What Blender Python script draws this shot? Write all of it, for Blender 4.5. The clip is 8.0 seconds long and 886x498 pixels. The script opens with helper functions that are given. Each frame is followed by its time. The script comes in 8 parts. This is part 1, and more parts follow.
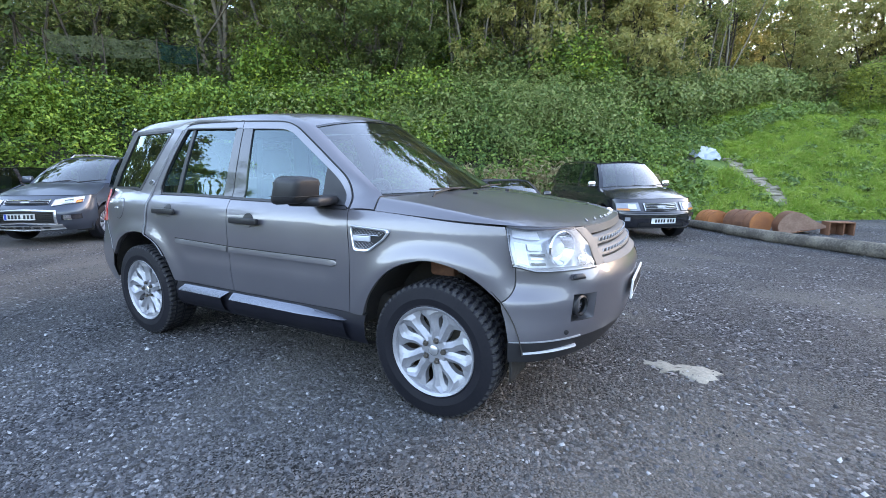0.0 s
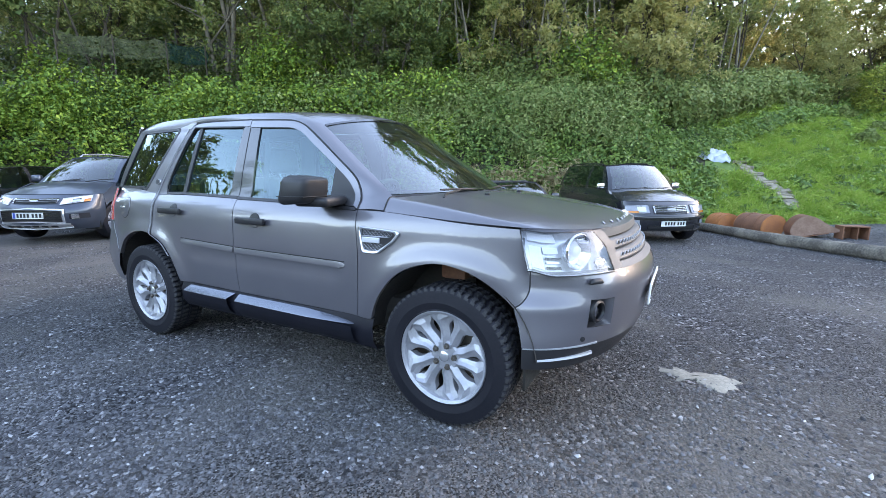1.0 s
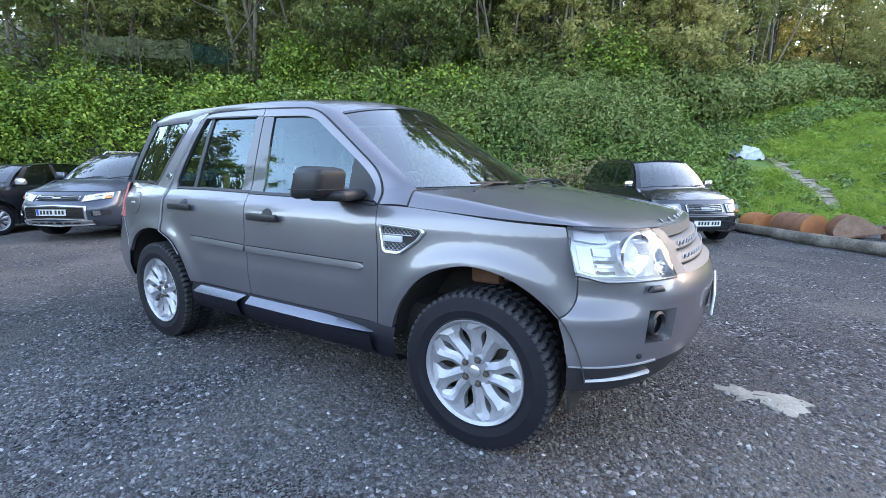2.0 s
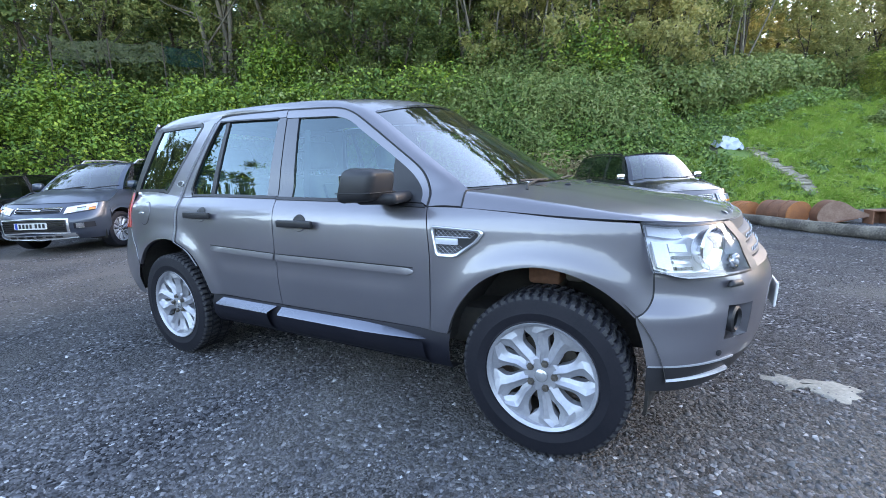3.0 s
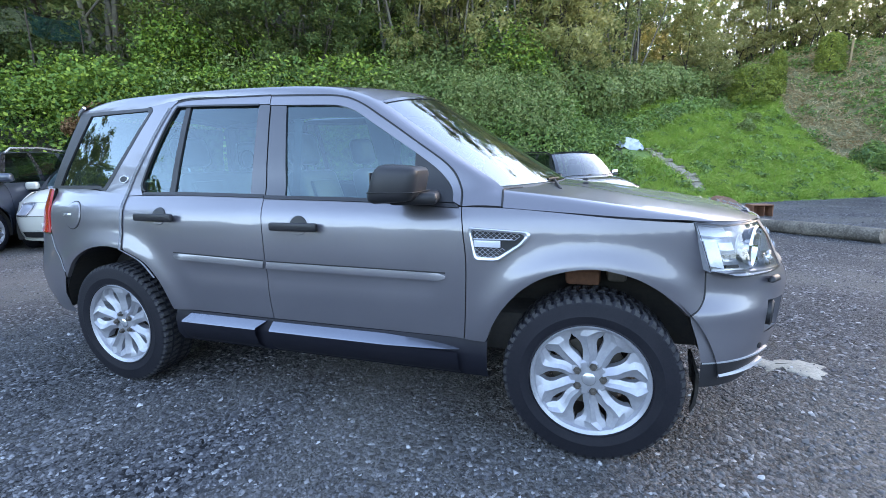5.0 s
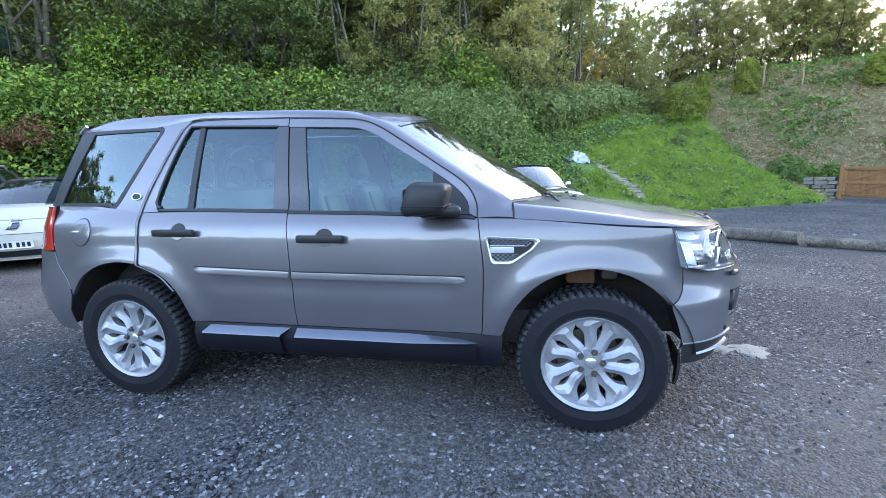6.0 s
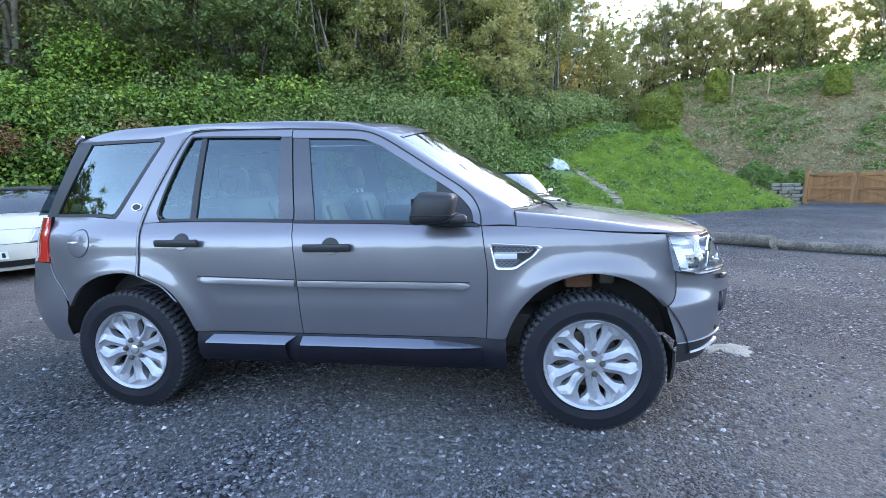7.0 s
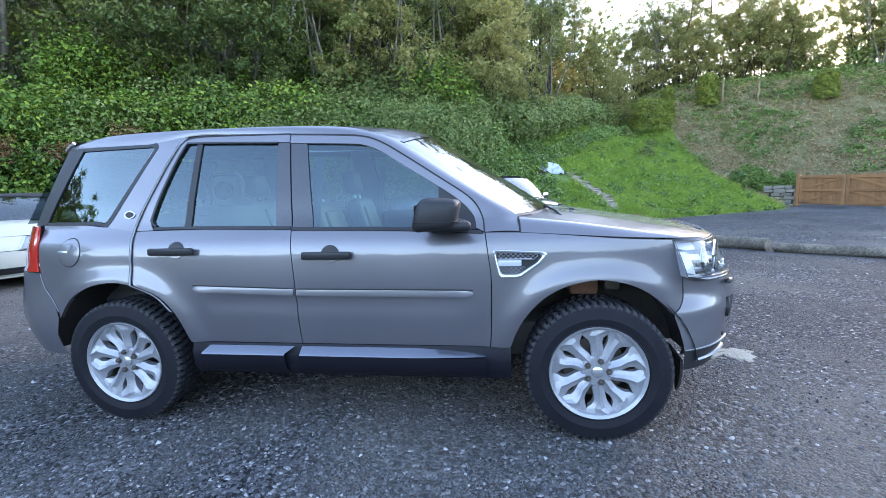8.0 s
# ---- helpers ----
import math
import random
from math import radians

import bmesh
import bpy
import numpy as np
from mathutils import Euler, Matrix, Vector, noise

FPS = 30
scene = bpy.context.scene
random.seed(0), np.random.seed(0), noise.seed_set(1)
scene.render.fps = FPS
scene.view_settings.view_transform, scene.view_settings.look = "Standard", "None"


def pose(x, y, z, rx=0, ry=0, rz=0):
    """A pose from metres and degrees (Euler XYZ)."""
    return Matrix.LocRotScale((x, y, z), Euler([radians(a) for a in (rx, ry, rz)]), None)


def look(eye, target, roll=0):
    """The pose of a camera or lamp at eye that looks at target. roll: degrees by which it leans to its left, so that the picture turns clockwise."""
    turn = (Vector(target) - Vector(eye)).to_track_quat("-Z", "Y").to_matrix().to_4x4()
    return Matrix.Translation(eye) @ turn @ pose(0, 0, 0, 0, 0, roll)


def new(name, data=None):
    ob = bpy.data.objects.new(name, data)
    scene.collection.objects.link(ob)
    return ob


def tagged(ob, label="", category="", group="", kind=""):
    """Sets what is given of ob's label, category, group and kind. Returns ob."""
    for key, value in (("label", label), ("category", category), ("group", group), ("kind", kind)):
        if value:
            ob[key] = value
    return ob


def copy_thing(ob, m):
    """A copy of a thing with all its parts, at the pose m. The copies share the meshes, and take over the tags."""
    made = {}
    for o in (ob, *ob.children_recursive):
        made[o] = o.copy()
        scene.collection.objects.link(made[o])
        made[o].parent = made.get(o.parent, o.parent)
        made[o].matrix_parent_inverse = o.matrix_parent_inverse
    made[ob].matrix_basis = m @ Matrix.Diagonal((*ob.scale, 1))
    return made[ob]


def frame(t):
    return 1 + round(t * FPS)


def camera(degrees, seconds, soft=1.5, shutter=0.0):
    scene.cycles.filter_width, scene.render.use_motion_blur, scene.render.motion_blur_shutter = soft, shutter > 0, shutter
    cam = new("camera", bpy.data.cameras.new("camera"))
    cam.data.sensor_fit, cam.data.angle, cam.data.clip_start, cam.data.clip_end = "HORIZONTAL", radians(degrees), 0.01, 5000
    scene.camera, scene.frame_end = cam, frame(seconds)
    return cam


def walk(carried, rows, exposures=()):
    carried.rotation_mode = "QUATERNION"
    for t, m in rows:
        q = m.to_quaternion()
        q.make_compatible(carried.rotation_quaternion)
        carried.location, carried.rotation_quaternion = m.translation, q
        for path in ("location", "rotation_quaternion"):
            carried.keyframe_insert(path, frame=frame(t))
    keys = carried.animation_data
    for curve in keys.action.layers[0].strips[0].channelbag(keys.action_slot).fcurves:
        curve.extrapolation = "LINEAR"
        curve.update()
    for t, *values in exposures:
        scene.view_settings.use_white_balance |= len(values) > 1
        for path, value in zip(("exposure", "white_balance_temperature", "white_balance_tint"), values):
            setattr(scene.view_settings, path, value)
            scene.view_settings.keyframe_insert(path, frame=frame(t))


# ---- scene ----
cam = camera(91.0, 8.0, soft=0.75)
PATH = [
    (0, (2.402, -2.747, 1.29), (1.46, -1.017, 0.946), -0.4),
    (0.5, (2.38, -2.749, 1.292), (1.433, -1.021, 0.951), -0.3),
    (1, (2.342, -2.701, 1.284), (1.378, -0.982, 0.946), -0.1),
    (1.5, (2.257, -2.578, 1.271), (1.264, -0.875, 0.936), 0.1),
    (2, (2.164, -2.505, 1.245), (1.129, -0.828, 0.903), -0.1),
    (3.3, (1.764, -2.62, 1.26), (0.833, -0.886, 0.904), -2.1),
    (3.5, (1.74, -2.616, 1.271), (0.833, -0.871, 0.907), -1.8),
    (4, (1.61, -2.548, 1.269), (0.765, -0.775, 0.892), -2.0),
    (4.5, (1.451, -2.548, 1.259), (0.673, -0.747, 0.871), -1.2),
    (5, (1.274, -2.68, 1.274), (0.674, -0.81, 0.895), -1.2),
    (6.5, (0.959, -3.084, 1.315), (0.616, -1.139, 1.002), -1.5),
    (7, (0.92, -3.096, 1.322), (0.618, -1.142, 1.02), -1.7),
    (7.5, (0.935, -3.041, 1.317), (0.647, -1.083, 1.029), -2.2),
    (8, (0.871, -3.054, 1.331), (0.595, -1.094, 1.047), -2.0),
]
walk(cam, [(t, look(eye, target, roll)) for t, eye, target, roll in PATH], exposures=[(0.0, 3.57, 8200.0, 19.0), (2.0, 3.57, 8050.0, 19.0), (4.0, 3.57, 7800.0, 19.0), (8.0, 3.55, 7400.0, 19.0)])

# ---- world and light ----
SUN_AZ, SUN_EL = radians(48.0), radians(16.0)          # sun low behind the wooded hill, towards +x +y
world = bpy.data.worlds.new("evening_sky")
scene.world = world
world.use_nodes = True
wn = world.node_tree.nodes
sky = wn.new("ShaderNodeTexSky")
sky.sky_type, sky.sun_disc = "NISHITA", False
sky.sun_elevation, sky.sun_rotation = SUN_EL, radians(90.0) - SUN_AZ
sky.altitude, sky.air_density, sky.dust_density, sky.ozone_density = 120.0, 1.0, 0.6, 2.0
wn["Background"].inputs["Strength"].default_value = 0.15
world.node_tree.links.new(sky.outputs[0], wn["Background"].inputs["Color"])

sun_data = bpy.data.lights.new("sun", "SUN")
sun_data.energy, sun_data.angle, sun_data.color = 0.4, radians(20.0), (1.0, 0.86, 0.68)
sun = new("sun", sun_data)
sun.matrix_world = look((0, 0, 0), (-math.cos(SUN_AZ) * math.cos(SUN_EL), -math.sin(SUN_AZ) * math.cos(SUN_EL), -math.sin(SUN_EL)))
tagged(sun, kind="structure")

# ---- materials ----
MATS = {}


def material(name, a, b=None, rough=0.6, metal=0.0, grain=60.0, patch=4.0, bump=0.0, bump_scale=None, coat=0.0, mix=0.5, spec=0.5,
             per_object=0.0, per_island=0.0, coat_rough=0.04):
    """A surface of two colours, mixed by fine grain and large patches of noise, with a fine relief."""
    m = bpy.data.materials.new(name)
    m.use_nodes = True
    n, l = m.node_tree.nodes, m.node_tree.links
    bsdf = n["Principled BSDF"]
    b = b or tuple(c * 0.82 for c in a)
    co = n.new("ShaderNodeTexCoord")
    fine, big = n.new("ShaderNodeTexNoise"), n.new("ShaderNodeTexNoise")
    fine.inputs["Scale"].default_value, big.inputs["Scale"].default_value = grain, patch
    fine.inputs["Detail"].default_value, big.inputs["Detail"].default_value = 5.0, 4.0
    for t in (fine, big):
        l.new(co.outputs["Object"], t.inputs["Vector"])
    add = n.new("ShaderNodeMath")
    add.operation = "ADD"
    l.new(fine.outputs["Fac"], add.inputs[0])
    l.new(big.outputs["Fac"], add.inputs[1])
    ramp = n.new("ShaderNodeMapRange")
    ramp.inputs["From Min"].default_value, ramp.inputs["From Max"].default_value = 0.5 + 0.5 * mix - 0.15, 1.05 + 0.5 * mix - 0.15
    l.new(add.outputs[0], ramp.inputs["Value"])
    mixer = n.new("ShaderNodeMix")
    mixer.data_type = "RGBA"
    mixer.inputs[6].default_value, mixer.inputs[7].default_value = (*a, 1), (*b, 1)
    l.new(ramp.outputs["Result"], mixer.inputs["Factor"])
    out = mixer.outputs[2]
    if per_object or per_island:
        hsv = n.new("ShaderNodeHueSaturation")
        src = n.new("ShaderNodeObjectInfo") if per_object else n.new("ShaderNodeNewGeometry")
        val = src.outputs["Random"] if per_object else src.outputs["Random Per Island"]
        rng = n.new("ShaderNodeMapRange")
        amt = per_object or per_island
        rng.inputs["To Min"].default_value, rng.inputs["To Max"].default_value = 1 - amt, 1 + amt
        l.new(val, rng.inputs["Value"])
        l.new(rng.outputs["Result"], hsv.inputs["Value"])
        l.new(out, hsv.inputs["Color"])
        out = hsv.outputs["Color"]
    l.new(out, bsdf.inputs["Base Color"])
    bsdf.inputs["Roughness"].default_value, bsdf.inputs["Metallic"].default_value = rough, metal
    bsdf.inputs["Specular IOR Level"].default_value = spec
    bsdf.inputs["Coat Weight"].default_value, bsdf.inputs["Coat Roughness"].default_value = coat, coat_rough
    if bump:
        bn, bt = n.new("ShaderNodeBump"), n.new("ShaderNodeTexNoise")
        bt.inputs["Scale"].default_value, bt.inputs["Detail"].default_value = bump_scale or grain, 6.0
        l.new(co.outputs["Object"], bt.inputs["Vector"])
        bn.inputs["Strength"].default_value, bn.inputs["Distance"].default_value = bump, 0.01
        l.new(bt.outputs["Fac"], bn.inputs["Height"])
        l.new(bn.outputs["Normal"], bsdf.inputs["Normal"])
    MATS[name] = m
    return m


def glass(name, tint, gloss=0.08, film=0.0, rough=0.0, sheen=(1.0, 1.0, 1.0)):
    """A window pane: tinted clear, with a mirror gloss by Fresnel and a little dust."""
    m = bpy.data.materials.new(name)
    m.use_nodes = True
    n, l = m.node_tree.nodes, m.node_tree.links
    n.remove(n["Principled BSDF"])
    clear, shine, facing, mixs = n.new("ShaderNodeBsdfTransparent"), n.new("ShaderNodeBsdfGlossy"), n.new("ShaderNodeLayerWeight"), n.new("ShaderNodeMixShader")
    clear.inputs["Color"].default_value = (*tint, 1)
    shine.inputs["Roughness"].default_value = rough
    shine.inputs["Color"].default_value = (*sheen, 1)
    facing.inputs["Blend"].default_value = 0.5
    power, grow = n.new("ShaderNodeMath"), n.new("ShaderNodeMapRange")
    power.operation, power.inputs[1].default_value = "POWER", 4.0
    grow.inputs["To Min"].default_value = gloss
    l.new(facing.outputs["Facing"], power.inputs[0])
    l.new(power.outputs[0], grow.inputs["Value"])
    l.new(grow.outputs["Result"], mixs.inputs["Fac"])
    l.new(clear.outputs[0], mixs.inputs[1])
    l.new(shine.outputs[0], mixs.inputs[2])
    last = mixs
    if film:
        dust, noise_t, rng, mix2 = n.new("ShaderNodeBsdfDiffuse"), n.new("ShaderNodeTexNoise"), n.new("ShaderNodeMapRange"), n.new("ShaderNodeMixShader")
        dust.inputs["Color"].default_value = (0.55, 0.55, 0.55, 1)
        noise_t.inputs["Scale"].default_value, noise_t.inputs["Detail"].default_value = 9.0, 8.0
        rng.inputs["From Min"].default_value, rng.inputs["From Max"].default_value = 0.35, 0.75
        rng.inputs["To Min"].default_value, rng.inputs["To Max"].default_value = film * 0.3, film
        l.new(noise_t.outputs["Fac"], rng.inputs["Value"])
        l.new(rng.outputs["Result"], mix2.inputs["Fac"])
        l.new(mixs.outputs[0], mix2.inputs[1])
        l.new(dust.outputs[0], mix2.inputs[2])
        last = mix2
    l.new(last.outputs[0], n["Material Output"].inputs["Surface"])
    MATS[name] = m
    return m


def leaf_material(name, a, b, c, patch=0.35, rough=0.5, through_light=0.35):
    """Foliage: three greens, leaf by leaf and in large patches, with some light through the leaf."""
    m = bpy.data.materials.new(name)
    m.use_nodes = True
    n, l = m.node_tree.nodes, m.node_tree.links
    bsdf = n["Principled BSDF"]
    geo, co, big = n.new("ShaderNodeNewGeometry"), n.new("ShaderNodeTexCoord"), n.new("ShaderNodeTexNoise")
    big.inputs["Scale"].default_value, big.inputs["Detail"].default_value = patch, 3.0
    l.new(geo.outputs["Position"], big.inputs["Vector"])
    rng = n.new("ShaderNodeMapRange")
    rng.inputs["From Min"].default_value, rng.inputs["From Max"].default_value = 0.38, 0.62
    l.new(big.outputs["Fac"], rng.inputs["Value"])
    m1, m2 = n.new("ShaderNodeMix"), n.new("ShaderNodeMix")
    m1.data_type = m2.data_type = "RGBA"
    m1.inputs[6].default_value, m1.inputs[7].default_value = (*a, 1), (*b, 1)
    l.new(rng.outputs["Result"], m1.inputs["Factor"])
    pw = n.new("ShaderNodeMath")
    pw.operation, pw.inputs[1].default_value = "POWER", 2.2
    l.new(geo.outputs["Random Per Island"], pw.inputs[0])
    l.new(pw.outputs[0], m2.inputs["Factor"])
    l.new(m1.outputs[2], m2.inputs[6])
    m2.inputs[7].default_value = (*c, 1)
    l.new(m2.outputs[2], bsdf.inputs["Base Color"])
    bsdf.inputs["Roughness"].default_value = rough
    bsdf.inputs["Specular IOR Level"].default_value = 0.22
    tr, mx = n.new("ShaderNodeBsdfTranslucent"), n.new("ShaderNodeMixShader")
    l.new(m2.outputs[2], tr.inputs["Color"])
    mx.inputs["Fac"].default_value = through_light
    l.new(bsdf.outputs[0], mx.inputs[1])
    l.new(tr.outputs[0], mx.inputs[2])
    l.new(mx.outputs[0], n["Material Output"].inputs["Surface"])
    MATS[name] = m
    return m


def gravel_material():
    """Dark grey compacted stone chippings: small stones of several greys over dusty fines, with lighter worn patches."""
    m = bpy.data.materials.new("gravel")
    m.use_nodes = True
    n, l = m.node_tree.nodes, m.node_tree.links
    bsdf = n["Principled BSDF"]
    co = n.new("ShaderNodeTexCoord")

    def vor(scale):
        v = n.new("ShaderNodeTexVoronoi")
        v.inputs["Scale"].default_value = scale
        v.inputs["Randomness"].default_value = 1.0
        l.new(co.outputs["Object"], v.inputs["Vector"])
        return v

    def noise_node(scale, detail=5.0):
        v = n.new("ShaderNodeTexNoise")
        v.inputs["Scale"].default_value, v.inputs["Detail"].default_value = scale, detail
        l.new(co.outputs["Object"], v.inputs["Vector"])
        return v

    def ramp(src, lo, hi, to0=0.0, to1=1.0):
        r = n.new("ShaderNodeMapRange")
        for k, v in (("From Min", lo), ("From Max", hi), ("To Min", to0), ("To Max", to1)):
            r.inputs[k].default_value = v
        l.new(src, r.inputs["Value"])
        return r.outputs["Result"]

    def mixc(fac, a, b):
        x = n.new("ShaderNodeMix")
        x.data_type = "RGBA"
        l.new(fac, x.inputs["Factor"]) if not isinstance(fac, float) else None
        for k, c in ((6, a), (7, b)):
            if isinstance(c, tuple):
                x.inputs[k].default_value = (*c, 1)
            else:
                l.new(c, x.inputs[k])
        return x.outputs[2]

    v1, v2 = vor(52.0), vor(125.0)
    sep = n.new("ShaderNodeSeparateColor")
    l.new(v1.outputs["Color"], sep.inputs[0])
    sep2 = n.new("ShaderNodeSeparateColor")
    l.new(v2.outputs["Color"], sep2.inputs[0])
    stones = mixc(ramp(sep.outputs[0], 0.2, 1.0), (0.016, 0.016, 0.018), (0.19, 0.19, 0.20))
    small = mixc(ramp(sep2.outputs[1], 0.15, 1.0), (0.012, 0.012, 0.0125), (0.21, 0.205, 0.205))
    pale = mixc(ramp(sep.outputs[2], 0.93, 0.95), stones, (0.46, 0.46, 0.47))
    where = noise_node(1.6, 6.0)
    col = mixc(ramp(where.outputs["Fac"], 0.42, 0.6), pale, small)
    dusty = noise_node(0.55, 4.0)
    col = mixc(ramp(dusty.outputs["Fac"], 0.47, 0.72, 0.0, 0.6), col, (0.20, 0.185, 0.165))
    place = n.new("ShaderNodeSeparateXYZ")
    l.new(co.outputs["Object"], place.inputs[0])
    lane, lane_n = n.new("ShaderNodeMath"), noise_node(0.9, 6.0)
    lane.operation = "MULTIPLY"
    l.new(ramp(place.outputs["X"], -1.6, -5.0), lane.inputs[0])
    l.new(ramp(lane_n.outputs["Fac"], 0.36, 0.62, 0.15, 0.75), lane.inputs[1])
    col = mixc(lane.outputs[0], col, (0.19, 0.165, 0.145))
    damp = noise_node(0.23, 5.0)
    hsv = n.new("ShaderNodeHueSaturation")
    l.new(ramp(damp.outputs["Fac"], 0.3, 0.7, 0.75, 1.25), hsv.inputs["Value"])
    l.new(col, hsv.inputs["Color"])
    l.new(hsv.outputs[0], bsdf.inputs["Base Color"])
    bsdf.inputs["Roughness"].default_value = 0.8
    bsdf.inputs["Specular IOR Level"].default_value = 0.2
    add = n.new("ShaderNodeMath")
    add.operation = "MULTIPLY_ADD"
    l.new(v1.outputs["Distance"], add.inputs[0])
    add.inputs[1].default_value = -1.0
    l.new(noise_node(160.0, 3.0).outputs["Fac"], add.inputs[2])
    bn = n.new("ShaderNodeBump")
    bn.inputs["Strength"].default_value, bn.inputs["Distance"].default_value = 1.0, 0.03
    l.new(add.outputs[0], bn.inputs["Height"])
    l.new(bn.outputs["Normal"], bsdf.inputs["Normal"])
    MATS["gravel"] = m


gravel_material()


def chip_material(name, shades, warm):
    """Stone chips, each with its own shade: most of them dark, a few pale."""
    m = bpy.data.materials.new(name)
    m.use_nodes = True
    n, l = m.node_tree.nodes, m.node_tree.links
    geo, ramp, noise_t, mixer, co = n.new("ShaderNodeNewGeometry"), n.new("ShaderNodeValToRGB"), n.new("ShaderNodeTexNoise"), n.new("ShaderNodeMix"), n.new("ShaderNodeTexCoord")
    el = ramp.color_ramp.elements
    el[0].position, el[0].color = shades[0][0], (*shades[0][1], 1)
    el[1].position, el[1].color = shades[-1][0], (*shades[-1][1], 1)
    for p_, c_ in shades[1:-1]:
        el.new(p_).color = (*c_, 1)
    l.new(geo.outputs["Random Per Island"], ramp.inputs["Fac"])
    noise_t.inputs["Scale"].default_value, noise_t.inputs["Detail"].default_value = 0.7, 5.0
    l.new(co.outputs["Object"], noise_t.inputs["Vector"])
    rng = n.new("ShaderNodeMapRange")
    rng.inputs["From Min"].default_value, rng.inputs["From Max"].default_value, rng.inputs["To Max"].default_value = 0.48, 0.7, 0.4
    l.new(noise_t.outputs["Fac"], rng.inputs["Value"])
    mixer.data_type = "RGBA"
    l.new(rng.outputs["Result"], mixer.inputs["Factor"])
    l.new(ramp.outputs["Color"], mixer.inputs[6])
    mixer.inputs[7].default_value = (*warm, 1)
    l.new(mixer.outputs[2], n["Principled BSDF"].inputs["Base Color"])
    n["Principled BSDF"].inputs["Roughness"].default_value = 0.7
    n["Principled BSDF"].inputs["Specular IOR Level"].default_value = 0.3
    MATS[name] = m


chip_material("stone_chip", [(0.0, (0.03, 0.03, 0.032)), (0.45, (0.075, 0.075, 0.08)), (0.85, (0.145, 0.145, 0.153)), (0.97, (0.22, 0.22, 0.225)), (1.0, (0.42, 0.42, 0.42))], (0.20, 0.18, 0.155))
material("paint_grey", (0.155, 0.150, 0.166), (0.130, 0.126, 0.141), rough=0.34, metal=0.5, grain=900, patch=2.0, coat=0.85, coat_rough=0.05, bump=0.02, bump_scale=700)
material("grille_grey", (0.15, 0.146, 0.145), (0.12, 0.117, 0.116), rough=0.55, spec=0.3, metal=0.2, grain=200, bump=0.03)
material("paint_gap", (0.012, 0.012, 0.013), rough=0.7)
material("trim_black", (0.013, 0.013, 0.015), (0.02, 0.02, 0.022), rough=0.45, spec=0.35, grain=300, bump=0.06, bump_scale=500)
material("gloss_black", (0.018, 0.018, 0.022), (0.022, 0.022, 0.026), rough=0.16, grain=200, coat=0.5)
material("step_metal", (0.14, 0.15, 0.18), (0.12, 0.13, 0.155), rough=0.26, metal=0.7, grain=150, bump=0.02)
material("fog_glass", (0.10, 0.10, 0.11), (0.06, 0.06, 0.07), rough=0.12, grain=200, coat=0.6)
material("sill_black", (0.006, 0.007, 0.012), (0.010, 0.010, 0.015), spec=0.2, rough=0.5, grain=150, bump=0.05)
material("rubber", (0.007, 0.008, 0.012), (0.012, 0.012, 0.016), rough=0.58, spec=0.22, grain=90, patch=8, bump=0.10, bump_scale=200)
material("tread_dust", (0.06, 0.059, 0.06), (0.034, 0.034, 0.035), rough=0.85, spec=0.2, grain=90, patch=12, bump=0.2)
material("alloy", (0.40, 0.405, 0.43), (0.33, 0.335, 0.36), rough=0.44, metal=0.5, grain=60, patch=9, coat=0.2)
material("steel_dark", (0.09, 0.085, 0.08), (0.14, 0.12, 0.10), rough=0.5, metal=0.7, grain=80)
material("chrome", (0.78, 0.78, 0.79), (0.72, 0.72, 0.73), rough=0.12, metal=1.0, grain=50)
material("silver_trim", (0.60, 0.61, 0.63), (0.52, 0.53, 0.55), rough=0.25, metal=0.7, grain=80)
# bumper strip silver, also painted as glints on panel edges and lip
material("edge_guard", (0.40, 0.41, 0.43), (0.32, 0.33, 0.35), rough=0.4, metal=0.3, grain=60, patch=9)
material("lamp_red", (0.55, 0.02, 0.015), (0.45, 0.015, 0.012), rough=0.12, grain=120, coat=0.8)
material("lamp_clear", (0.60, 0.61, 0.65), (0.50, 0.51, 0.55), rough=0.15, grain=140, coat=0.8)
material("lamp_shell", (0.62, 0.64, 0.68), (0.46, 0.48, 0.52), rough=0.2, metal=0.45, grain=60, patch=14)
material("lamp_dull", (0.32, 0.33, 0.36), (0.22, 0.23, 0.26), rough=0.2, grain=140, coat=0.6)
material("lamp_amber", (0.75, 0.28, 0.05), (0.6, 0.2, 0.04), rough=0.2, grain=140, coat=0.6)
material("seat_leather", (0.045, 0.046, 0.05), (0.065, 0.066, 0.07), rough=0.45, grain=60, bump=0.1)
material("seat_pale", (0.075, 0.073, 0.07), (0.06, 0.058, 0.055), rough=0.5, grain=60, bump=0.1)
material("cabin_plastic", (0.05, 0.05, 0.053), (0.07, 0.07, 0.072), rough=0.6, grain=200, bump=0.1)
material("headlining", (0.24, 0.235, 0.225), (0.2, 0.195, 0.19), rough=0.9, grain=200, bump=0.1)
material("liner", (0.014, 0.014, 0.015), (0.03, 0.026, 0.022), rough=0.85, grain=40, patch=6, bump=0.3)
material("rusty_steel", (0.27, 0.115, 0.06), (0.16, 0.07, 0.04), rough=0.8, grain=50, patch=5, bump=0.35, metal=0.1)
material("rusty_orange", (0.48, 0.17, 0.05), (0.30, 0.11, 0.045), rough=0.8, grain=40, patch=4, bump=0.35, metal=0.1)
material("plate_white", (0.78, 0.78, 0.77), (0.72, 0.72, 0.71), rough=0.35, grain=50)
material("plate_blue", (0.03, 0.09, 0.5), rough=0.35)
material("ink_black", (0.015, 0.015, 0.016), rough=0.5)
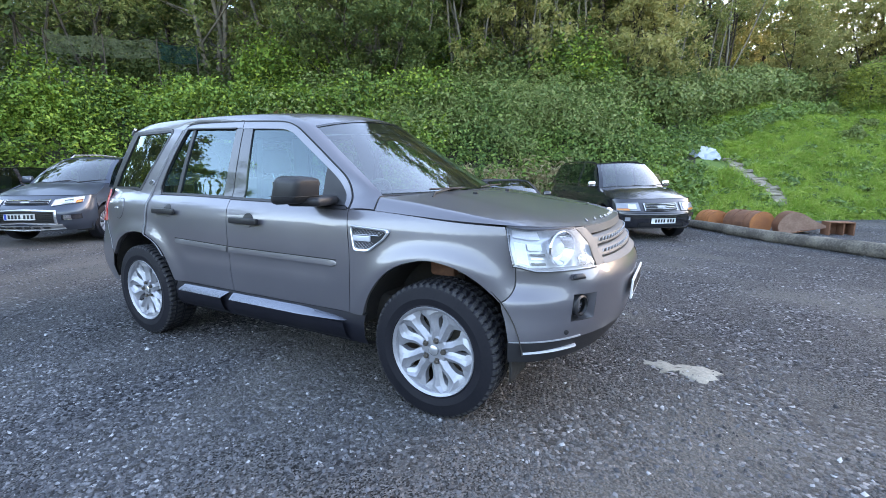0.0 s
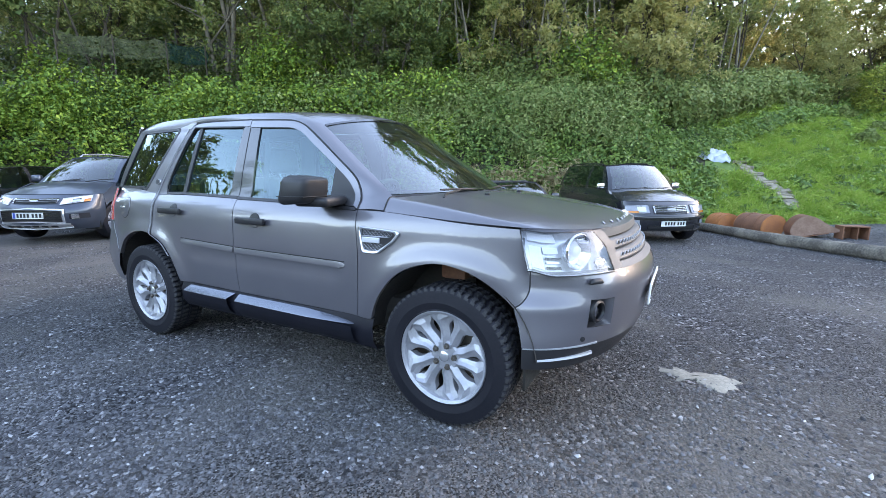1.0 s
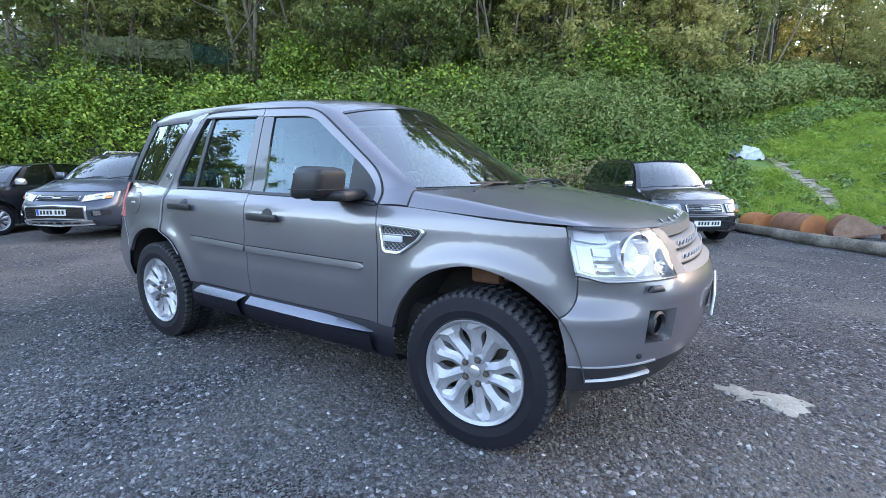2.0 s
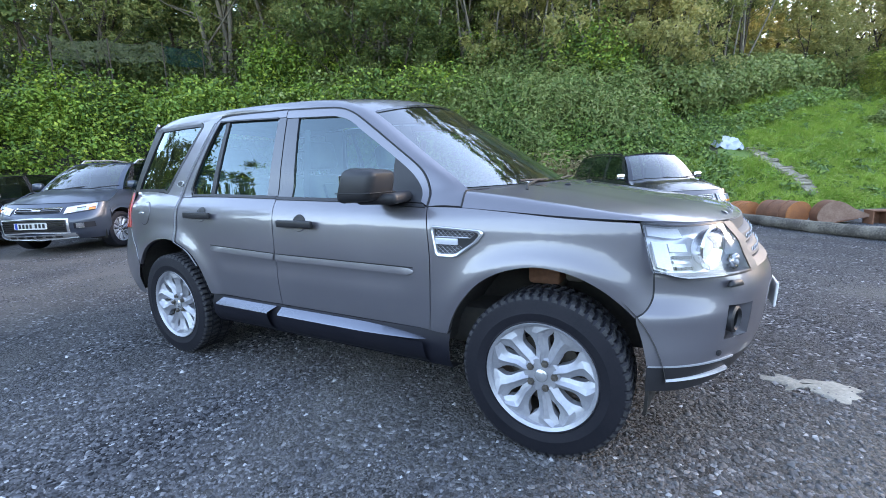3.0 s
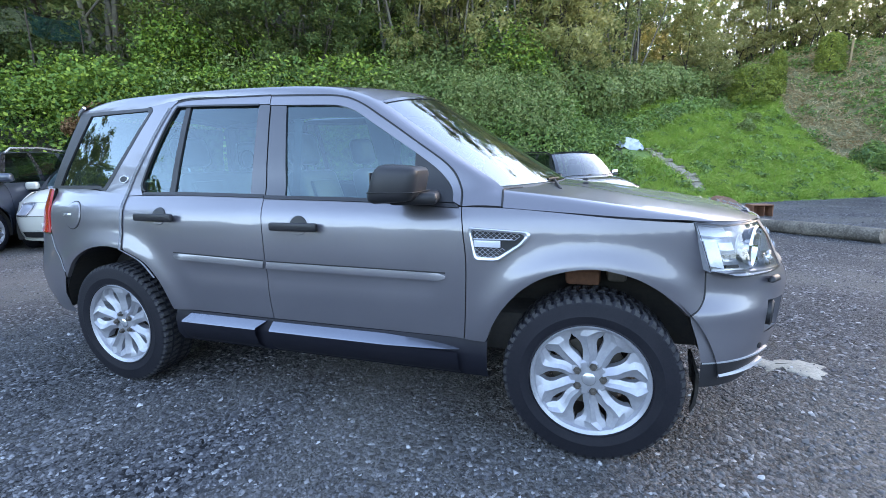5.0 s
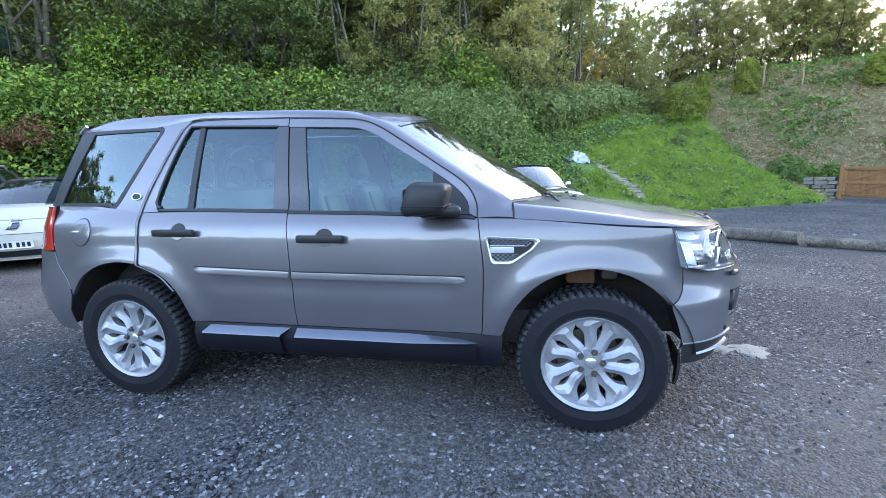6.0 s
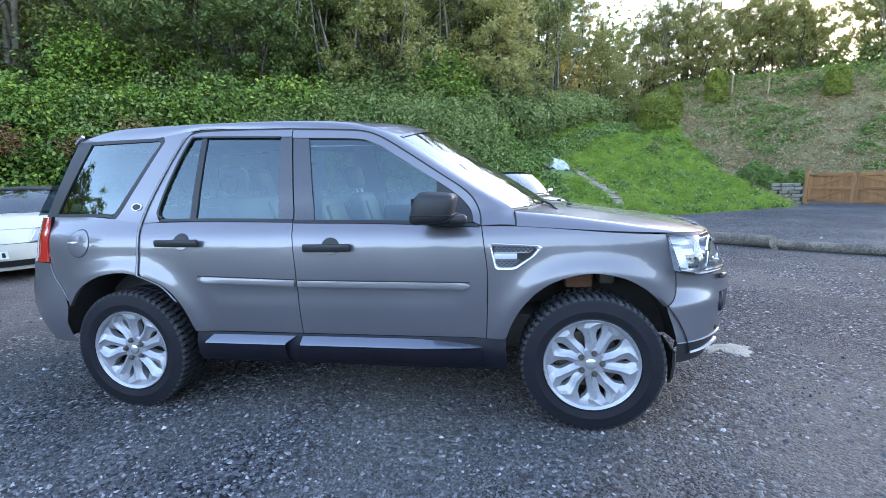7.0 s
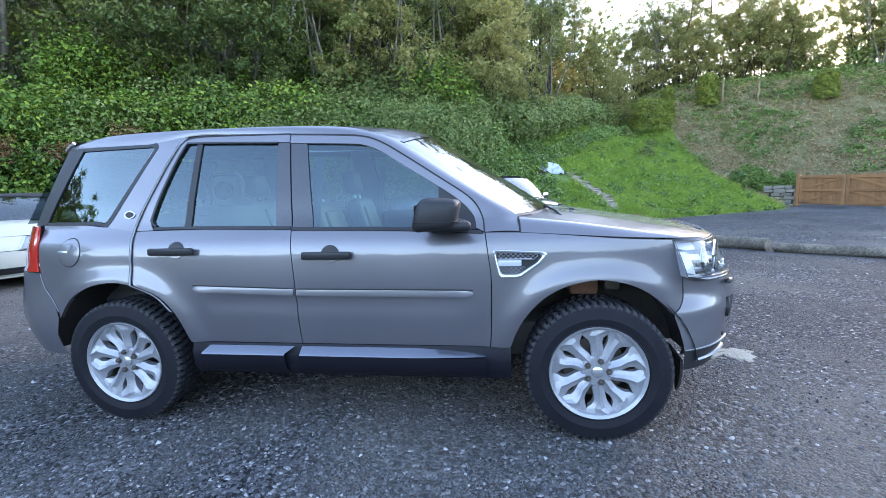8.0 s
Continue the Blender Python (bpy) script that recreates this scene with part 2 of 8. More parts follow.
glass("window_glass", (0.30, 0.48, 0.50), 0.085, film=0.002, sheen=(0.72, 0.93, 1.0))
glass("dark_glass", (0.20, 0.28, 0.28), 0.12, film=0.005, sheen=(0.80, 0.96, 1.0))
glass("screen_glass", (0.42, 0.62, 0.57), 0.14, film=0.012)
glass("lens_glass", (0.93, 0.94, 0.95), 0.06)
material("hill_soil", (0.20, 0.155, 0.08), (0.12, 0.115, 0.05), rough=0.95, grain=9, patch=1.2, bump=0.8, bump_scale=8)
material("grass_ground", (0.12, 0.20, 0.035), (0.085, 0.14, 0.03), rough=0.95, grain=14, patch=0.7, bump=0.8, bump_scale=18)
leaf_material("leaf_bank", (0.11, 0.195, 0.045), (0.06, 0.12, 0.036), (0.22, 0.30, 0.07), patch=0.45, through_light=0.2)
leaf_material("leaf_lush", (0.105, 0.20, 0.028), (0.045, 0.105, 0.024), (0.27, 0.35, 0.05), patch=0.6, through_light=0.18)
leaf_material("leaf_ivy", (0.095, 0.16, 0.045), (0.14, 0.19, 0.055), (0.25, 0.28, 0.10), patch=0.6, through_light=0.2)
# lightest tree leaves: warm backlit haze of the right-hand crest put into the colour
leaf_material("leaf_tree", (0.185, 0.22, 0.075), (0.26, 0.265, 0.10), (0.42, 0.37, 0.15), patch=0.25, through_light=0.5)
# darkest tree leaves, their tone also holding the shade of the deep wood
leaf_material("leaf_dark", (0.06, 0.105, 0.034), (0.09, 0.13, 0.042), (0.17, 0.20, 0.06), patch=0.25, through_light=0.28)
leaf_material("leaf_mid", (0.10, 0.155, 0.046), (0.15, 0.19, 0.06), (0.27, 0.275, 0.10), patch=0.25, through_light=0.33)
leaf_material("leaf_fern", (0.13, 0.06, 0.03), (0.19, 0.095, 0.045), (0.26, 0.15, 0.07), patch=0.9, through_light=0.2)
leaf_material("leaf_dry", (0.33, 0.20, 0.10), (0.24, 0.16, 0.08), (0.46, 0.35, 0.20), patch=0.6)
leaf_material("leaf_straw", (0.46, 0.36, 0.21), (0.32, 0.26, 0.13), (0.52, 0.45, 0.28), patch=0.8)
leaf_material("grass_blade", (0.15, 0.29, 0.035), (0.24, 0.38, 0.055), (0.40, 0.46, 0.12), patch=0.9)
leaf_material("leaf_conifer", (0.17, 0.215, 0.04), (0.10, 0.14, 0.03), (0.32, 0.35, 0.07), patch=1.2)
material("bark", (0.075, 0.06, 0.045), (0.04, 0.034, 0.027), rough=0.95, grain=25, patch=3, bump=0.7, bump_scale=22)
material("bark_pale", (0.23, 0.21, 0.175), (0.12, 0.11, 0.09), rough=0.9, grain=16, patch=2.5, bump=0.5, bump_scale=18)
# dark leaf-litter soil; its tone also paints the shade between the plants
material("shaded_floor", (0.055, 0.045, 0.028), (0.03, 0.03, 0.016), rough=0.95, grain=7, patch=1.0, bump=0.8, bump_scale=9)

# ---- mesh helpers ----


def mesh_data(name, verts, faces, mat, smooth=35.0):
    me = bpy.data.meshes.new(name)
    me.from_pydata([tuple(v) for v in np.asarray(verts, float).tolist()], [], [tuple(f) for f in (faces.tolist() if isinstance(faces, np.ndarray) else faces)])
    me.materials.append(MATS[mat])
    if smooth:
        me.polygons.foreach_set("use_smooth", [True] * len(me.polygons))
        me.update()
        me.set_sharp_from_angle(angle=radians(smooth))
    else:
        me.update()
    return me


def thing(name, label, category, group="", kind="", at=None):
    """An Empty at a thing's base."""
    ob = new(name)
    ob.empty_display_size = 0.2
    if at is not None:
        ob.matrix_world = at
    return tagged(ob, label, category, group, kind)


def part(name, geo, mat, parent, label="", smooth=35.0, m=None):
    """One mesh object under a thing or a part. geo: (verts, faces) or a mesh."""
    me = geo if isinstance(geo, bpy.types.Mesh) else mesh_data(name, geo[0], geo[1], mat, smooth)
    ob = new(name, me)
    ob.parent = parent
    if m is not None:
        ob.matrix_basis = m
    return tagged(ob, label) if label else ob


def solo(name, geo, mat, label, category, group="", kind="", smooth=35.0, m=None):
    """A thing of one mesh."""
    ob = part(name, geo, mat, None, "", smooth, m)
    return tagged(ob, label, category, group, kind)


def join(*geos):
    vs, fs, k = [], [], 0
    for v, f in geos:
        v = np.asarray(v, float)
        vs.append(v)
        fs += [tuple(int(i) + k for i in q) for q in f]
        k += len(v)
    return np.vstack(vs), fs


def moved(geo, m):
    v = np.asarray(geo[0], float)
    a = np.array(m)
    return v @ a[:3, :3].T + a[:3, 3], geo[1]


def grid_faces(n, m, wrap_u=False, wrap_v=False, flip=False):
    fs = []
    for i in range(n if wrap_u else n - 1):
        for j in range(m if wrap_v else m - 1):
            a, b = i * m + j, i * m + (j + 1) % m
            c, d = ((i + 1) % n) * m + (j + 1) % m, ((i + 1) % n) * m + j
            fs.append((a, d, c, b) if flip else (a, b, c, d))
    return fs


def bevel_box(sx, sy, sz, r=0.01, seg=2, taper=1.0):
    """A box centred at the origin with rounded edges; its top is scaled by taper."""
    bm = bmesh.new()
    bmesh.ops.create_cube(bm, size=1.0)
    for v in bm.verts:
        k = taper if v.co.z > 0 else 1.0
        v.co = Vector((v.co.x * sx * k, v.co.y * sy * k, v.co.z * sz))
    if r > 0:
        bmesh.ops.bevel(bm, geom=list(bm.edges), offset=r, segments=seg, profile=0.5, affect="EDGES")
    vs = np.array([v.co[:] for v in bm.verts])
    bm.verts.index_update()
    fs = [tuple(v.index for v in f.verts) for f in bm.faces]
    bm.free()
    return vs, fs


def lathe(profile, n=32, axis="y", closed=False):
    """Turns (radius, along) points round an axis."""
    p = np.array(profile, float)
    out = np.zeros((n, len(p), 3))
    for i in range(n):
        a = 2 * math.pi * i / n
        c, s = math.cos(a), math.sin(a)
        if axis == "y":
            out[i] = np.stack([p[:, 0] * c, p[:, 1], p[:, 0] * s], 1)
        elif axis == "x":
            out[i] = np.stack([p[:, 1], p[:, 0] * c, p[:, 0] * s], 1)
        else:
            out[i] = np.stack([p[:, 0] * c, p[:, 0] * s, p[:, 1]], 1)
    return out.reshape(-1, 3), grid_faces(n, len(p), wrap_u=True, wrap_v=closed, flip=(axis == "y"))


def tube(points, radii, n=8, caps=True):
    """A round bar along points."""
    pts = [Vector(p) for p in points]
    rings = []
    up = Vector((0.13, 0.21, 1.0)).normalized()
    for i, p in enumerate(pts):
        d = (pts[min(i + 1, len(pts) - 1)] - pts[max(i - 1, 0)]).normalized()
        a = d.cross(up)
        a = (a if a.length > 1e-3 else d.cross(Vector((1, 0, 0)))).normalized()
        b = a.cross(d)
        r = radii[i] if hasattr(radii, "__len__") else radii
        rings.append([tuple(p + a * (r * math.cos(2 * math.pi * k / n)) + b * (r * math.sin(2 * math.pi * k / n))) for k in range(n)])
    vs = np.array(rings).reshape(-1, 3)
    fs = grid_faces(len(pts), n, wrap_v=True)
    if caps:
        fs.append(tuple(range(n))[::-1])
        fs.append(tuple((len(pts) - 1) * n + k for k in range(n)))
    return vs, fs


def spline(pts, n):
    """n points evenly along a smooth curve through pts."""
    p = np.array(pts, float)
    if len(p) > 2:
        q = np.vstack([2 * p[0] - p[1], p, 2 * p[-1] - p[-2]])
        fine = []
        for i in range(1, len(q) - 2):
            for t in np.linspace(0, 1, 12, endpoint=False):
                fine.append(0.5 * (2 * q[i] + (q[i + 1] - q[i - 1]) * t + (2 * q[i - 1] - 5 * q[i] + 4 * q[i + 1] - q[i + 2]) * t * t
                                   + (3 * q[i] - q[i - 1] - 3 * q[i + 1] + q[i + 2]) * t ** 3))
        p = np.vstack([fine, p[-1:]])
    return even(p, n)


def even(p, n):
    p = np.asarray(p, float)
    s = np.concatenate([[0], np.cumsum(np.linalg.norm(np.diff(p, axis=0), axis=1))])
    t = np.linspace(0, s[-1], n)
    return np.stack([np.interp(t, s, p[:, k]) for k in range(p.shape[1])], 1)


def chain(n, *segments):
    """n points evenly along smooth segments joined at corners."""
    return even(np.vstack([spline(s, 60) for s in segments]), n)


def coons(bottom, top, left, right):
    """A patch between four curves; bottom and top run from left to right, left and right from bottom to top."""
    b, t, l, r = (np.asarray(c, float) for c in (bottom, top, left, right))
    u, v = np.linspace(0, 1, len(b))[:, None, None], np.linspace(0, 1, len(l))[None, :, None]
    return ((1 - v) * b[:, None] + v * t[:, None] + (1 - u) * l[None] + u * r[None]
            - ((1 - u) * (1 - v) * b[0] + u * (1 - v) * b[-1] + (1 - u) * v * t[0] + u * v * t[-1]))


def sheet(P, depth=0.0, flip=False):
    """Quads over a grid of points, with its rim turned back by depth along the inward normal."""
    P = np.asarray(P, float)
    n, m, _ = P.shape
    vs, fs = P.reshape(-1, 3), grid_faces(n, m, flip=flip)
    if depth:
        du, dv = np.gradient(P, axis=0), np.gradient(P, axis=1)
        nor = np.cross(dv, du) if not flip else np.cross(du, dv)
        nor /= np.linalg.norm(nor, axis=2, keepdims=True) + 1e-9
        loop = [(i, 0) for i in range(n)] + [(n - 1, j) for j in range(1, m)] + [(i, m - 1) for i in range(n - 2, -1, -1)] + [(0, j) for j in range(m - 2, 0, -1)]
        ring = np.array([P[a] - nor[a] * depth for a in loop])
        k, c = len(vs), len(loop)
        vs = np.vstack([vs, ring])
        for q in range(c):
            a, b = loop[q][0] * m + loop[q][1], loop[(q + 1) % c][0] * m + loop[(q + 1) % c][1]
            fs.append((a, k + q, k + (q + 1) % c, b) if flip else (a, b, k + (q + 1) % c, k + q))
    return vs, fs

# ---- the land ----
FOOT = np.array([(-60, -24), (-30, -7.5), (-20, -1.0), (-15, 3.0), (-11, 5.9), (-7, 8.3), (-3, 10.2), (0.5, 11.8), (2.5, 12.8), (5.4, 13.9), (8.0, 15.6), (11.0, 17.3), (13.7, 18.9),
                 (15.6, 22.0), (22, 20.0), (32, 14.0), (60, -4.0)], float)


def smooth01(x):
    x = np.clip(x, 0, 1)
    return x * x * (3 - 2 * x)


def wave(x, y, s, seed=0.0):
    """Cheap rolling unevenness, about -1 to 1."""
    return (np.sin(x * s + seed) * np.cos(y * s * 1.13 - seed * 1.7) + 0.5 * np.sin(x * s * 2.3 - y * s * 1.7 + seed * 3.1) + 0.25 * np.sin(x * s * 4.9 + y * s * 4.1 + seed)) / 1.6


def yard_z(x, y):
    """The gravel yard: level round the car, falling gently towards the far side."""
    x, y = np.asarray(x, float), np.asarray(y, float)
    fall = np.clip((y - 1.5) * 0.034, 0, 0.24) * smooth01((x + 5.0) / 6.0)
    rough = 0.012 * wave(x, y, 1.1, 2.0) * smooth01((np.hypot(x, y) - 3.2) / 3.0)
    return 0.02 - fall + rough


def foot_side(x, y):
    """Metres beyond the foot of the hill, towards it."""
    x, y = np.asarray(x, float), np.asarray(y, float)
    best = np.full(x.shape, 1e9)
    sign = np.ones(x.shape)
    for a, b in zip(FOOT[:-1], FOOT[1:]):
        d = b - a
        t = np.clip(((x - a[0]) * d[0] + (y - a[1]) * d[1]) / (d @ d), 0, 1)
        px, py = x - a[0] - t * d[0], y - a[1] - t * d[1]
        dist = np.hypot(px, py)
        s = np.where(d[0] * py - d[1] * px >= 0, 1.0, -1.0)
        near = dist < best
        best, sign = np.where(near, dist, best), np.where(near, s, sign)
    return best * sign


LEFT_D, LEFT_Z = [-3, 0, 0.7, 1.6, 3.0, 4.5, 6.5, 12, 25, 60], [-0.6, 0.0, 0.55, 1.6, 2.9, 3.9, 4.5, 6.0, 11.0, 26]
RIGHT_D, RIGHT_Z = [-3, 0, 1.0, 3.0, 6.0, 10.0, 13.0, 17.0, 26.0, 60.0], [-0.5, 0.0, 0.35, 1.25, 2.75, 4.7, 6.1, 6.9, 7.2, 6.0]


def hill_z(x, y):
    x, y = np.asarray(x, float), np.asarray(y, float)
    d = foot_side(x, y)
    k = smooth01((x + 1.0) / 4.0)
    z = (1 - k) * np.interp(d, LEFT_D, LEFT_Z) + k * np.interp(d, RIGHT_D, RIGHT_Z)
    lump = 0.16 * wave(x, y, 0.9, 1.0) + 0.07 * wave(x, y, 2.3, 4.0)
    return z + lump * smooth01(d / 2.5) - 0.20 * smooth01((x + 4.0) / 5.0) + 2.4 * smooth01((x - 8.5) / 6.0) * smooth01((d - 3.0) / 10.0)


def axis(near, far, step, grow):
    """Grid lines, dense near the middle and wider outside."""
    a = list(np.arange(near[0], near[1] + step, step))
    s = step
    while a[-1] < far[1]:
        s *= grow
        a.append(a[-1] + s)
    s = step
    while a[0] > far[0]:
        s *= grow
        a.insert(0, a[0] - s)
    return np.array(a)


gx, gy = axis((-14, 16), (-2500, 2500), 0.5, 1.35), axis((-8, 20), (-2500, 2500), 0.5, 1.35)
GX, GY = np.meshgrid(gx, gy, indexing="ij")
ground = solo("ground", (np.stack([GX, GY, yard_z(GX, GY)], 2).reshape(-1, 3), grid_faces(len(gx), len(gy), flip=True)), "gravel",
              "dark grey compacted gravel yard with dusty worn patches", "ground", kind="structure")

hx, hy = axis((-26, 30), (-90, 90), 0.6, 1.3), axis((-6, 42), (-30, 120), 0.6, 1.3)
HX, HY = np.meshgrid(hx, hy, indexing="ij")
HZ = hill_z(HX, HY)
inside = foot_side(HX, HY) > -1.2
hf = [f for f in grid_faces(len(hx), len(hy), flip=True) if all(inside.reshape(-1)[i] for i in f)]
used = sorted({i for f in hf for i in f})
remap = {o: k for k, o in enumerate(used)}
hverts = np.stack([HX, HY, HZ], 2).reshape(-1, 3)[used]
hill = solo("hillside", (hverts, [tuple(remap[i] for i in f) for f in hf]), "hill_soil", "steep earth bank of a wooded hillside above the yard", "hillside", kind="structure")
hill.data.materials.append(MATS["grass_ground"])
hill.data.materials.append(MATS["shaded_floor"])
for poly in hill.data.polygons:
    c = poly.center
    if 1.5 < c.x < 14 and c.y < 31 and c.y > 12 and c.x - 1.5 > (c.y - 13) * 0.32 and c.x < 13.6 - (c.y - 19) * 0.12:
        poly.material_index = 1
    elif c.x < 1.5 + (c.y - 13) * 0.32 and c.y > float(np.interp(c.x, FOOT[:, 0], FOOT[:, 1])) + 0.8:
        poly.material_index = 2

# pale worn patch in the gravel
rngp = np.random.default_rng(5)
pl = [(2.27, 0.35), (2.34, 0.41), (2.45, 0.375), (2.59, 0.43), (2.70, 0.37), (2.66, 0.24), (2.57, 0.19), (2.48, 0.235), (2.40, 0.25), (2.32, 0.225)]
edge = even(spline(pl + pl[:1], 60), 61)[:-1] + rngp.normal(0, 0.013, (60, 2)) + np.repeat(rngp.normal(0, 0.02, (15, 2)), 4, 0)
mid = edge.mean(0)
rows = [np.column_stack([mid + (edge - mid) * k, np.full(60, z)]) for k, z in ((1.0, 0.018), (0.90, 0.025), (0.6, 0.027), (0.2, 0.028))]
material("pale_patch", (0.35, 0.325, 0.27), (0.22, 0.205, 0.17), rough=0.9, grain=45, patch=7, bump=0.6, bump_scale=90)
solo("concrete_patch", (np.vstack(rows), grid_faces(4, 60, wrap_v=True) + [tuple(range(180, 240))]), "pale_patch",
     "pale worn patch of concrete showing in the gravel", "patch", kind="structure")

# ---- plants ----
def leaves(pos, nor, size, seed, ratio=0.62, fold=0.25, jitter=0.6):
    """Folded leaf blades of two triangles at points, facing about nor."""
    r = np.random.default_rng(seed)
    n = len(pos)
    nor = nor + r.normal(0, jitter, (n, 3))
    nor /= np.linalg.norm(nor, axis=1, keepdims=True)
    d = np.cross(nor, r.normal(0, 1, (n, 3)))
    d /= np.linalg.norm(d, axis=1, keepdims=True) + 1e-9
    w = np.cross(nor, d)
    s = size[:, None] if hasattr(size, "__len__") else size
    up = nor * (s * fold)
    v = np.stack([pos - d * s * 0.5, pos + w * s * ratio * 0.5 + up * 0.5, pos + d * s * 0.5, pos - w * s * ratio * 0.5 + up * 0.5], 1).reshape(-1, 3)
    k = np.arange(n) * 4
    f = np.stack([np.stack([k, k + 1, k + 2], 1), np.stack([k, k + 2, k + 3], 1)], 1).reshape(-1, 3)
    return v, f


def sprigs(pos, nor, size, seed, count=3):
    """Small twigs of separate pointed leaflets at points, facing about nor."""
    r = np.random.default_rng(seed)
    n = len(pos)
    p = np.repeat(pos, count, 0) + r.normal(0, 0.36, (n * count, 3)) * np.repeat(size, count)[:, None]
    nn = np.repeat(nor, count, 0) + r.normal(0, 0.7, (n * count, 3))
    nn /= np.linalg.norm(nn, axis=1, keepdims=True)
    d = np.cross(nn, r.normal(0, 1, (n * count, 3)))
    d /= np.linalg.norm(d, axis=1, keepdims=True) + 1e-9
    w = np.cross(nn, d)
    s = (np.repeat(size, count) * r.uniform(0.55, 0.95, n * count))[:, None]
    v = np.stack([p - d * s * 0.35 - w * s * 0.27, p - d * s * 0.35 + w * s * 0.27, p + d * s * 0.65], 1).reshape(-1, 3)
    return v, np.arange(len(v)).reshape(-1, 3)


def fast_mesh(name, verts, tris, mat):
    """A mesh of many triangles, quickly."""
    me = bpy.data.meshes.new(name)
    me.vertices.add(len(verts))
    me.vertices.foreach_set("co", np.asarray(verts, np.float32).ravel())
    me.loops.add(len(tris) * 3)
    me.loops.foreach_set("vertex_index", np.asarray(tris, np.int32).ravel())
    me.polygons.add(len(tris))
    me.polygons.foreach_set("loop_start", np.arange(len(tris), dtype=np.int32) * 3)
    me.update(calc_edges=True)
    me.materials.append(MATS[mat])
    return me


def stuff(name, geo, mat, label, category):
    return tagged(new(name, fast_mesh(name, *geo, mat)), label, category, kind="stuff")


def clumps(n, centres, radii, seed, flat=0.8, shell=0.55):
    """Points spread in uneven balls, with their outward directions."""
    r = np.random.default_rng(seed)
    c = r.integers(0, len(centres), n)
    d = r.normal(0, 1, (n, 3))
    d /= np.linalg.norm(d, axis=1, keepdims=True)
    rad = radii[c][:, None] * (shell + (1 - shell) * r.random((n, 1))) * (0.85 + 0.25 * np.sin(d[:, :1] * 5 + c[:, None]))
    return centres[c] + d * rad * np.array([1, 1, flat]), d


def hill_points(n, x0, x1, d0, d1, seed, keep=None):
    """Random places on the hill with d0..d1 metres beyond its foot."""
    r = np.random.default_rng(seed)
    out = []
    have = 0
    while have < n:
        x = r.uniform(x0, x1, n * 2)
        y = np.interp(x, FOOT[:, 0], FOOT[:, 1]) + r.uniform(d0 * 0.8, d1 * 1.5 + 0.5, n * 2)
        d = foot_side(x, y)
        ok = (d > d0) & (d < d1)
        if keep is not None:
            ok &= keep(x, y)
        p = np.stack([x, y], 1)[ok]
        out.append(p)
        have += len(p)
    p = np.vstack(out)[:n]
    return np.column_stack([p, hill_z(p[:, 0], p[:, 1])])


def undergrowth(name, n, places, rad, size, mat, seed, label, category="undergrowth", lift=0.6, flat=0.8, shell=0.6, ratio=0.62):
    r = np.random.default_rng(seed + 50)
    radii = r.uniform(*rad, len(places))
    centres = places + np.array([0, 0, 1.0]) * (radii * lift)[:, None]
    p, d = clumps(n, centres, radii, seed, flat, shell)
    d = d * 0.5 + np.array([0, -0.25, 0.6])
    return stuff(name, leaves(p, d, r.uniform(*size, n), seed + 7, ratio), mat, label, category)


def clear_of_net(x, y):
    """Outside the open strip of bank in front of the netting."""
    ax, ay, dx, dy = -21.3, 6.3, 0.611, 0.791
    t, n = (x - ax) * dx + (y - ay) * dy, (x - ax) * dy - (y - ay) * dx
    return ~((t > -3.0) & (t < 7.5) & (n > -0.8) & (n < 6.5))


def off_steps(x, y):
    """Clear of the slab steps in the lawn and of the plastic sheet."""
    t = np.clip(((x - 5.32) * -1.22 + (y - 15.35) * 2.45) / 7.49, 0, 1)
    return (np.hypot(x - 5.32 + 1.22 * t, y - 15.35 - 2.45 * t) > 0.25) & (np.hypot((x - 3.02) * 0.85, (y - 17.45) * 0.9) > 0.72)


def in_grass(x, y):
    return (x > 0.7 + (y - 13) * 0.28) & (x < 13.6 - (y - 19) * 0.12) & (y < 31)


left = lambda x, y: x < 0.7 + (y - 13) * 0.20
far_left = lambda x, y: x < -5.5
centre = lambda x, y: left(x, y) & (x > -8)
undergrowth("lush_brambles", 66000, hill_points(720, -26, -5.0, 0.0, 6.8, 11, lambda x, y: far_left(x, y) & (clear_of_net(x, y) | (foot_side(x, y) < 5.0))), (0.35, 0.95), (0.09, 0.19), "leaf_lush", 1, "dense bright green brambles and nettles covering the bank", lift=0.7)
undergrowth("bank_shrubs", 54000, hill_points(500, -8, 0.7, 0.2, 6.0, 16, centre), (0.3, 0.85), (0.07, 0.16), "leaf_bank", 6, "mixed green shrubs and weeds covering the bank")
undergrowth("bank_ivy", 42000, hill_points(360, -12, 0.5, 2.5, 9.5, 12, lambda x, y: left(x, y) & clear_of_net(x, y)), (0.4, 1.1), (0.09, 0.18), "leaf_ivy", 2, "grey-green ivy and shrubs higher on the bank", lift=0.8)
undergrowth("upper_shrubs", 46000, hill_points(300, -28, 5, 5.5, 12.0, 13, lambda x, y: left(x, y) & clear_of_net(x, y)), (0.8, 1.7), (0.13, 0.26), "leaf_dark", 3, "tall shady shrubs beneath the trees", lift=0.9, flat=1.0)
undergrowth("bramble_mounds", 46000, hill_points(95, -26, -5.5, 1.0, 6.4, 17, lambda x, y: clear_of_net(x, y) | (foot_side(x, y) < 4.0)), (0.55, 1.25), (0.08, 0.18), "leaf_lush", 19, "tall arching bramble and hazel mounds on the bank", lift=0.95, flat=0.8, shell=0.8)
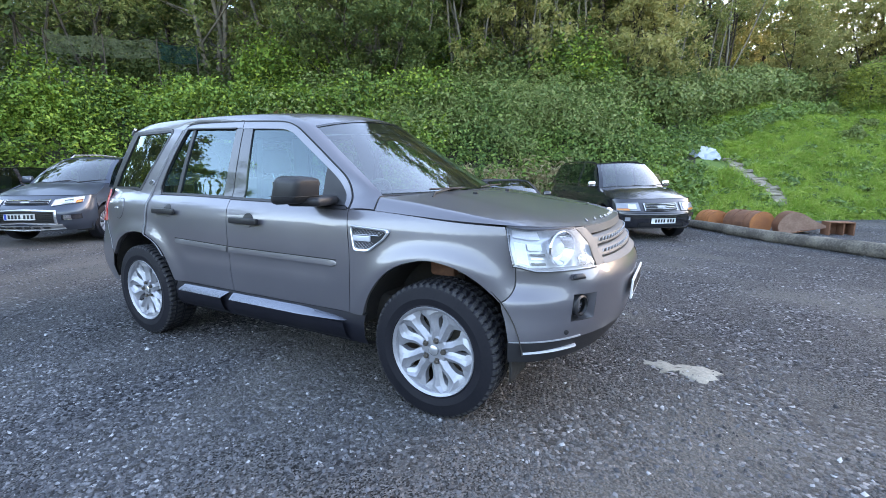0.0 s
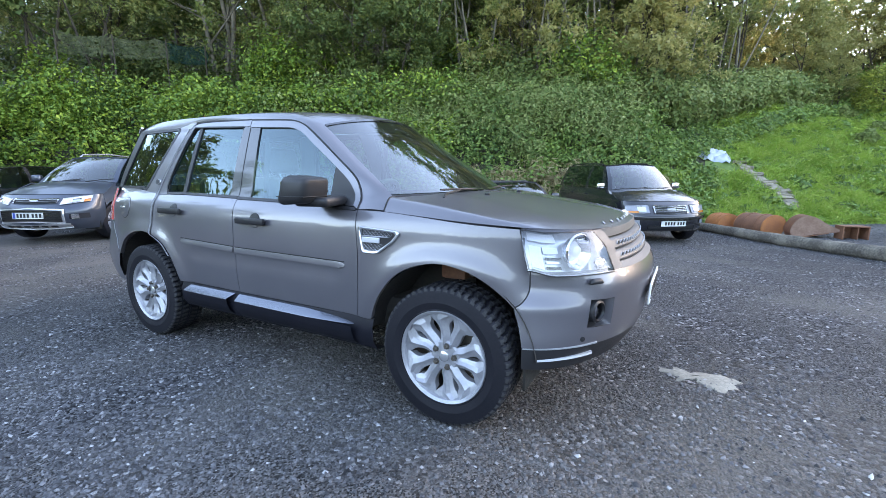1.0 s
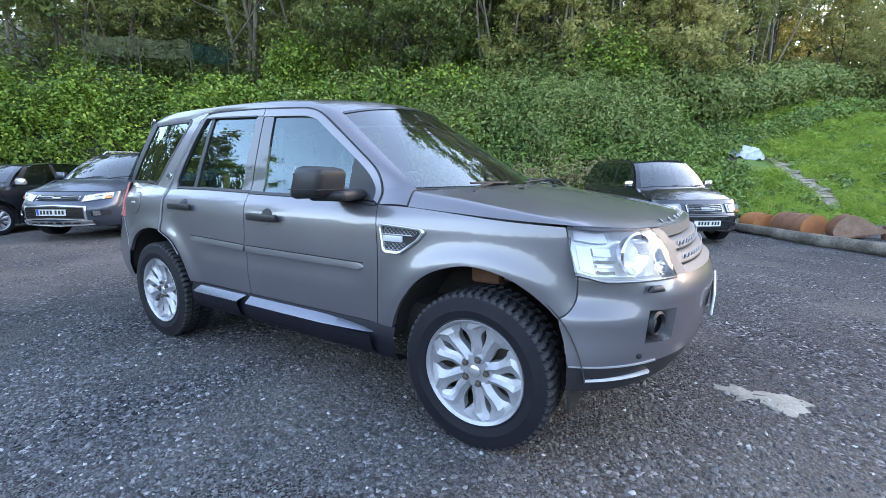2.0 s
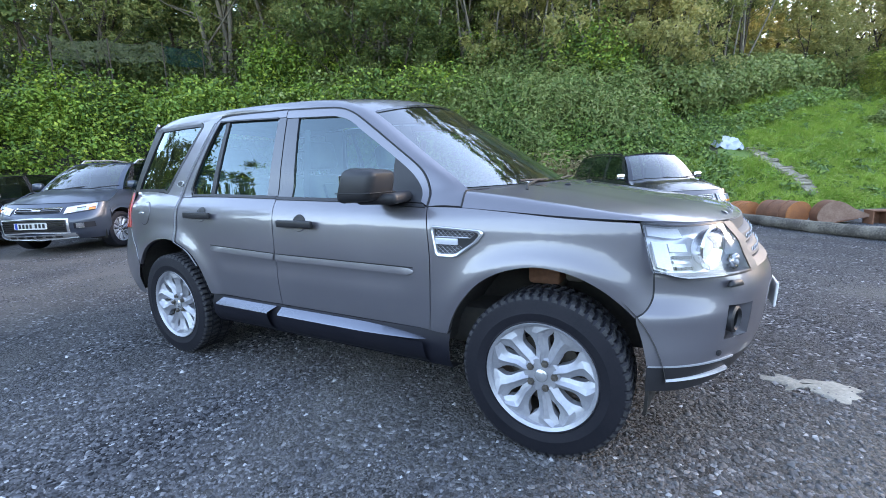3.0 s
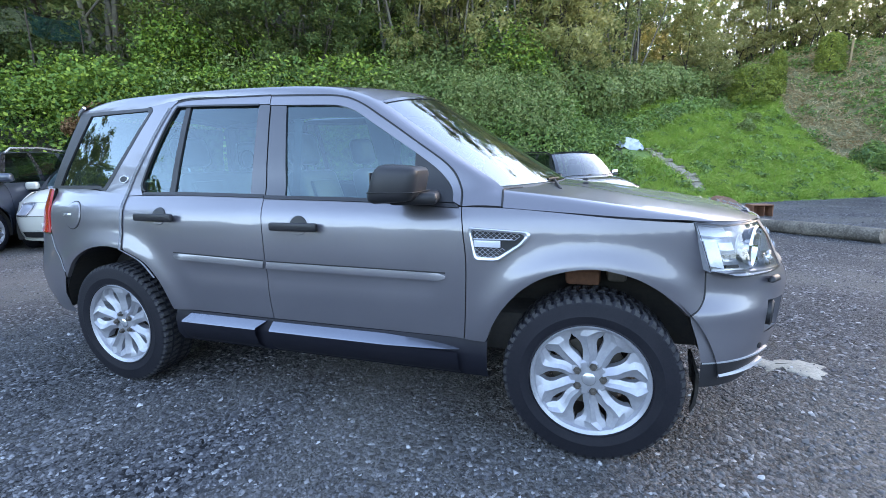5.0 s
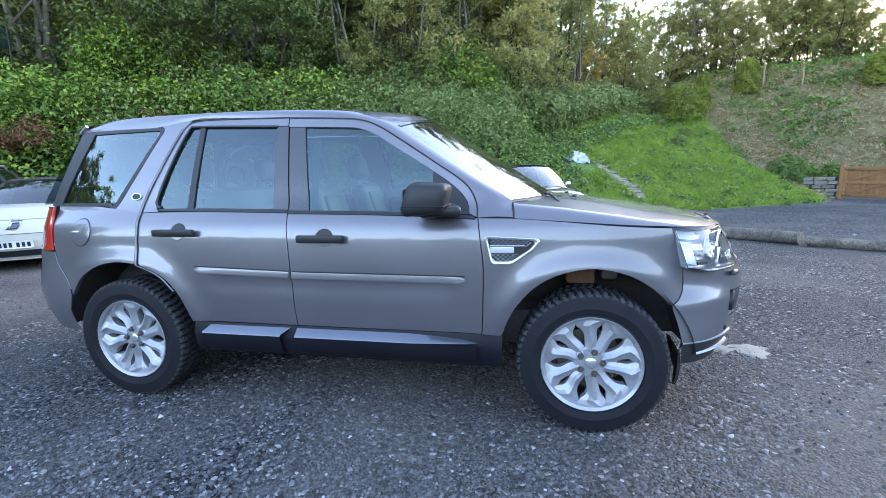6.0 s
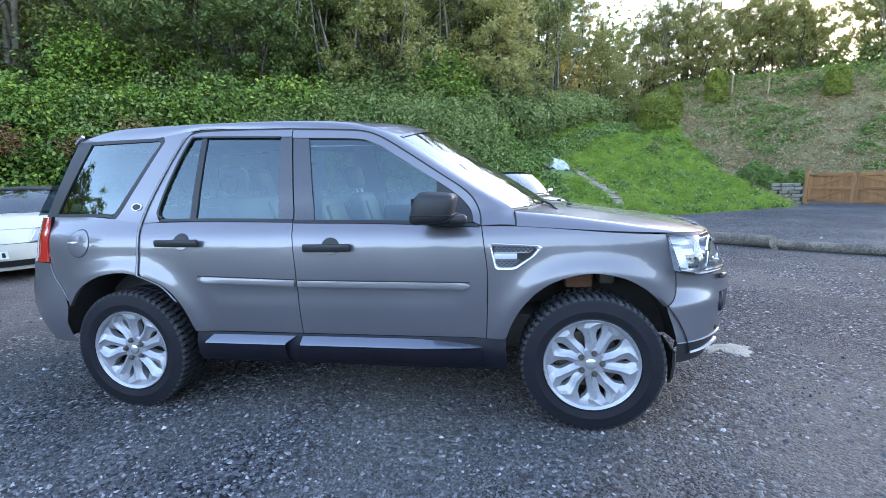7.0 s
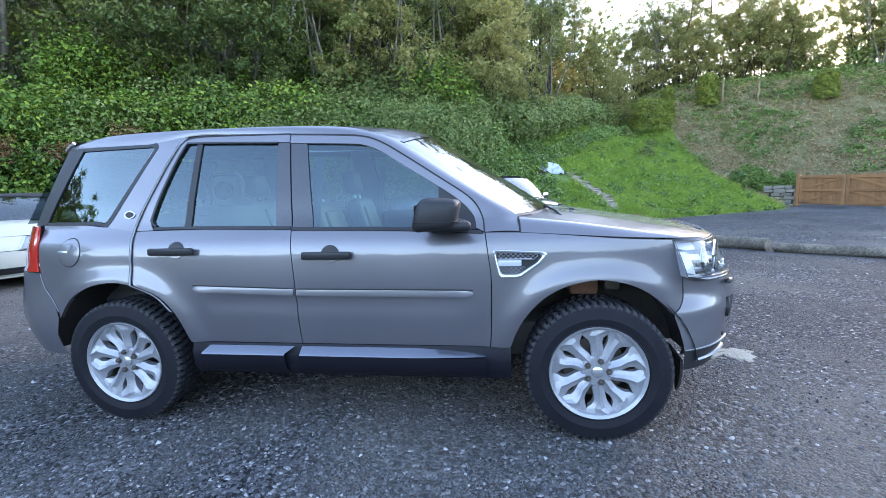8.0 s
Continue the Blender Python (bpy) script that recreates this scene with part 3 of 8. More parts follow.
undergrowth("elder_mounds", 34000, hill_points(66, -8.0, -0.2, 1.2, 6.0, 18, left), (0.5, 1.15), (0.07, 0.15), "leaf_ivy", 20, "feathery grey-green elder shrubs on the bank", lift=1.0, flat=0.85, shell=0.75, ratio=0.4)
undergrowth("hazel_sprays", 16000, hill_points(46, -27, 1.0, 5.0, 8.0, 36, lambda x, y: left(x, y) & clear_of_net(x, y)), (0.9, 1.7), (0.10, 0.2), "leaf_lush", 37, "tall green hazel sprays at the wood's edge", lift=1.2, flat=1.0, shell=0.5)
fern_at = np.array([(-8.6, 9.5), (-8.0, 9.9), (-7.3, 10.4), (-9.3, 9.2), (-10.6, 8.4), (-11.2, 8.0), (-12.4, 7.2), (-12.9, 6.9), (-9.9, 8.8)])
undergrowth("dead_ferns", 5200, np.column_stack([fern_at, hill_z(fern_at[:, 0], fern_at[:, 1])]) + np.array([0.45, -0.6, 0.15]), (0.3, 0.7), (0.07, 0.17), "leaf_fern", 4, "rust-brown dead ferns among the green bank", lift=1.25, ratio=0.3)
undergrowth("dry_stems", 6500, hill_points(60, -4.4, 1.6, -0.1, 1.0, 15), (0.25, 0.55), (0.08, 0.28), "leaf_straw", 5, "pale dry grass and stems at the foot of the bank", lift=1.3, ratio=0.15)

# the low ivy hedge along the upper side of the lawn
t = np.linspace(0, 1, 90)
hedge_line = np.column_stack([0.5 + 8.6 * t + 0.25 * np.sin(t * 21), 18.0 + 14.0 * t + 0.3 * np.cos(t * 17)])
hc = np.column_stack([hedge_line, hill_z(hedge_line[:, 0], hedge_line[:, 1])])
hc = np.vstack([hc + np.array([dx, dy, dz]) for dx, dy, dz in ((0, 0, 0.5), (-0.3, 0.4, 1.4), (0.15, -0.2, 1.0), (-0.9, 0.5, 1.6))])
hp, hd = clumps(46000, hc, np.random.default_rng(8).uniform(0.5, 0.95, len(hc)), 8, 0.9, 0.7)
stuff("ivy_hedge", leaves(hp, hd * 0.8 + np.array([0, -0.3, 0.3]), np.random.default_rng(9).uniform(0.10, 0.20, len(hp)), 9), "leaf_ivy",
      "thick grey-green ivy hedge along the upper edge of the lawn", "hedge")

lawn = lambda x, y: in_grass(x, y) & off_steps(x, y)
# lawn on the slope
gp = hill_points(60000, 0, 14, -0.1, 14.0, 21, lawn)
r = np.random.default_rng(22)
gl = r.uniform(0.10, 0.30, len(gp)) * (0.5 + 0.9 * smooth01(wave(gp[:, 0], gp[:, 1], 2.1, 5) + 0.5))
lean = np.column_stack([r.normal(0, 0.5, (len(gp), 2)), np.ones(len(gp))])
a = r.uniform(0, math.pi, len(gp))
side_v = np.column_stack([np.cos(a), np.sin(a), np.zeros(len(gp))]) * 0.011
gv = np.stack([gp - side_v, gp + side_v, gp + lean * gl[:, None]], 1).reshape(-1, 3)
stuff("lawn_grass", (gv, np.arange(len(gv)).reshape(-1, 3)), "grass_blade", "rough bright green grass on the slope", "grass")
undergrowth("grass_tufts", 64000, hill_points(2600, 0.5, 14, -0.1, 13.0, 31, lawn), (0.10, 0.34), (0.10, 0.25), "grass_blade", 32, "long uneven tufts of bright green grass on the slope", "grass", lift=0.25, flat=0.7, ratio=0.14)
undergrowth("lawn_weeds", 24000, hill_points(330, 1.5, 13, -0.1, 12.0, 23, lawn), (0.12, 0.42), (0.10, 0.22), "leaf_bank", 24, "low clumps of leafy weeds in the grass", lift=0.2, flat=0.45)

fw = hedge_line[::2] + np.array([0.75, -0.95])
fw = np.vstack([fw, fw + np.array([0.3, -0.5])])
undergrowth("hedge_foot_weeds", 14000, np.column_stack([fw, hill_z(fw[:, 0], fw[:, 1])]), (0.3, 0.65), (0.10, 0.2), "leaf_bank", 71, "leafy weeds along the foot of the hedge", lift=0.3, flat=0.6)

rg_w = np.random.default_rng(73)
gw = np.column_stack([rg_w.uniform(0.0, 3.0, 420), rg_w.uniform(12.6, 21.5, 420)])
gw = gw[foot_side(gw[:, 0], gw[:, 1]) > 0.1]
gw = gw[off_steps(gw[:, 0], gw[:, 1])]
undergrowth("bank_corner_weeds", 22000, np.column_stack([gw, hill_z(gw[:, 0], gw[:, 1])]), (0.25, 0.5), (0.09, 0.18), "leaf_bank", 74, "leafy weeds where the hedge meets the lawn", lift=0.3, flat=0.7)

# the browner bank beyond the lawn
crest = lambda x, y: ~in_grass(x, y) & (x > 3.5)
undergrowth("crest_shrubs", 30000, hill_points(130, 3.5, 40, 14.5, 21.0, 81, crest), (0.8, 1.7), (0.13, 0.26), "leaf_ivy", 82, "dark shady shrubs beneath the trees on the crest", lift=0.7, flat=1.0)
right = lambda x, y: (~in_grass(x, y)) & (x > 6)
undergrowth("brown_bank_growth", 34000, hill_points(3000, 9, 30, 0.3, 16.0, 25, right), (0.25, 0.55), (0.10, 0.24), "leaf_dry", 26, "brown dying bracken on the bank", lift=0.12, flat=0.5, ratio=0.35)
undergrowth("straw_bank_growth", 40000, hill_points(3200, 9, 30, 0.3, 16.0, 29, right), (0.25, 0.55), (0.14, 0.34), "leaf_straw", 30, "pale dry grass on the brown bank", lift=0.12, flat=0.5, ratio=0.18)
undergrowth("green_bank_growth", 46000, hill_points(900, 8, 30, 0.3, 17.0, 27, lambda x, y: right(x, y) & (wave(x, y, 0.55, 1.5) + 0.09 * (foot_side(x, y) - 8) > -0.1)), (0.3, 0.8), (0.10, 0.22), "leaf_bank", 28, "patches of green weeds and brambles on the brown bank", lift=0.15, flat=0.6)


def make_tree(name, seed, height, spread, n_leaf, leaf, mat, bark, stems=1, bare=0.3, label="", base_r=0.13, dense=1.0):
    """A tapered trunk or several stems with limbs, and a crown of clumped leaves with gaps."""
    r = np.random.default_rng(seed)
    wood, tips = [], []
    for s in range(stems):
        off = r.normal(0, 0.22 if stems > 1 else 0.0, 2)
        leanx, leany = r.normal(0, 0.10 + 0.06 * (stems > 1), 2)
        bend, turn_ = r.uniform(0.1, 0.38), r.uniform(0, 6.28)
        h = height * r.uniform(0.82, 1.0)
        pts, rad = [], []
        for k in range(9):
            t = k / 8
            pts.append((off[0] + leanx * h * t + bend * math.sin(t * 5 + turn_), off[1] + leany * h * t + bend * math.cos(t * 4 + turn_), h * t - 0.25 * (k == 0)))
            rad.append(base_r * (1 - 0.88 * t) * (1.25 if k == 0 else 1.0) / math.sqrt(stems) + 0.008)
        wood.append(tube(pts, rad, 7))
        limbs = int(17 / math.sqrt(stems))
        for b in range(limbs):
            t = bare + (0.97 - bare) * (b + r.random()) / limbs
            i = min(int(t * 8), 7)
            p0 = Vector(pts[i]).lerp(Vector(pts[i + 1]), t * 8 - i)
            az = b * 2.4 + r.uniform(0, 1.2) + s
            length = spread * (1.05 - 0.62 * t) * r.uniform(0.7, 1.15)
            d = Vector((math.cos(az), math.sin(az), r.uniform(0.25, 0.75))).normalized()
            lp = [p0 + d * (length * q) + Vector((0, 0, 0.14 * length * q * q)) for q in (0, 0.33, 0.66, 1.0)]
            r0 = max(0.012, rad[i] * 0.45)
            wood.append(tube([tuple(q) for q in lp], [r0, r0 * 0.7, r0 * 0.45, 0.006], 5))
            for q in (1, 2, 3, 3):
                tips.append(tuple(lp[q] + Vector(r.normal(0, 0.16 * spread, 3))))
        tips.append(pts[-1])
    tips = np.array(tips)
    crown_r = r.uniform(0.20, 0.45, len(tips)) * spread * 0.62 * dense
    p, d = clumps(n_leaf, tips, crown_r, seed + 1, 0.8, 0.05)
    v, f = sprigs(p, d * 0.3 + np.array([0, 0, 0.5]), r.uniform(leaf * 0.7, leaf * 1.3, n_leaf), seed + 2)
    tree = thing(name, label, "tree", group="trees on the hillside")
    part("trunk", join(*wood), bark, tree, smooth=60)
    part("crown", fast_mesh("crown", v, f, mat), mat, tree)
    return tree


KINDS = [
    make_tree("tree", 101, 11.0, 3.6, 4500, 0.21, "leaf_tree", "bark", 1, 0.10, "tall slender broadleaved tree with green foliage", 0.10),
    make_tree("tree", 102, 9.5, 3.2, 5200, 0.17, "leaf_mid", "bark_pale", 4, 0.16, "multi-stemmed tree with pale bark and thin foliage", 0.15),
    make_tree("tree", 103, 12.5, 4.2, 4600, 0.27, "leaf_dark", "bark", 1, 0.06, "tall dark leafy tree in the wood", 0.11),
    make_tree("tree", 104, 7.5, 3.0, 6000, 0.20, "leaf_lush", "bark", 2, 0.05, "young leafy tree with fresh green foliage", 0.07),
    make_tree("tree", 105, 10.0, 2.8, 2300, 0.16, "leaf_mid", "bark", 3, 0.25, "thin tree with sparse leaves and bare branches", 0.12),
    make_tree("tree", 106, 5.0, 2.1, 4200, 0.17, "leaf_dark", "bark", 2, 0.02, "small dark bushy tree on the bank", 0.05),
    make_tree("tree", 107, 5.2, 2.3, 3400, 0.18, "leaf_tree", "bark", 3, 0.04, "small bushy tree with grey-green leaves", 0.07),
    make_tree("tree", 108, 9.5, 1.9, 1500, 0.13, "leaf_mid", "bark_pale", 6, 0.42, "clump of thin leaning stems with few leaves", 0.13),
]
for k in KINDS:
    k.location = (0, 0, -60)


def plant(kind, x, y, turn, scale=1.0, z=None):
    zz = float(hill_z(np.array([x]), np.array([y]))[0]) if z is None else z
    return copy_thing(KINDS[kind], Matrix.LocRotScale((x, y, zz), Euler((0, 0, turn)), (scale, scale, scale * 0.97)))


rt = np.random.default_rng(77)
TREES = []
for row, (d0, d1, count, x0, x1, kinds) in enumerate([(6.0, 9.0, 18, -28, 2.0, (1, 1, 5, 4, 4, 6)), (10, 15, 13, -31, 5, (0, 1, 2, 2, 4)), (16, 22, 5, -34, 4, (2, 2, 0))]):
    for i in range(count):
        x = x0 + (x1 - x0) * (i + rt.uniform(0.1, 0.9)) / count
        y = float(np.interp(x, FOOT[:, 0], FOOT[:, 1])) + rt.uniform(d0, d1) * 1.15
        TREES.append((int(rt.choice(kinds)), x, y, rt.uniform(0, 6.28), rt.uniform(0.85, 1.2) * (1.0, 1.35, 1.45)[row]))
# above the lawn and on the crest to the right
TREES += [(1, 1.6, 25.0, 0.4, 0.9), (4, 4.4, 30.0, 1.4, 0.95), (6, 8.0, 33.0, 2.2, 1.1), (0, 6.5, 35.0, 0.3, 1.0), (6, 4.0, 33.5, 1.0, 1.05), (4, 13.2, 38.0, 2.0, 1.0), (4, 15.2, 37.0, 2.6, 0.9), (6, 11.0, 36.0, 0.2, 1.2),
          (0, 18.0, 37.0, 0.9, 0.95), (0, 20.2, 37.0, 2.9, 0.9), (0, 23.0, 36.0, 4.0, 0.95), (6, 21.5, 40.0, 0.5, 1.2), (6, 17.0, 40.0, 1.5, 1.2), (4, 30.5, 32.0, 5.5, 1.15), (4, 34.0, 31.5, 0.6, 1.1), (1, 38.0, 28.0, 1.6, 1.1),
          (6, 29.0, 36.0, 1.6, 1.5), (6, 33.0, 35.0, 2.6, 1.4), (6, 36.0, 36.0, 3.1, 1.0), (0, 4.0, 38.0, 4.6, 1.0), (0, 0.5, 34.0, 3.6, 1.0), (6, 25.0, 41.0, 1.2, 1.2), (6, 8.8, 30.5, 0.8, 0.75), (0, 24.5, 38.5, 0.7, 0.9), (0, 31.5, 37.0, 3.7, 0.9), (6, 22.0, 36.5, 1.9, 0.95), (1, 16.0, 39.0, 4.4, 0.95), (6, 35.0, 33.5, 0.4, 1.0)]
TREES += [(7, -9.4, 14.6, 0.3, 1.0), (7, -6.2, 16.6, 1.9, 1.1), (7, -3.9, 17.4, 3.1, 1.0), (7, -1.6, 19.2, 4.4, 1.1), (7, 0.9, 22.6, 5.2, 1.0), (7, 3.4, 26.6, 0.9, 0.9), (7, 13.6, 36.4, 2.2, 0.9), (7, 27.6, 33.5, 1.2, 1.0)]
TREES += [(3, -19.6, 2.6, 0.4, 0.95), (3, -22.0, 0.6, 2.4, 1.0), (3, -14.4, 9.6, 1.1, 0.62), (5, -10.6, 12.2, 0.5, 1.15), (5, -8.4, 13.2, 2.5, 1.0)]
TREES += [(6, 12.0 + 2.1 * i, 36.2 + 1.2 * math.sin(i * 2.3) - 0.10 * i, i * 1.7, 1.0 + 0.22 * math.sin(i * 1.9)) for i in range(12)]
for kind, x, y, turn, sc in TREES:
    if x < -5 and not clear_of_net(np.array(x), np.array(y)):
        continue
    plant(kind, x, y, turn, sc)
# the deep wood behind
rf = np.random.default_rng(88)
fx_ = rf.uniform(-60, 14, 36000)
fd = rf.uniform(26, 44, 36000)
fy_ = np.interp(fx_, FOOT[:, 0], FOOT[:, 1]) + fd * 1.1
fz_ = hill_z(fx_, fy_) + 13.0 * rf.random(36000) ** 0.8 * (0.75 + 0.25 * wave(fx_, fy_, 0.35, 2.0))
keep_ = wave(fx_, fz_, 0.9, 3.0) > -0.75
fp = np.column_stack([fx_, fy_, fz_])[keep_]
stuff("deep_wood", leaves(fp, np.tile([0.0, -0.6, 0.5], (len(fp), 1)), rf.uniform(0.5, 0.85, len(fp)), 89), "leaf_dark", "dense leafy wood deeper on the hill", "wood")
# across the yard behind the walk, mirrored in the car's windows
for kind, x, y, turn, sc in [(2, -20.5, -7.2, 0.9, 0.95), (2, -26.0, -9.5, 3.0, 1.1), (3, -15.0, -9.3, 0.3, 1.02), (3, -19.4, -8.6, 2.3, 1.15), (5, -13.6, -7.0, 1.3, 1.0), (2, -29.0, -17.0, 5.0, 0.85), (3, -8.0, -34.0, 0.8, 0.7), (3, 5.0, -36.0, 1.8, 0.7), (5, 14.0, -34.0, 2.7, 0.9)]:
    plant(kind, x, y, turn, sc, 0.0)
# unseen leaf belt added across the yard behind the walk, blocking the mirrored horizon
rb_ = np.random.default_rng(90)
ba = np.radians(rb_.uniform(186, 394, 19000))
br = 46 + rb_.normal(0, 1.5, 19000)
bx_t, by_t = br * np.cos(ba), br * np.sin(ba)
bz_t = np.where(ba > 6.2, hill_z(bx_t, by_t) - 1.0, 0.0) + rb_.random(19000) * (7.6 + 8.0 * smooth01((3.75 - ba) / 0.15) + 1.6 * wave(ba * 40, ba * 0, 0.4, 1.0) + 0.8 * wave(ba * 40, ba * 0, 1.5, 2.0))
stuff("boundary_trees", leaves(np.column_stack([bx_t, by_t, bz_t]), np.column_stack([-np.cos(ba), -np.sin(ba), 0.5 + 0 * ba]), rb_.uniform(0.9, 1.7, 19000), 91), "leaf_dark", "unseen belt of leaves added to darken the car's reflections", "wood")
for k in KINDS:
    for o in (*k.children_recursive, k):
        bpy.data.objects.remove(o)

# ---- the grey estate car in the middle of the yard ----
BASE_Z = [0.20, 0.30, 0.42, 0.55, 0.68, 0.80, 0.90, 1.00, 1.06, 1.10, 1.13, 1.16, 1.30, 1.50, 1.66, 1.72]
BASE_Y = [0.845, 0.868, 0.893, 0.906, 0.913, 0.913, 0.908, 0.898, 0.884, 0.860, 0.832, 0.812, 0.768, 0.692, 0.625, 0.575]
_zz = np.linspace(0.2, 1.72, 400)
_yy = np.interp(_zz, BASE_Z, BASE_Y)
_k = np.exp(-np.linspace(-2, 2, 17) ** 2)
_ys = np.convolve(np.pad(_yy, 8, mode="edge"), _k / _k.sum(), mode="valid")


def half_width(x, z):
    """Half the car's width at a place on its side."""
    x, z = np.asarray(x, float), np.asarray(z, float)
    y = np.interp(z, _zz, _ys)
    y = y - 0.075 * np.clip((x - 1.32) / 0.37, 0, None) ** 2 * smooth01((z - 0.45) / 0.45 + 0.25)
    y = y - 0.045 * np.clip((-x - 1.42) / 0.5, 0, None) ** 2 * smooth01((z - 0.4) / 0.5)
    for ax in (1.33, -1.33):
        rr = np.hypot(x - ax, (z - 0.375) * 0.98)
        flare = np.exp(-np.clip((rr - 0.485) / 0.075, -3, 9) ** 2 * np.where(rr > 0.485, 1, 0.15))
        y = y + 0.024 * flare * smooth01((z - 0.35) / 0.2) * smooth01((1.02 - z) / 0.2)
    return y - 0.006 * np.exp(-((z - 0.74) / 0.05) ** 2) * smooth01((0.75 - np.abs(x + 0.03)) / 0.1)


def on_side(P, s, out=0.0):
    """Points (x, z) laid on the side s of the car."""
    P = np.asarray(P, float)
    return np.stack([P[..., 0], s * (half_width(P[..., 0], P[..., 1]) + out), P[..., 1]], -1)


B_LINE = [(-0.222, 0.513), (-0.228, 0.605), (-0.238, 0.853), (-0.256, 1.062), (-0.268, 1.130)]
F_LINE = [(0.797, 0.512), (0.803, 0.60), (0.808, 0.847), (0.793, 0.988), (0.779, 1.094)]
R_LINE = [(-1.190, 0.845), (-1.199, 0.955), (-1.200, 1.048), (-1.216, 1.135)]
ARCH_F = [(0.900, 0.512), (0.925, 0.586), (0.975, 0.675), (1.06, 0.768), (1.17, 0.830), (1.32, 0.861), (1.46, 0.838), (1.56, 0.789), (1.64, 0.725), (1.685, 0.680)]
ARCH_R = [(-1.690, 0.650), (-1.60, 0.762), (-1.46, 0.836), (-1.32, 0.858), (-1.19, 0.845)]
DOOR_R = [(-0.873, 0.516), (-0.905, 0.60), (-0.955, 0.697), (-1.045, 0.785), (-1.190, 0.845)]
BONNET = [(0.783, 1.090), (0.96, 1.088), (1.17, 1.075), (1.43, 1.055), (1.684, 1.039)]
F_TOP = [(0.779, 1.097), (0.771, 1.165), (0.738, 1.235), (0.68, 1.292), (0.55, 1.378), (0.36, 1.502), (0.21, 1.592), (0.10, 1.630), (-0.05, 1.645), (-0.325, 1.662)]
F_WIN = [(0.735, 1.118), (0.722, 1.175), (0.66, 1.247), (0.54, 1.331), (0.30, 1.480), (0.195, 1.545), (0.10, 1.578), (0.0, 1.588), (-0.325, 1.606)]
R_TOP = [(-1.216, 1.138), (-1.205, 1.201), (-1.10, 1.457), (-1.02, 1.630), (-0.965, 1.668), (-0.80, 1.676), (-0.331, 1.664)]
R_WIN = [(-1.105, 1.141), (-1.130, 1.172), (-1.128, 1.215), (-1.06, 1.439), (-0.985, 1.620), (-0.93, 1.636), (-0.80, 1.634), (-0.331, 1.612)]
ROOF_EDGE = [(-1.80, 0.590, 1.655), (-1.60, 0.590, 1.700), (-1.30, 0.592, 1.716), (-0.70, 0.590, 1.716), (-0.25, 0.585, 1.704), (0.02, 0.578, 1.683), (0.17, 0.575, 1.650), (0.30, 0.590, 1.594),
             (0.60, 0.668, 1.398), (0.935, 0.765, 1.178)]

estate = thing("estate_car", "metallic bronze-grey four-by-four estate car with silver alloy wheels, parked on gravel", "car")


def offset_curve(c, dx=0.0, dz=0.0):
    return [(x + dx, z + dz) for x, z in c]


def nose_ab(z):
    a = np.interp(z, [0.40, 0.44, 0.50, 0.55, 0.66, 0.765, 0.80, 0.845, 0.90, 0.96, 1.03, 1.06], [0.50, 0.53, 0.562, 0.578, 0.592, 0.600, 0.592, 0.568, 0.528, 0.500, 0.458, 0.43])
    b = np.interp(z, [0.40, 0.55, 0.70, 0.765, 0.85, 0.95, 1.04, 1.08], [0.885, 0.905, 0.912, 0.912, 0.885, 0.865, 0.825, 0.80])
    return a, b


def blunt(z):
    """How square the nose is in plan at a height."""
    return np.interp(z, [0.84, 0.90], [2.3, 2.4])


def nose(phi, z, inset=0.0):
    """A place on the car's rounded nose: phi 0 in the middle, pi / 2 at the side, at the height z."""
    phi, z = np.asarray(phi, float), np.asarray(z, float)
    a, b = nose_ab(z)
    c, s = np.cos(phi), np.sin(phi)
    p = 2 / blunt(z)
    return np.stack([1.6 + (a - inset) * np.abs(c) ** p * np.sign(c), (b - inset) * np.abs(s) ** p * np.sign(s), z + 0 * phi], -1)


def nose_phi_x(x, z):
    """phi at which the nose passes x."""
    a, _ = nose_ab(z)
    return np.arccos(np.clip((x - 1.6) / a, 0, 1) ** (blunt(z) / 2))


def nose_phi_y(y, z):
    _, b = nose_ab(z)
    return np.arcsin(np.clip(y / b, 0, 1) ** (blunt(z) / 2))


def tail(phi, z, out=0.0):
    """A place on the rounded tail."""
    phi, z = np.asarray(phi, float), np.asarray(z, float)
    a = np.interp(z, [0.40, 0.5, 0.62, 0.75, 0.90, 0.93, 1.18, 1.3], [0.54, 0.60, 0.655, 0.665, 0.66, 0.60, 0.57, 0.52]) + out
    b = np.interp(z, [0.40, 0.62, 0.90, 1.05, 1.18, 1.3], [0.865, 0.895, 0.893, 0.868, 0.815, 0.77]) + out
    c, s = np.cos(phi), np.sin(phi)
    p = 2 / 3.3
    return np.stack([-1.6 - a * np.abs(c) ** p * np.sign(c), b * np.abs(s) ** p * np.sign(s), z + 0 * phi], -1)


def tail_phi_x(x, z):
    a = np.interp(z, [0.40, 0.5, 0.62, 0.75, 0.90, 0.93, 1.18, 1.3], [0.54, 0.60, 0.655, 0.665, 0.66, 0.60, 0.57, 0.52])
    return np.arccos(np.clip((-1.6 - x) / a, 0, 1) ** 1.65)


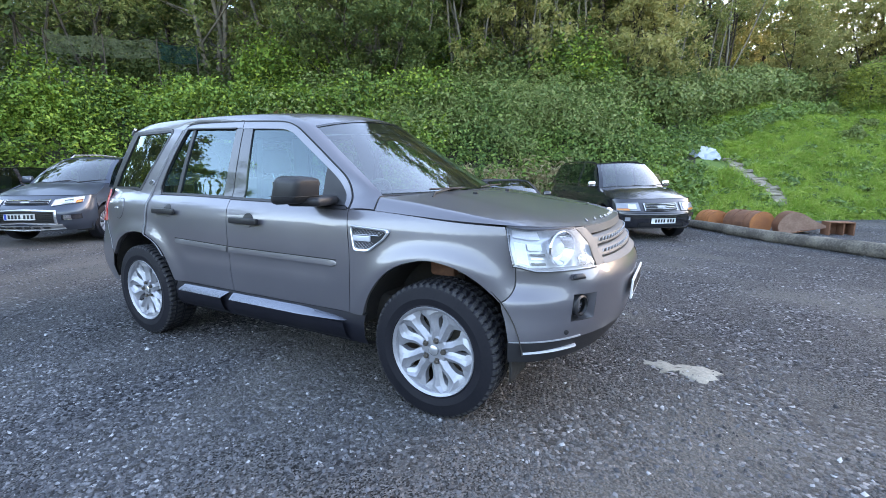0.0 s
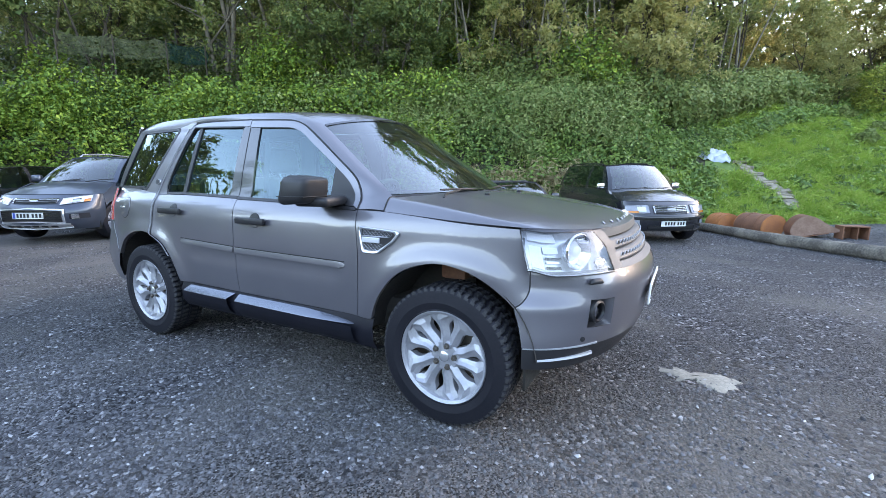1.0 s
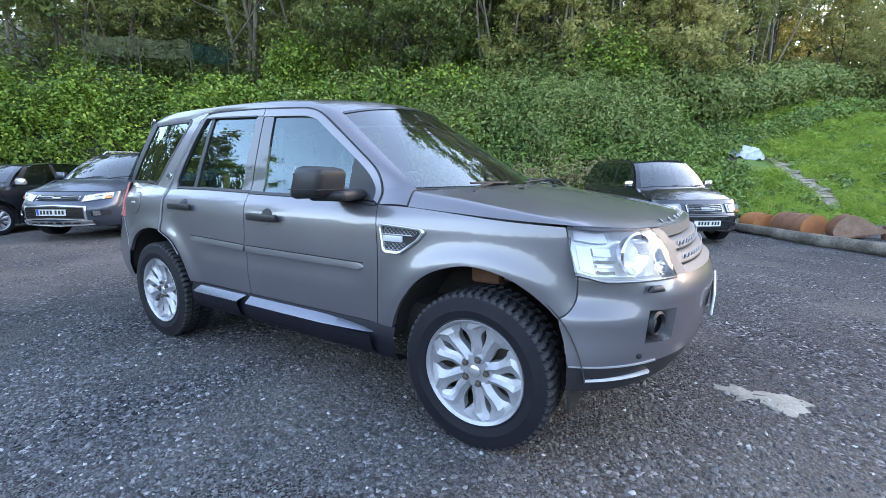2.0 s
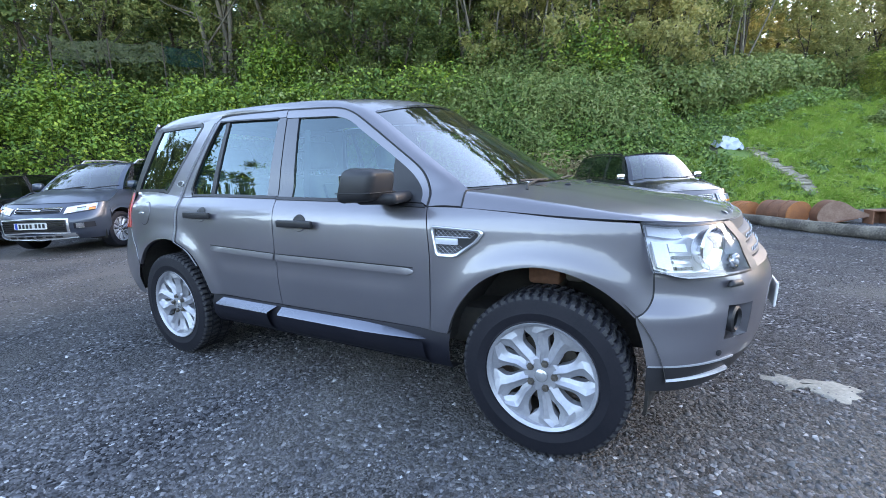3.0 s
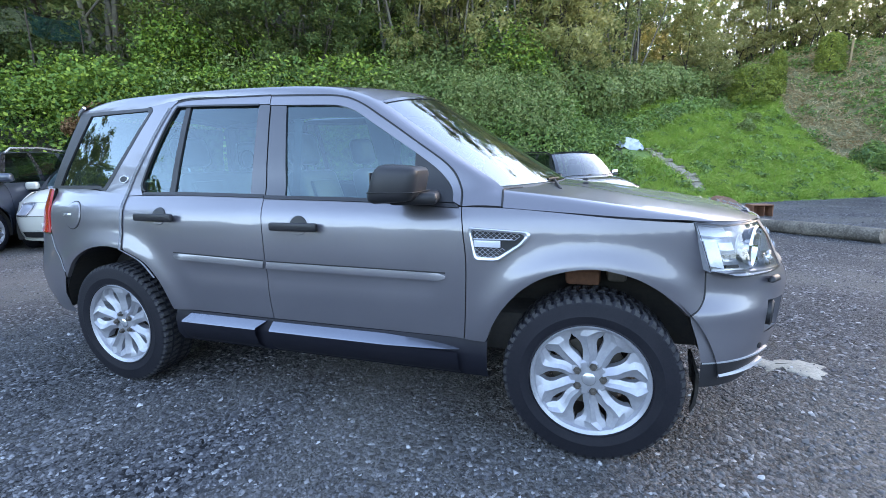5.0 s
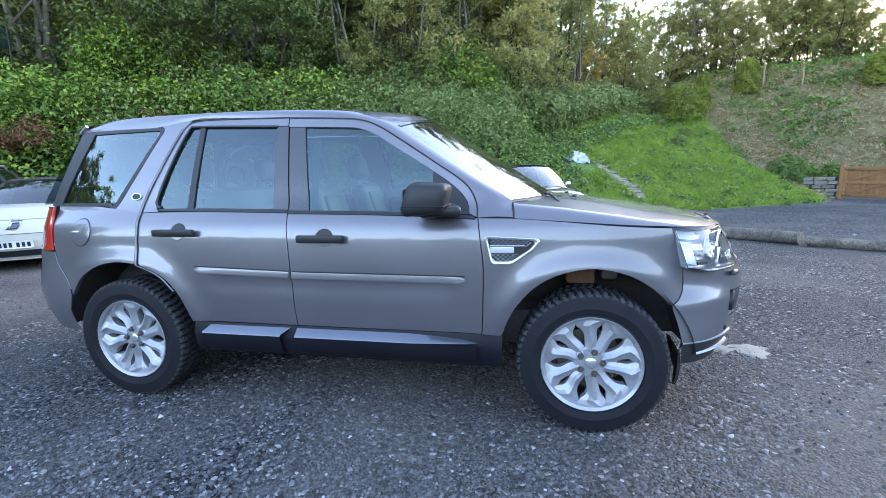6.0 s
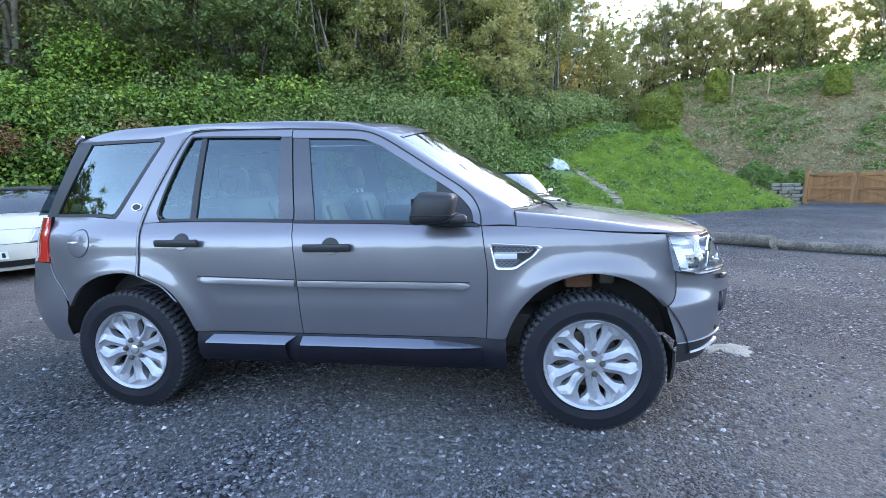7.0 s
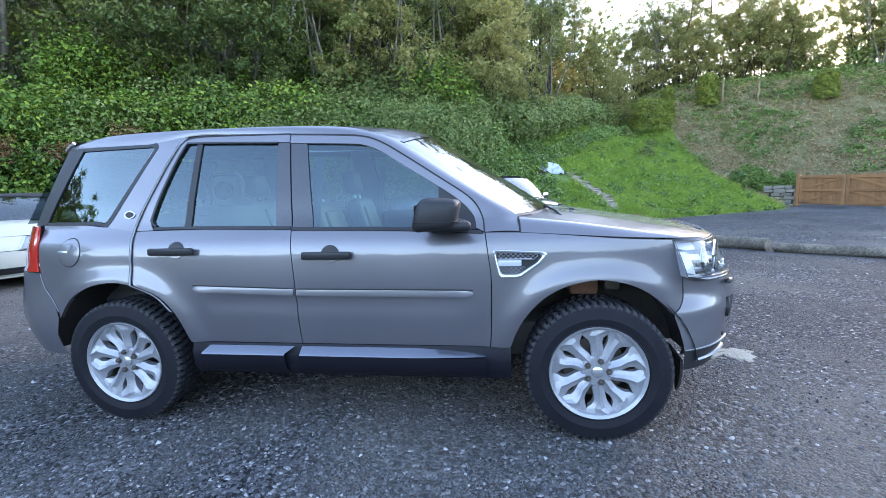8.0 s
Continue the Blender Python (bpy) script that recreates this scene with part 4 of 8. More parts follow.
for s in (-1, 1):
    fl = s < 0
    # wing
    wing = coons(chain(48, [(0.801, 0.512), (0.900, 0.512)], ARCH_F), chain(48, offset_curve(BONNET, 0, -0.003)),
                 chain(18, offset_curve(F_LINE, 0.0025)), chain(18, [(1.685, 0.680), (1.722, 0.712), (1.742, 0.761), (1.742, 0.842)], [(1.738, 0.858), (1.711, 0.948), (1.684, 1.036)]))
    part("front_wing", sheet(on_side(wing, s), 0.022, fl), "paint_grey", estate)
    # front door
    door = coons(chain(36, [(-0.218, 0.513), (0.793, 0.512)]), chain(36, [(-0.264, 1.130), (0.30, 1.118), (0.775, 1.094)]), chain(20, offset_curve(B_LINE, 0.0025)), chain(20, offset_curve(F_LINE, -0.0025)))
    fdoor = part("front_door", sheet(on_side(door, s), 0.02, fl), "paint_grey", estate)
    fr = np.stack([spline(F_TOP, 44), spline(F_WIN, 44)], 1)
    fr = np.stack([fr[:, 0] + (fr[:, 1] - fr[:, 0]) * k for k in (0.04, 0.5, 1.0)], 1)
    part("door_frame", sheet(on_side(fr, s, 0.002), 0.02, fl), "paint_grey", fdoor)
    edge_line = spline(F_TOP, 60)
    part("door_gap", sheet(on_side(np.stack([edge_line, edge_line + (spline(F_WIN, 60) - edge_line) * 0.15], 1), s, 0.0045), 0, fl), "paint_gap", fdoor, smooth=0)
    win = coons(chain(20, [(-0.16, 1.132), (0.54, 1.120)]), chain(20, [(-0.235, 1.601), (0.0, 1.589), (0.10, 1.578), (0.195, 1.545), (0.30, 1.480), (0.54, 1.331)]),
                chain(8, [(-0.16, 1.132), (-0.235, 1.601)]), chain(8, [(0.54, 1.120), (0.54, 1.331)]))
    pane = part("door_window", sheet(on_side(win, s, -0.012), 0, fl), "window_glass", fdoor)
    sail = coons(chain(8, [(0.535, 1.119), (0.74, 1.112)]), chain(8, [(0.535, 1.334), (0.66, 1.247), (0.725, 1.165)]), chain(6, [(0.535, 1.119), (0.535, 1.334)]), chain(6, [(0.74, 1.112), (0.725, 1.165)]))
    part("mirror_sail", sheet(on_side(sail, s, -0.004), 0.02, fl), "trim_black", fdoor)
    bp = coons(chain(4, [(-0.264, 1.134), (-0.148, 1.134)]), chain(4, [(-0.322, 1.612), (-0.225, 1.604)]), chain(10, [(-0.264, 1.134), (-0.322, 1.612)]), chain(10, [(-0.148, 1.134), (-0.225, 1.604)]))
    part("door_pillar", sheet(on_side(bp, s, -0.003), 0.015, fl), "gloss_black", fdoor)
    seal = np.stack([chain(30, [(-0.268, 1.142), (0.30, 1.130), (0.755, 1.108)]), chain(30, [(-0.268, 1.126), (0.30, 1.114), (0.770, 1.092)])], 1)
    part("window_seal", sheet(on_side(seal, s, 0.006), 0.01, not fl), "trim_black", fdoor)
    # rear door
    door = coons(chain(30, [(-0.871, 0.516), (-0.226, 0.513)]), chain(30, [(-1.212, 1.140), (-0.75, 1.142), (-0.272, 1.130)]), chain(26, offset_curve(DOOR_R, 0.003), offset_curve(R_LINE, 0.004)), chain(26, offset_curve(B_LINE, -0.0025)))
    rdoor = part("rear_door", sheet(on_side(door, s), 0.02, fl), "paint_grey", estate)
    fr = np.stack([spline(R_TOP, 44), spline(R_WIN, 44)], 1)
    fr = np.stack([fr[:, 0] + (fr[:, 1] - fr[:, 0]) * k for k in (0.04, 0.5, 1.0)], 1)
    part("door_frame", sheet(on_side(fr, s, 0.002), 0.02, not fl), "paint_grey", rdoor)
    edge_line = spline(R_TOP[3:], 50)
    part("door_gap", sheet(on_side(np.stack([edge_line, edge_line + np.array([0.002, -0.007])], 1), s, 0.0045), 0, not fl), "paint_gap", rdoor, smooth=0)
    win = coons(chain(20, [(-1.105, 1.155), (-0.36, 1.148)]), chain(20, [(-0.985, 1.620), (-0.93, 1.632), (-0.80, 1.630), (-0.40, 1.616)]), chain(8, [(-1.105, 1.155), (-1.128, 1.22), (-1.06, 1.439), (-0.985, 1.62)]), chain(8, [(-0.36, 1.148), (-0.40, 1.616)]))
    part("door_window", sheet(on_side(win, s, -0.012), 0, fl), "window_glass", rdoor)
    bar = coons(chain(3, [(-0.918, 1.15), (-0.878, 1.15)]), chain(3, [(-0.912, 1.636), (-0.878, 1.636)]), chain(8, [(-0.918, 1.15), (-0.912, 1.636)]), chain(8, [(-0.878, 1.15), (-0.878, 1.636)]))
    part("window_bar", sheet(on_side(bar, s, -0.003), 0.015, fl), "trim_black", rdoor)
    edgebar = np.stack([spline([(-1.100, 1.160), (-1.132, 1.178), (-1.134, 1.215), (-1.066, 1.44), (-0.990, 1.622), (-0.93, 1.640), (-0.4, 1.618)], 40),
                        spline([(-1.094, 1.166), (-1.120, 1.183), (-1.121, 1.215), (-1.055, 1.438), (-0.981, 1.615), (-0.927, 1.631), (-0.4, 1.609)], 40)], 1)
    part("window_seal", sheet(on_side(edgebar, s, 0.004), 0.01, not fl), "trim_black", rdoor)
    bp = coons(chain(4, [(-0.365, 1.146), (-0.272, 1.140)]), chain(4, [(-0.402, 1.618), (-0.331, 1.614)]), chain(10, [(-0.365, 1.146), (-0.402, 1.618)]), chain(10, [(-0.272, 1.140), (-0.331, 1.614)]))
    part("door_pillar", sheet(on_side(bp, s, -0.003), 0.015, fl), "gloss_black", rdoor)
    seal = np.stack([chain(30, [(-1.098, 1.158), (-0.75, 1.157), (-0.272, 1.146)]), chain(30, [(-1.104, 1.144), (-0.75, 1.141), (-0.272, 1.130)])], 1)
    part("window_seal", sheet(on_side(seal, s, 0.006), 0.01, not fl), "trim_black", rdoor)
    # quarter panel and the pillars behind the door
    quarter = coons(chain(26, ARCH_R), chain(26, [(-1.885, 1.182), (-1.55, 1.176), (-1.222, 1.140)]),
                    chain(22, [(-1.690, 0.650), (-1.695, 0.70), (-1.725, 0.745), (-1.80, 0.815), (-1.835, 0.905)], [(-1.835, 0.912), (-1.850, 1.05), (-1.885, 1.182)]), chain(22, offset_curve(R_LINE, -0.004)))
    part("quarter_panel", sheet(on_side(quarter, s), 0.022, fl), "paint_grey", estate)
    # pale line painted on the door edge for the light it catches
    guard = np.vstack([spline(DOOR_R[2:], 16), spline(R_LINE, 16)[1:], spline(R_TOP[:4], 22)[1:]])
    part("edge_guard", sheet(on_side(np.stack([guard + np.array([-0.009, 0]), guard + np.array([0.001, 0])], 1), s, 0.007), 0.004, fl), "edge_guard", rdoor, "pale highlight painted along the door's rear edge", smooth=0)
    # the same highlight painted along the bumper seam
    seam = np.array([(-1.688, 0.690), (-1.705, 0.722), (-1.728, 0.748), (-1.803, 0.817), (-1.836, 0.905)])
    seam = spline(seam, 16)
    part("bumper_seam", sheet(on_side(np.stack([seam, seam + np.array([0.004, -0.002])], 1), s, 0.004), 0.004, fl), "edge_guard", estate, smooth=0)
    cpil = coons(chain(10, [(-1.43, 1.160), (-1.222, 1.128)]), chain(10, [(-1.172, 1.664), (-0.985, 1.674)]), chain(14, [(-1.43, 1.160), (-1.395, 1.20), (-1.172, 1.664)]), chain(14, [(-1.222, 1.128)] + offset_curve(R_TOP[1:3], -0.006), [(-1.106, 1.457), (-1.035, 1.61), (-0.985, 1.674)]))
    part("rear_pillar", sheet(on_side(cpil, s, -0.001), 0.02, fl), "paint_grey", estate)
    qwin = coons(chain(14, [(-1.885, 1.192), (-1.50, 1.186), (-1.405, 1.20)]), chain(14, [(-1.71, 1.628), (-1.165, 1.634)]), chain(12, [(-1.885, 1.192), (-1.71, 1.628)]), chain(12, [(-1.405, 1.20), (-1.165, 1.634)]))
    part("quarter_window", sheet(on_side(qwin, s, -0.006), 0, fl), "dark_glass", estate)
    qframe = np.stack([chain(44, [(-1.89, 1.178), (-1.48, 1.175)], [(-1.46, 1.176), (-1.392, 1.19), (-1.155, 1.636)], [(-1.165, 1.642), (-1.735, 1.640)]),
                       chain(44, [(-1.89, 1.196), (-1.49, 1.196)], [(-1.47, 1.197), (-1.412, 1.21), (-1.182, 1.622)], [(-1.190, 1.624), (-1.735, 1.618)])], 1)
    part("window_seal", sheet(on_side(qframe, s, 0.001), 0.008, fl), "trim_black", estate)
    post = coons(chain(6, [(-1.955, 1.180), (-1.865, 1.180)]), chain(6, [(-1.80, 1.640), (-1.685, 1.632)]), chain(12, [(-1.955, 1.180), (-1.80, 1.640)]), chain(12, [(-1.865, 1.180), (-1.685, 1.632)]))
    part("rear_post", sheet(on_side(post, s, 0.002), 0.05, fl), "trim_black", estate)
    # rail over the doors and the front pillar
    low_a, low_b = spline(F_TOP[:8], 50), spline([(0.10, 1.630), (-0.05, 1.645), (-0.325, 1.662), (-0.80, 1.680), (-1.00, 1.675), (-1.17, 1.650), (-1.30, 1.638), (-1.55, 1.635), (-1.80, 1.632)], 60)
    high_pts = [(x, s * y, z) for x, y, z in [(0.972, 0.858, 1.096), (0.958, 0.822, 1.135)] + ROOF_EDGE[::-1]]
    low = np.vstack([low_a, low_b[1:]])
    low = on_side(low, s, -0.002)
    high = np.vstack([spline(high_pts[:6], 50), spline(high_pts[5:], 60)[1:]])
    rail = np.stack([low + (high - low) * k + np.array([0, s * 0.006, 0.006]) * (4 * k * (1 - k)) for k in (0.0, 0.25, 0.5, 0.75, 1.0)], 1)
    part("roof_rail", sheet(rail, 0.02, not fl), "paint_grey", estate)
    # near-black sheet added behind the panel gaps for the shade inside them
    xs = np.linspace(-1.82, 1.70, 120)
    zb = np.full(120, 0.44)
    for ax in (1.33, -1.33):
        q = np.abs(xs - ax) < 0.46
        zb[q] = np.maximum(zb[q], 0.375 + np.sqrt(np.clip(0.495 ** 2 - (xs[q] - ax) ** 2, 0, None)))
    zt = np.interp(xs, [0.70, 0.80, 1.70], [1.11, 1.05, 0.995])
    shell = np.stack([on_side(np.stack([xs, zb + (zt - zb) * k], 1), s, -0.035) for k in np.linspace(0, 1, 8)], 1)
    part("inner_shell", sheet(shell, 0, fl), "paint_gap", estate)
    # sill with its two bright-edged steps
    prof = [(0.885, 0.514), (0.900, 0.508), (0.918, 0.46), (0.912, 0.38), (0.88, 0.328), (0.78, 0.305)]
    sx = np.linspace(-0.875, 0.90, 24)
    sill = np.stack([np.stack([sx, np.full(24, s * y), np.full(24, z)], 1) for y, z in prof], 1)
    part("sill", sheet(sill, 0.0, not fl), "sill_black", estate)
    for x0, x1, cut0, cut1, taper in ((-0.80, -0.262, 0.035, -0.05, 0.0), (-0.226, 0.775, 0.004, 0.0, 0.36)):
        k_ = np.linspace(0, 1, 30)
        rows_ = []
        for y, z, t in ((0.900, 0.500, 1.0), (0.912, 0.4985, 1.0), (0.946, 0.4655, 0.0), (0.950, 0.458, 0.0)):
            xs = (x0 + cut0 * t) + (x1 + cut1 * (1 - t) - x0 - cut0 * t) * k_
            fade = np.clip((x1 - xs) / taper, 0.0, 1) ** 0.6 if taper else 1.0
            rows_.append(np.stack([xs, s * (0.914 + (y - 0.914) * (0.35 + 0.65 * fade)) + 0 * xs, 0.4655 + (z - 0.4655) * fade + 0 * xs], 1))
        step = part("side_step", sheet(np.stack(rows_, 1), 0, not fl), "step_metal", estate)
        base = np.stack([np.stack([rows_[-1][:, 0], np.full(30, s * y), np.full(30, z)], 1) for y, z in ((0.950, 0.458), (0.947, 0.43), (0.925, 0.37), (0.885, 0.335))], 1)
        part("step_base", sheet(base, 0, not fl), "sill_black", step)
    # rubbing strips on the doors
    for nm, x0, x1, z0, z1, dr in (("door_strip", -0.228, 0.715, 0.797, 0.789, fdoor), ("door_strip", -0.835, -0.246, 0.818, 0.799, rdoor)):
        xs = np.linspace(x0, x1, 30)
        zc = np.linspace(z0, z1, 30)
        tip = np.clip((x1 - xs) / 0.03, 0, 1) if x1 > 0 else np.clip((xs - x0) / 0.03, 0, 1)
        rows_ = [np.stack([xs, s * (half_width(xs, zc + dz) + out * (0.3 + 0.7 * tip)), zc + dz * (0.35 + 0.65 * tip)], 1) for out, dz in ((-0.002, 0.017), (0.004, 0.016), (0.012, -0.013), (0.012, -0.018), (-0.002, -0.021))]
        strip = part(nm, sheet(np.stack(rows_, 1), 0, not fl), "paint_grey", dr)
        # dark line painted along the strip's top edge for its shadow
        gap = np.stack([np.stack([xs, s * (half_width(xs, zc + dz) + 0.0012), zc + dz], 1) for dz in (0.0225, 0.0165)], 1)
        part("strip_gap", sheet(gap, 0, not fl), "paint_gap", strip)
    # wheel housings
    for ax in (1.33, -1.33):
        arc = np.linspace(math.radians(8), math.radians(172), 30)
        liner = np.stack([np.stack([ax + 0.478 * np.cos(arc) * k, np.full(30, s * y), 0.375 + 0.478 * np.sin(arc) * k], 1) for y, k in ((0.885, 1.0), (0.80, 1.0), (0.55, 0.98), (0.48, 0.5), (0.47, 0.02))], 1)
        part("wheel_housing", sheet(liner, 0, fl), "liner", estate)
    # door handles
    for hx_, hz, dr in ((-0.045, 0.996, fdoor), (-0.94, 1.027, rdoor)):
        yy = float(half_width(hx_, hz))
        bar = bevel_box(0.268, 0.026, 0.040, 0.009, 2)
        part("door_handle", moved(bar, pose(hx_, s * (yy + 0.026), hz)), "trim_black", dr)
        for nm, mt, a0, a1 in (("handle_cup", "trim_black", 0, math.pi), ("handle_cup", "paint_grey", math.pi, 2 * math.pi)):
            aa = np.linspace(a0, a1, 16)
            cup = np.stack([on_side(np.stack([hx_ + 0.012 + 0.052 * k * np.cos(aa), hz + 0.043 * k * np.sin(aa) * (1.2 if a0 == 0 else 1.0)], 1), s, o) for k, o in ((1.0, 0.001), (0.93, 0.004), (0.6, 0.0035), (0.02, 0.003))], 1)
            part(nm, sheet(cup, 0, not fl), mt, dr)
    # mirror
    mx = 0.565
    body = bevel_box(0.205, 0.20, 0.155, 0.038, 3, 0.93)
    body = (np.stack([body[0][:, 0] + 0.02 * (body[0][:, 2] / 0.08), body[0][:, 1], body[0][:, 2] * (1.0 - 0.12 * (body[0][:, 0] > 0.05))], 1), body[1])
    mir = part("door_mirror", moved(body, pose(mx, s * 1.035, 1.203)), "trim_black", fdoor)
    part("mirror_arm", moved(bevel_box(0.20, 0.23, 0.05, 0.02, 3), pose(0.60, s * 0.945, 1.142, 0, 0, -s * 14)), "trim_black", mir)
    part("mirror_seam", moved(bevel_box(0.1985, 0.1975, 0.004, 0.0015, 1), pose(mx - 0.002, s * 1.0365, 1.172)), "paint_gap", mir)
    mirror_face = moved(bevel_box(0.004, 0.14, 0.10, 0.0015, 1), pose(mx - 0.097, s * 1.035, 1.20))
    part("mirror_glass", mirror_face, "chrome", mir)

# bonnet
side_v = np.array([0.885, 0.905, 0.925, 0.945, 0.965, 0.985, 1.0])
VS = np.concatenate([-side_v[::-1], np.linspace(-0.86, 0.86, 31), side_v])
U, V = np.meshgrid(np.linspace(0, 1, 30), VS, indexing="ij")
ze = 1.093 - 0.049 * U
zc = np.interp(U, [0, 0.12, 0.27, 0.5, 0.65, 0.75, 0.85, 0.95, 1.0], [1.177, 1.168, 1.150, 1.113, 1.092, 1.079, 1.062, 1.040, 1.024])
front_edge = nose(VS * float(nose_phi_x(1.71, 1.032)), np.full(len(VS), 1.032), -0.004)
back_x = 1.175 - 0.205 * V[0] ** 2 - 0.055 * np.exp(-((np.abs(V[0]) - 0.89) / 0.09) ** 2)
back_y = V[0] * float(half_width(0.97, 1.092)) - 0.003 * V[0]
along = np.linspace(0, 1, 30)[:, None]
bx0 = back_x[None] + (front_edge[:, 0][None] - back_x[None]) * along
edge_w = half_width(np.clip(bx0[:, -1], 0.97, 1.70), 1.093 - 0.049 * along[:, 0])
by0 = (back_y[None] / back_y[-1] * (1 - along ** 2) + front_edge[:, 1][None] / front_edge[-1, 1] * along ** 2) * (edge_w - 0.002)[:, None]
z_fold = ze + np.interp(U, [0, 0.3, 0.6, 0.85, 1.0], [0.070, 0.058, 0.038, 0.016, 0.0])
top_z = z_fold + (zc - z_fold) * (1 - np.clip(np.abs(V) / 0.925, 0, 1) ** 2) + 0.006 * np.exp(-((np.abs(V) - 0.60) / 0.08) ** 2) * (1 - U) ** 0.5
fold = np.clip((np.abs(V) - 0.915) / 0.085, 0, 1)
bz = ze + (top_z - ze) * (1 - fold ** 1.7)
bon = np.stack([bx0, by0, bz], 2)
bonnet = part("bonnet", sheet(bon, 0.02, True), "paint_grey", estate)
for s in (-1, 1):
    cut = bon[0, :9] if s < 0 else bon[0, -9:][::-1]
    part("bonnet_gap", tube(cut + np.array([-0.004, 0, 0.001]), 0.0045, 6), "paint_gap", bonnet)
# letter bars along the bonnet's lip
for i in range(9):
    y = -0.40 + 0.1 * i
    part("lettering", moved(bevel_box(0.016, 0.052, 0.004, 0.001, 1), pose(2.030 - 0.250 * (abs(y) / 0.77) ** 2.4, y, 1.045, 0, 40, -math.degrees(math.atan(0.86 * abs(y) ** 1.4)) * (1 if y < 0 else -1) * -1)), "silver_trim", bonnet)

# roof and rear
re = spline([(x, y, z) for x, y, z in ROOF_EDGE[:8]], 40)
vv = np.linspace(-1, 1, 25)
roof = np.stack([np.stack([re[:, 0] + 0.11 * (1 - v * v) * smooth01((re[:, 0] + 0.5) / 0.8), re[:, 1] * v, re[:, 2] + 0.040 * (1 - abs(v) ** 2.5) + 0.03 * (1 - v * v) * smooth01((re[:, 0] - 0.02) / 0.28)], 1) for v in vv], 1)
part("roof", sheet(roof, 0.02, True), "paint_grey", estate)
spoiler = np.stack([np.stack([np.full(21, x), np.linspace(-0.60, 0.60, 21) * k, np.full(21, z) + 0.03 * (1 - np.linspace(-1, 1, 21) ** 2)], 1) for x, z, k in ((-1.76, 1.680, 1), (-1.80, 1.668, 1.0), (-1.835, 1.648, 0.98), (-1.838, 1.632, 0.98), (-1.76, 1.618, 0.98))], 1)
part("spoiler", sheet(spoiler, 0.0, False), "paint_grey", estate)
part("spoiler_trim", tube([(-1.765, -0.612, 1.676), (-1.80, -0.610, 1.656), (-1.835, -0.600, 1.634)], 0.011, 6), "silver_trim", estate)
yy = np.linspace(-0.74, 0.74, 15)
rear_glass = np.stack([np.stack([np.full(15, x) - 0.06 * (1 - (yy / 0.74) ** 2), yy * k, np.full(15, z)], 1) for x, z, k in ((-2.02, 1.19, 1.02), (-1.95, 1.4, 0.92), (-1.84, 1.62, 0.80))], 1)
part("rear_window", sheet(rear_glass, 0.0, True), "dark_glass", estate)
ph = np.linspace(-1, 1, 31)
zs = [0.93, 1.0, 1.08, 1.185]
gate_p = np.stack([tail(ph * 1.18, np.full(31, z), -0.012) for z in zs], 1)
part("tailgate", sheet(gate_p, 0.0, True), "paint_grey", estate)
zs = np.array([0.42, 0.47, 0.55, 0.65, 0.75, 0.83, 0.88, 0.905, 0.915])
seam_x = np.interp(zs, [0.42, 0.52, 0.64, 0.69, 0.745, 0.815, 0.905], [-1.70, -1.735, -1.700, -1.690, -1.728, -1.803, -1.838])
rb = []
for z, x in zip(zs, seam_x):
    e = float(tail_phi_x(x - 0.003, z))
    row = tail(ph * e, np.full(31, z), 0.0 if z < 0.91 else -0.05)
    if z < 0.91:
        row[:, 1] *= float(half_width(x, z)) / abs(row[0, 1])
    rb.append(row)
part("rear_bumper", sheet(np.stack(rb, 1), 0.0, True), "paint_grey", estate)
for s in (-1, 1):
    zs = np.linspace(0.917, 1.176, 10)
    for nm, mt, fa, fb in (("tail_lamp", "lamp_red", 0.40, 1.0), ("tail_lamp_clear", "lamp_clear", 0.0, 0.38)):
        lamp = []
        for z in zs:
            e1 = float(tail_phi_x(np.interp(z, [0.917, 1.05, 1.176], [-1.842, -1.856, -1.885]), z))
            e0 = e1 - 0.30
            lamp.append(tail(s * (e0 + (e1 - e0) * np.linspace(fa, fb, 8)), np.full(8, z), 0.010))
        part(nm, sheet(np.stack(lamp, 1), 0.012, s < 0), mt, estate)

# windscreen with its wipers
side_r = spline([(x, -y, z) for x, y, z in ROOF_EDGE[7:]], 16)
side_l = side_r * np.array([1, -1, 1])
q = np.linspace(-1, 1, 31)
ws_top = np.stack([0.30 + 0.11 * (1 - q * q), 0.590 * q, 1.594 + 0.070 * (1 - np.abs(q) ** 2.2)], 1)
ws_bot = np.stack([0.935 + 0.235 * (1 - q * q), 0.765 * q, 1.178 + 0.006 * (1 - q * q)], 1)
screen = coons(ws_bot, ws_top, side_r[::-1], side_l[::-1])
part("windscreen", sheet(screen, 0, True), "screen_glass", estate)
band = np.stack([coons(ws_bot, ws_top, side_r[::-1], side_l[::-1])[:, -1], screen[:, -2] * 0.4 + screen[:, -1] * 0.6], 1) + np.array([0.003, 0, 0.003])
part("screen_band", sheet(band, 0, True), "gloss_black", estate)
cowl = np.stack([ws_bot + np.array([0.0, 0, -0.004]), ws_bot + np.array([0.035, 0, -0.022])], 1)
part("scuttle", sheet(cowl, 0, True), "trim_black", estate)
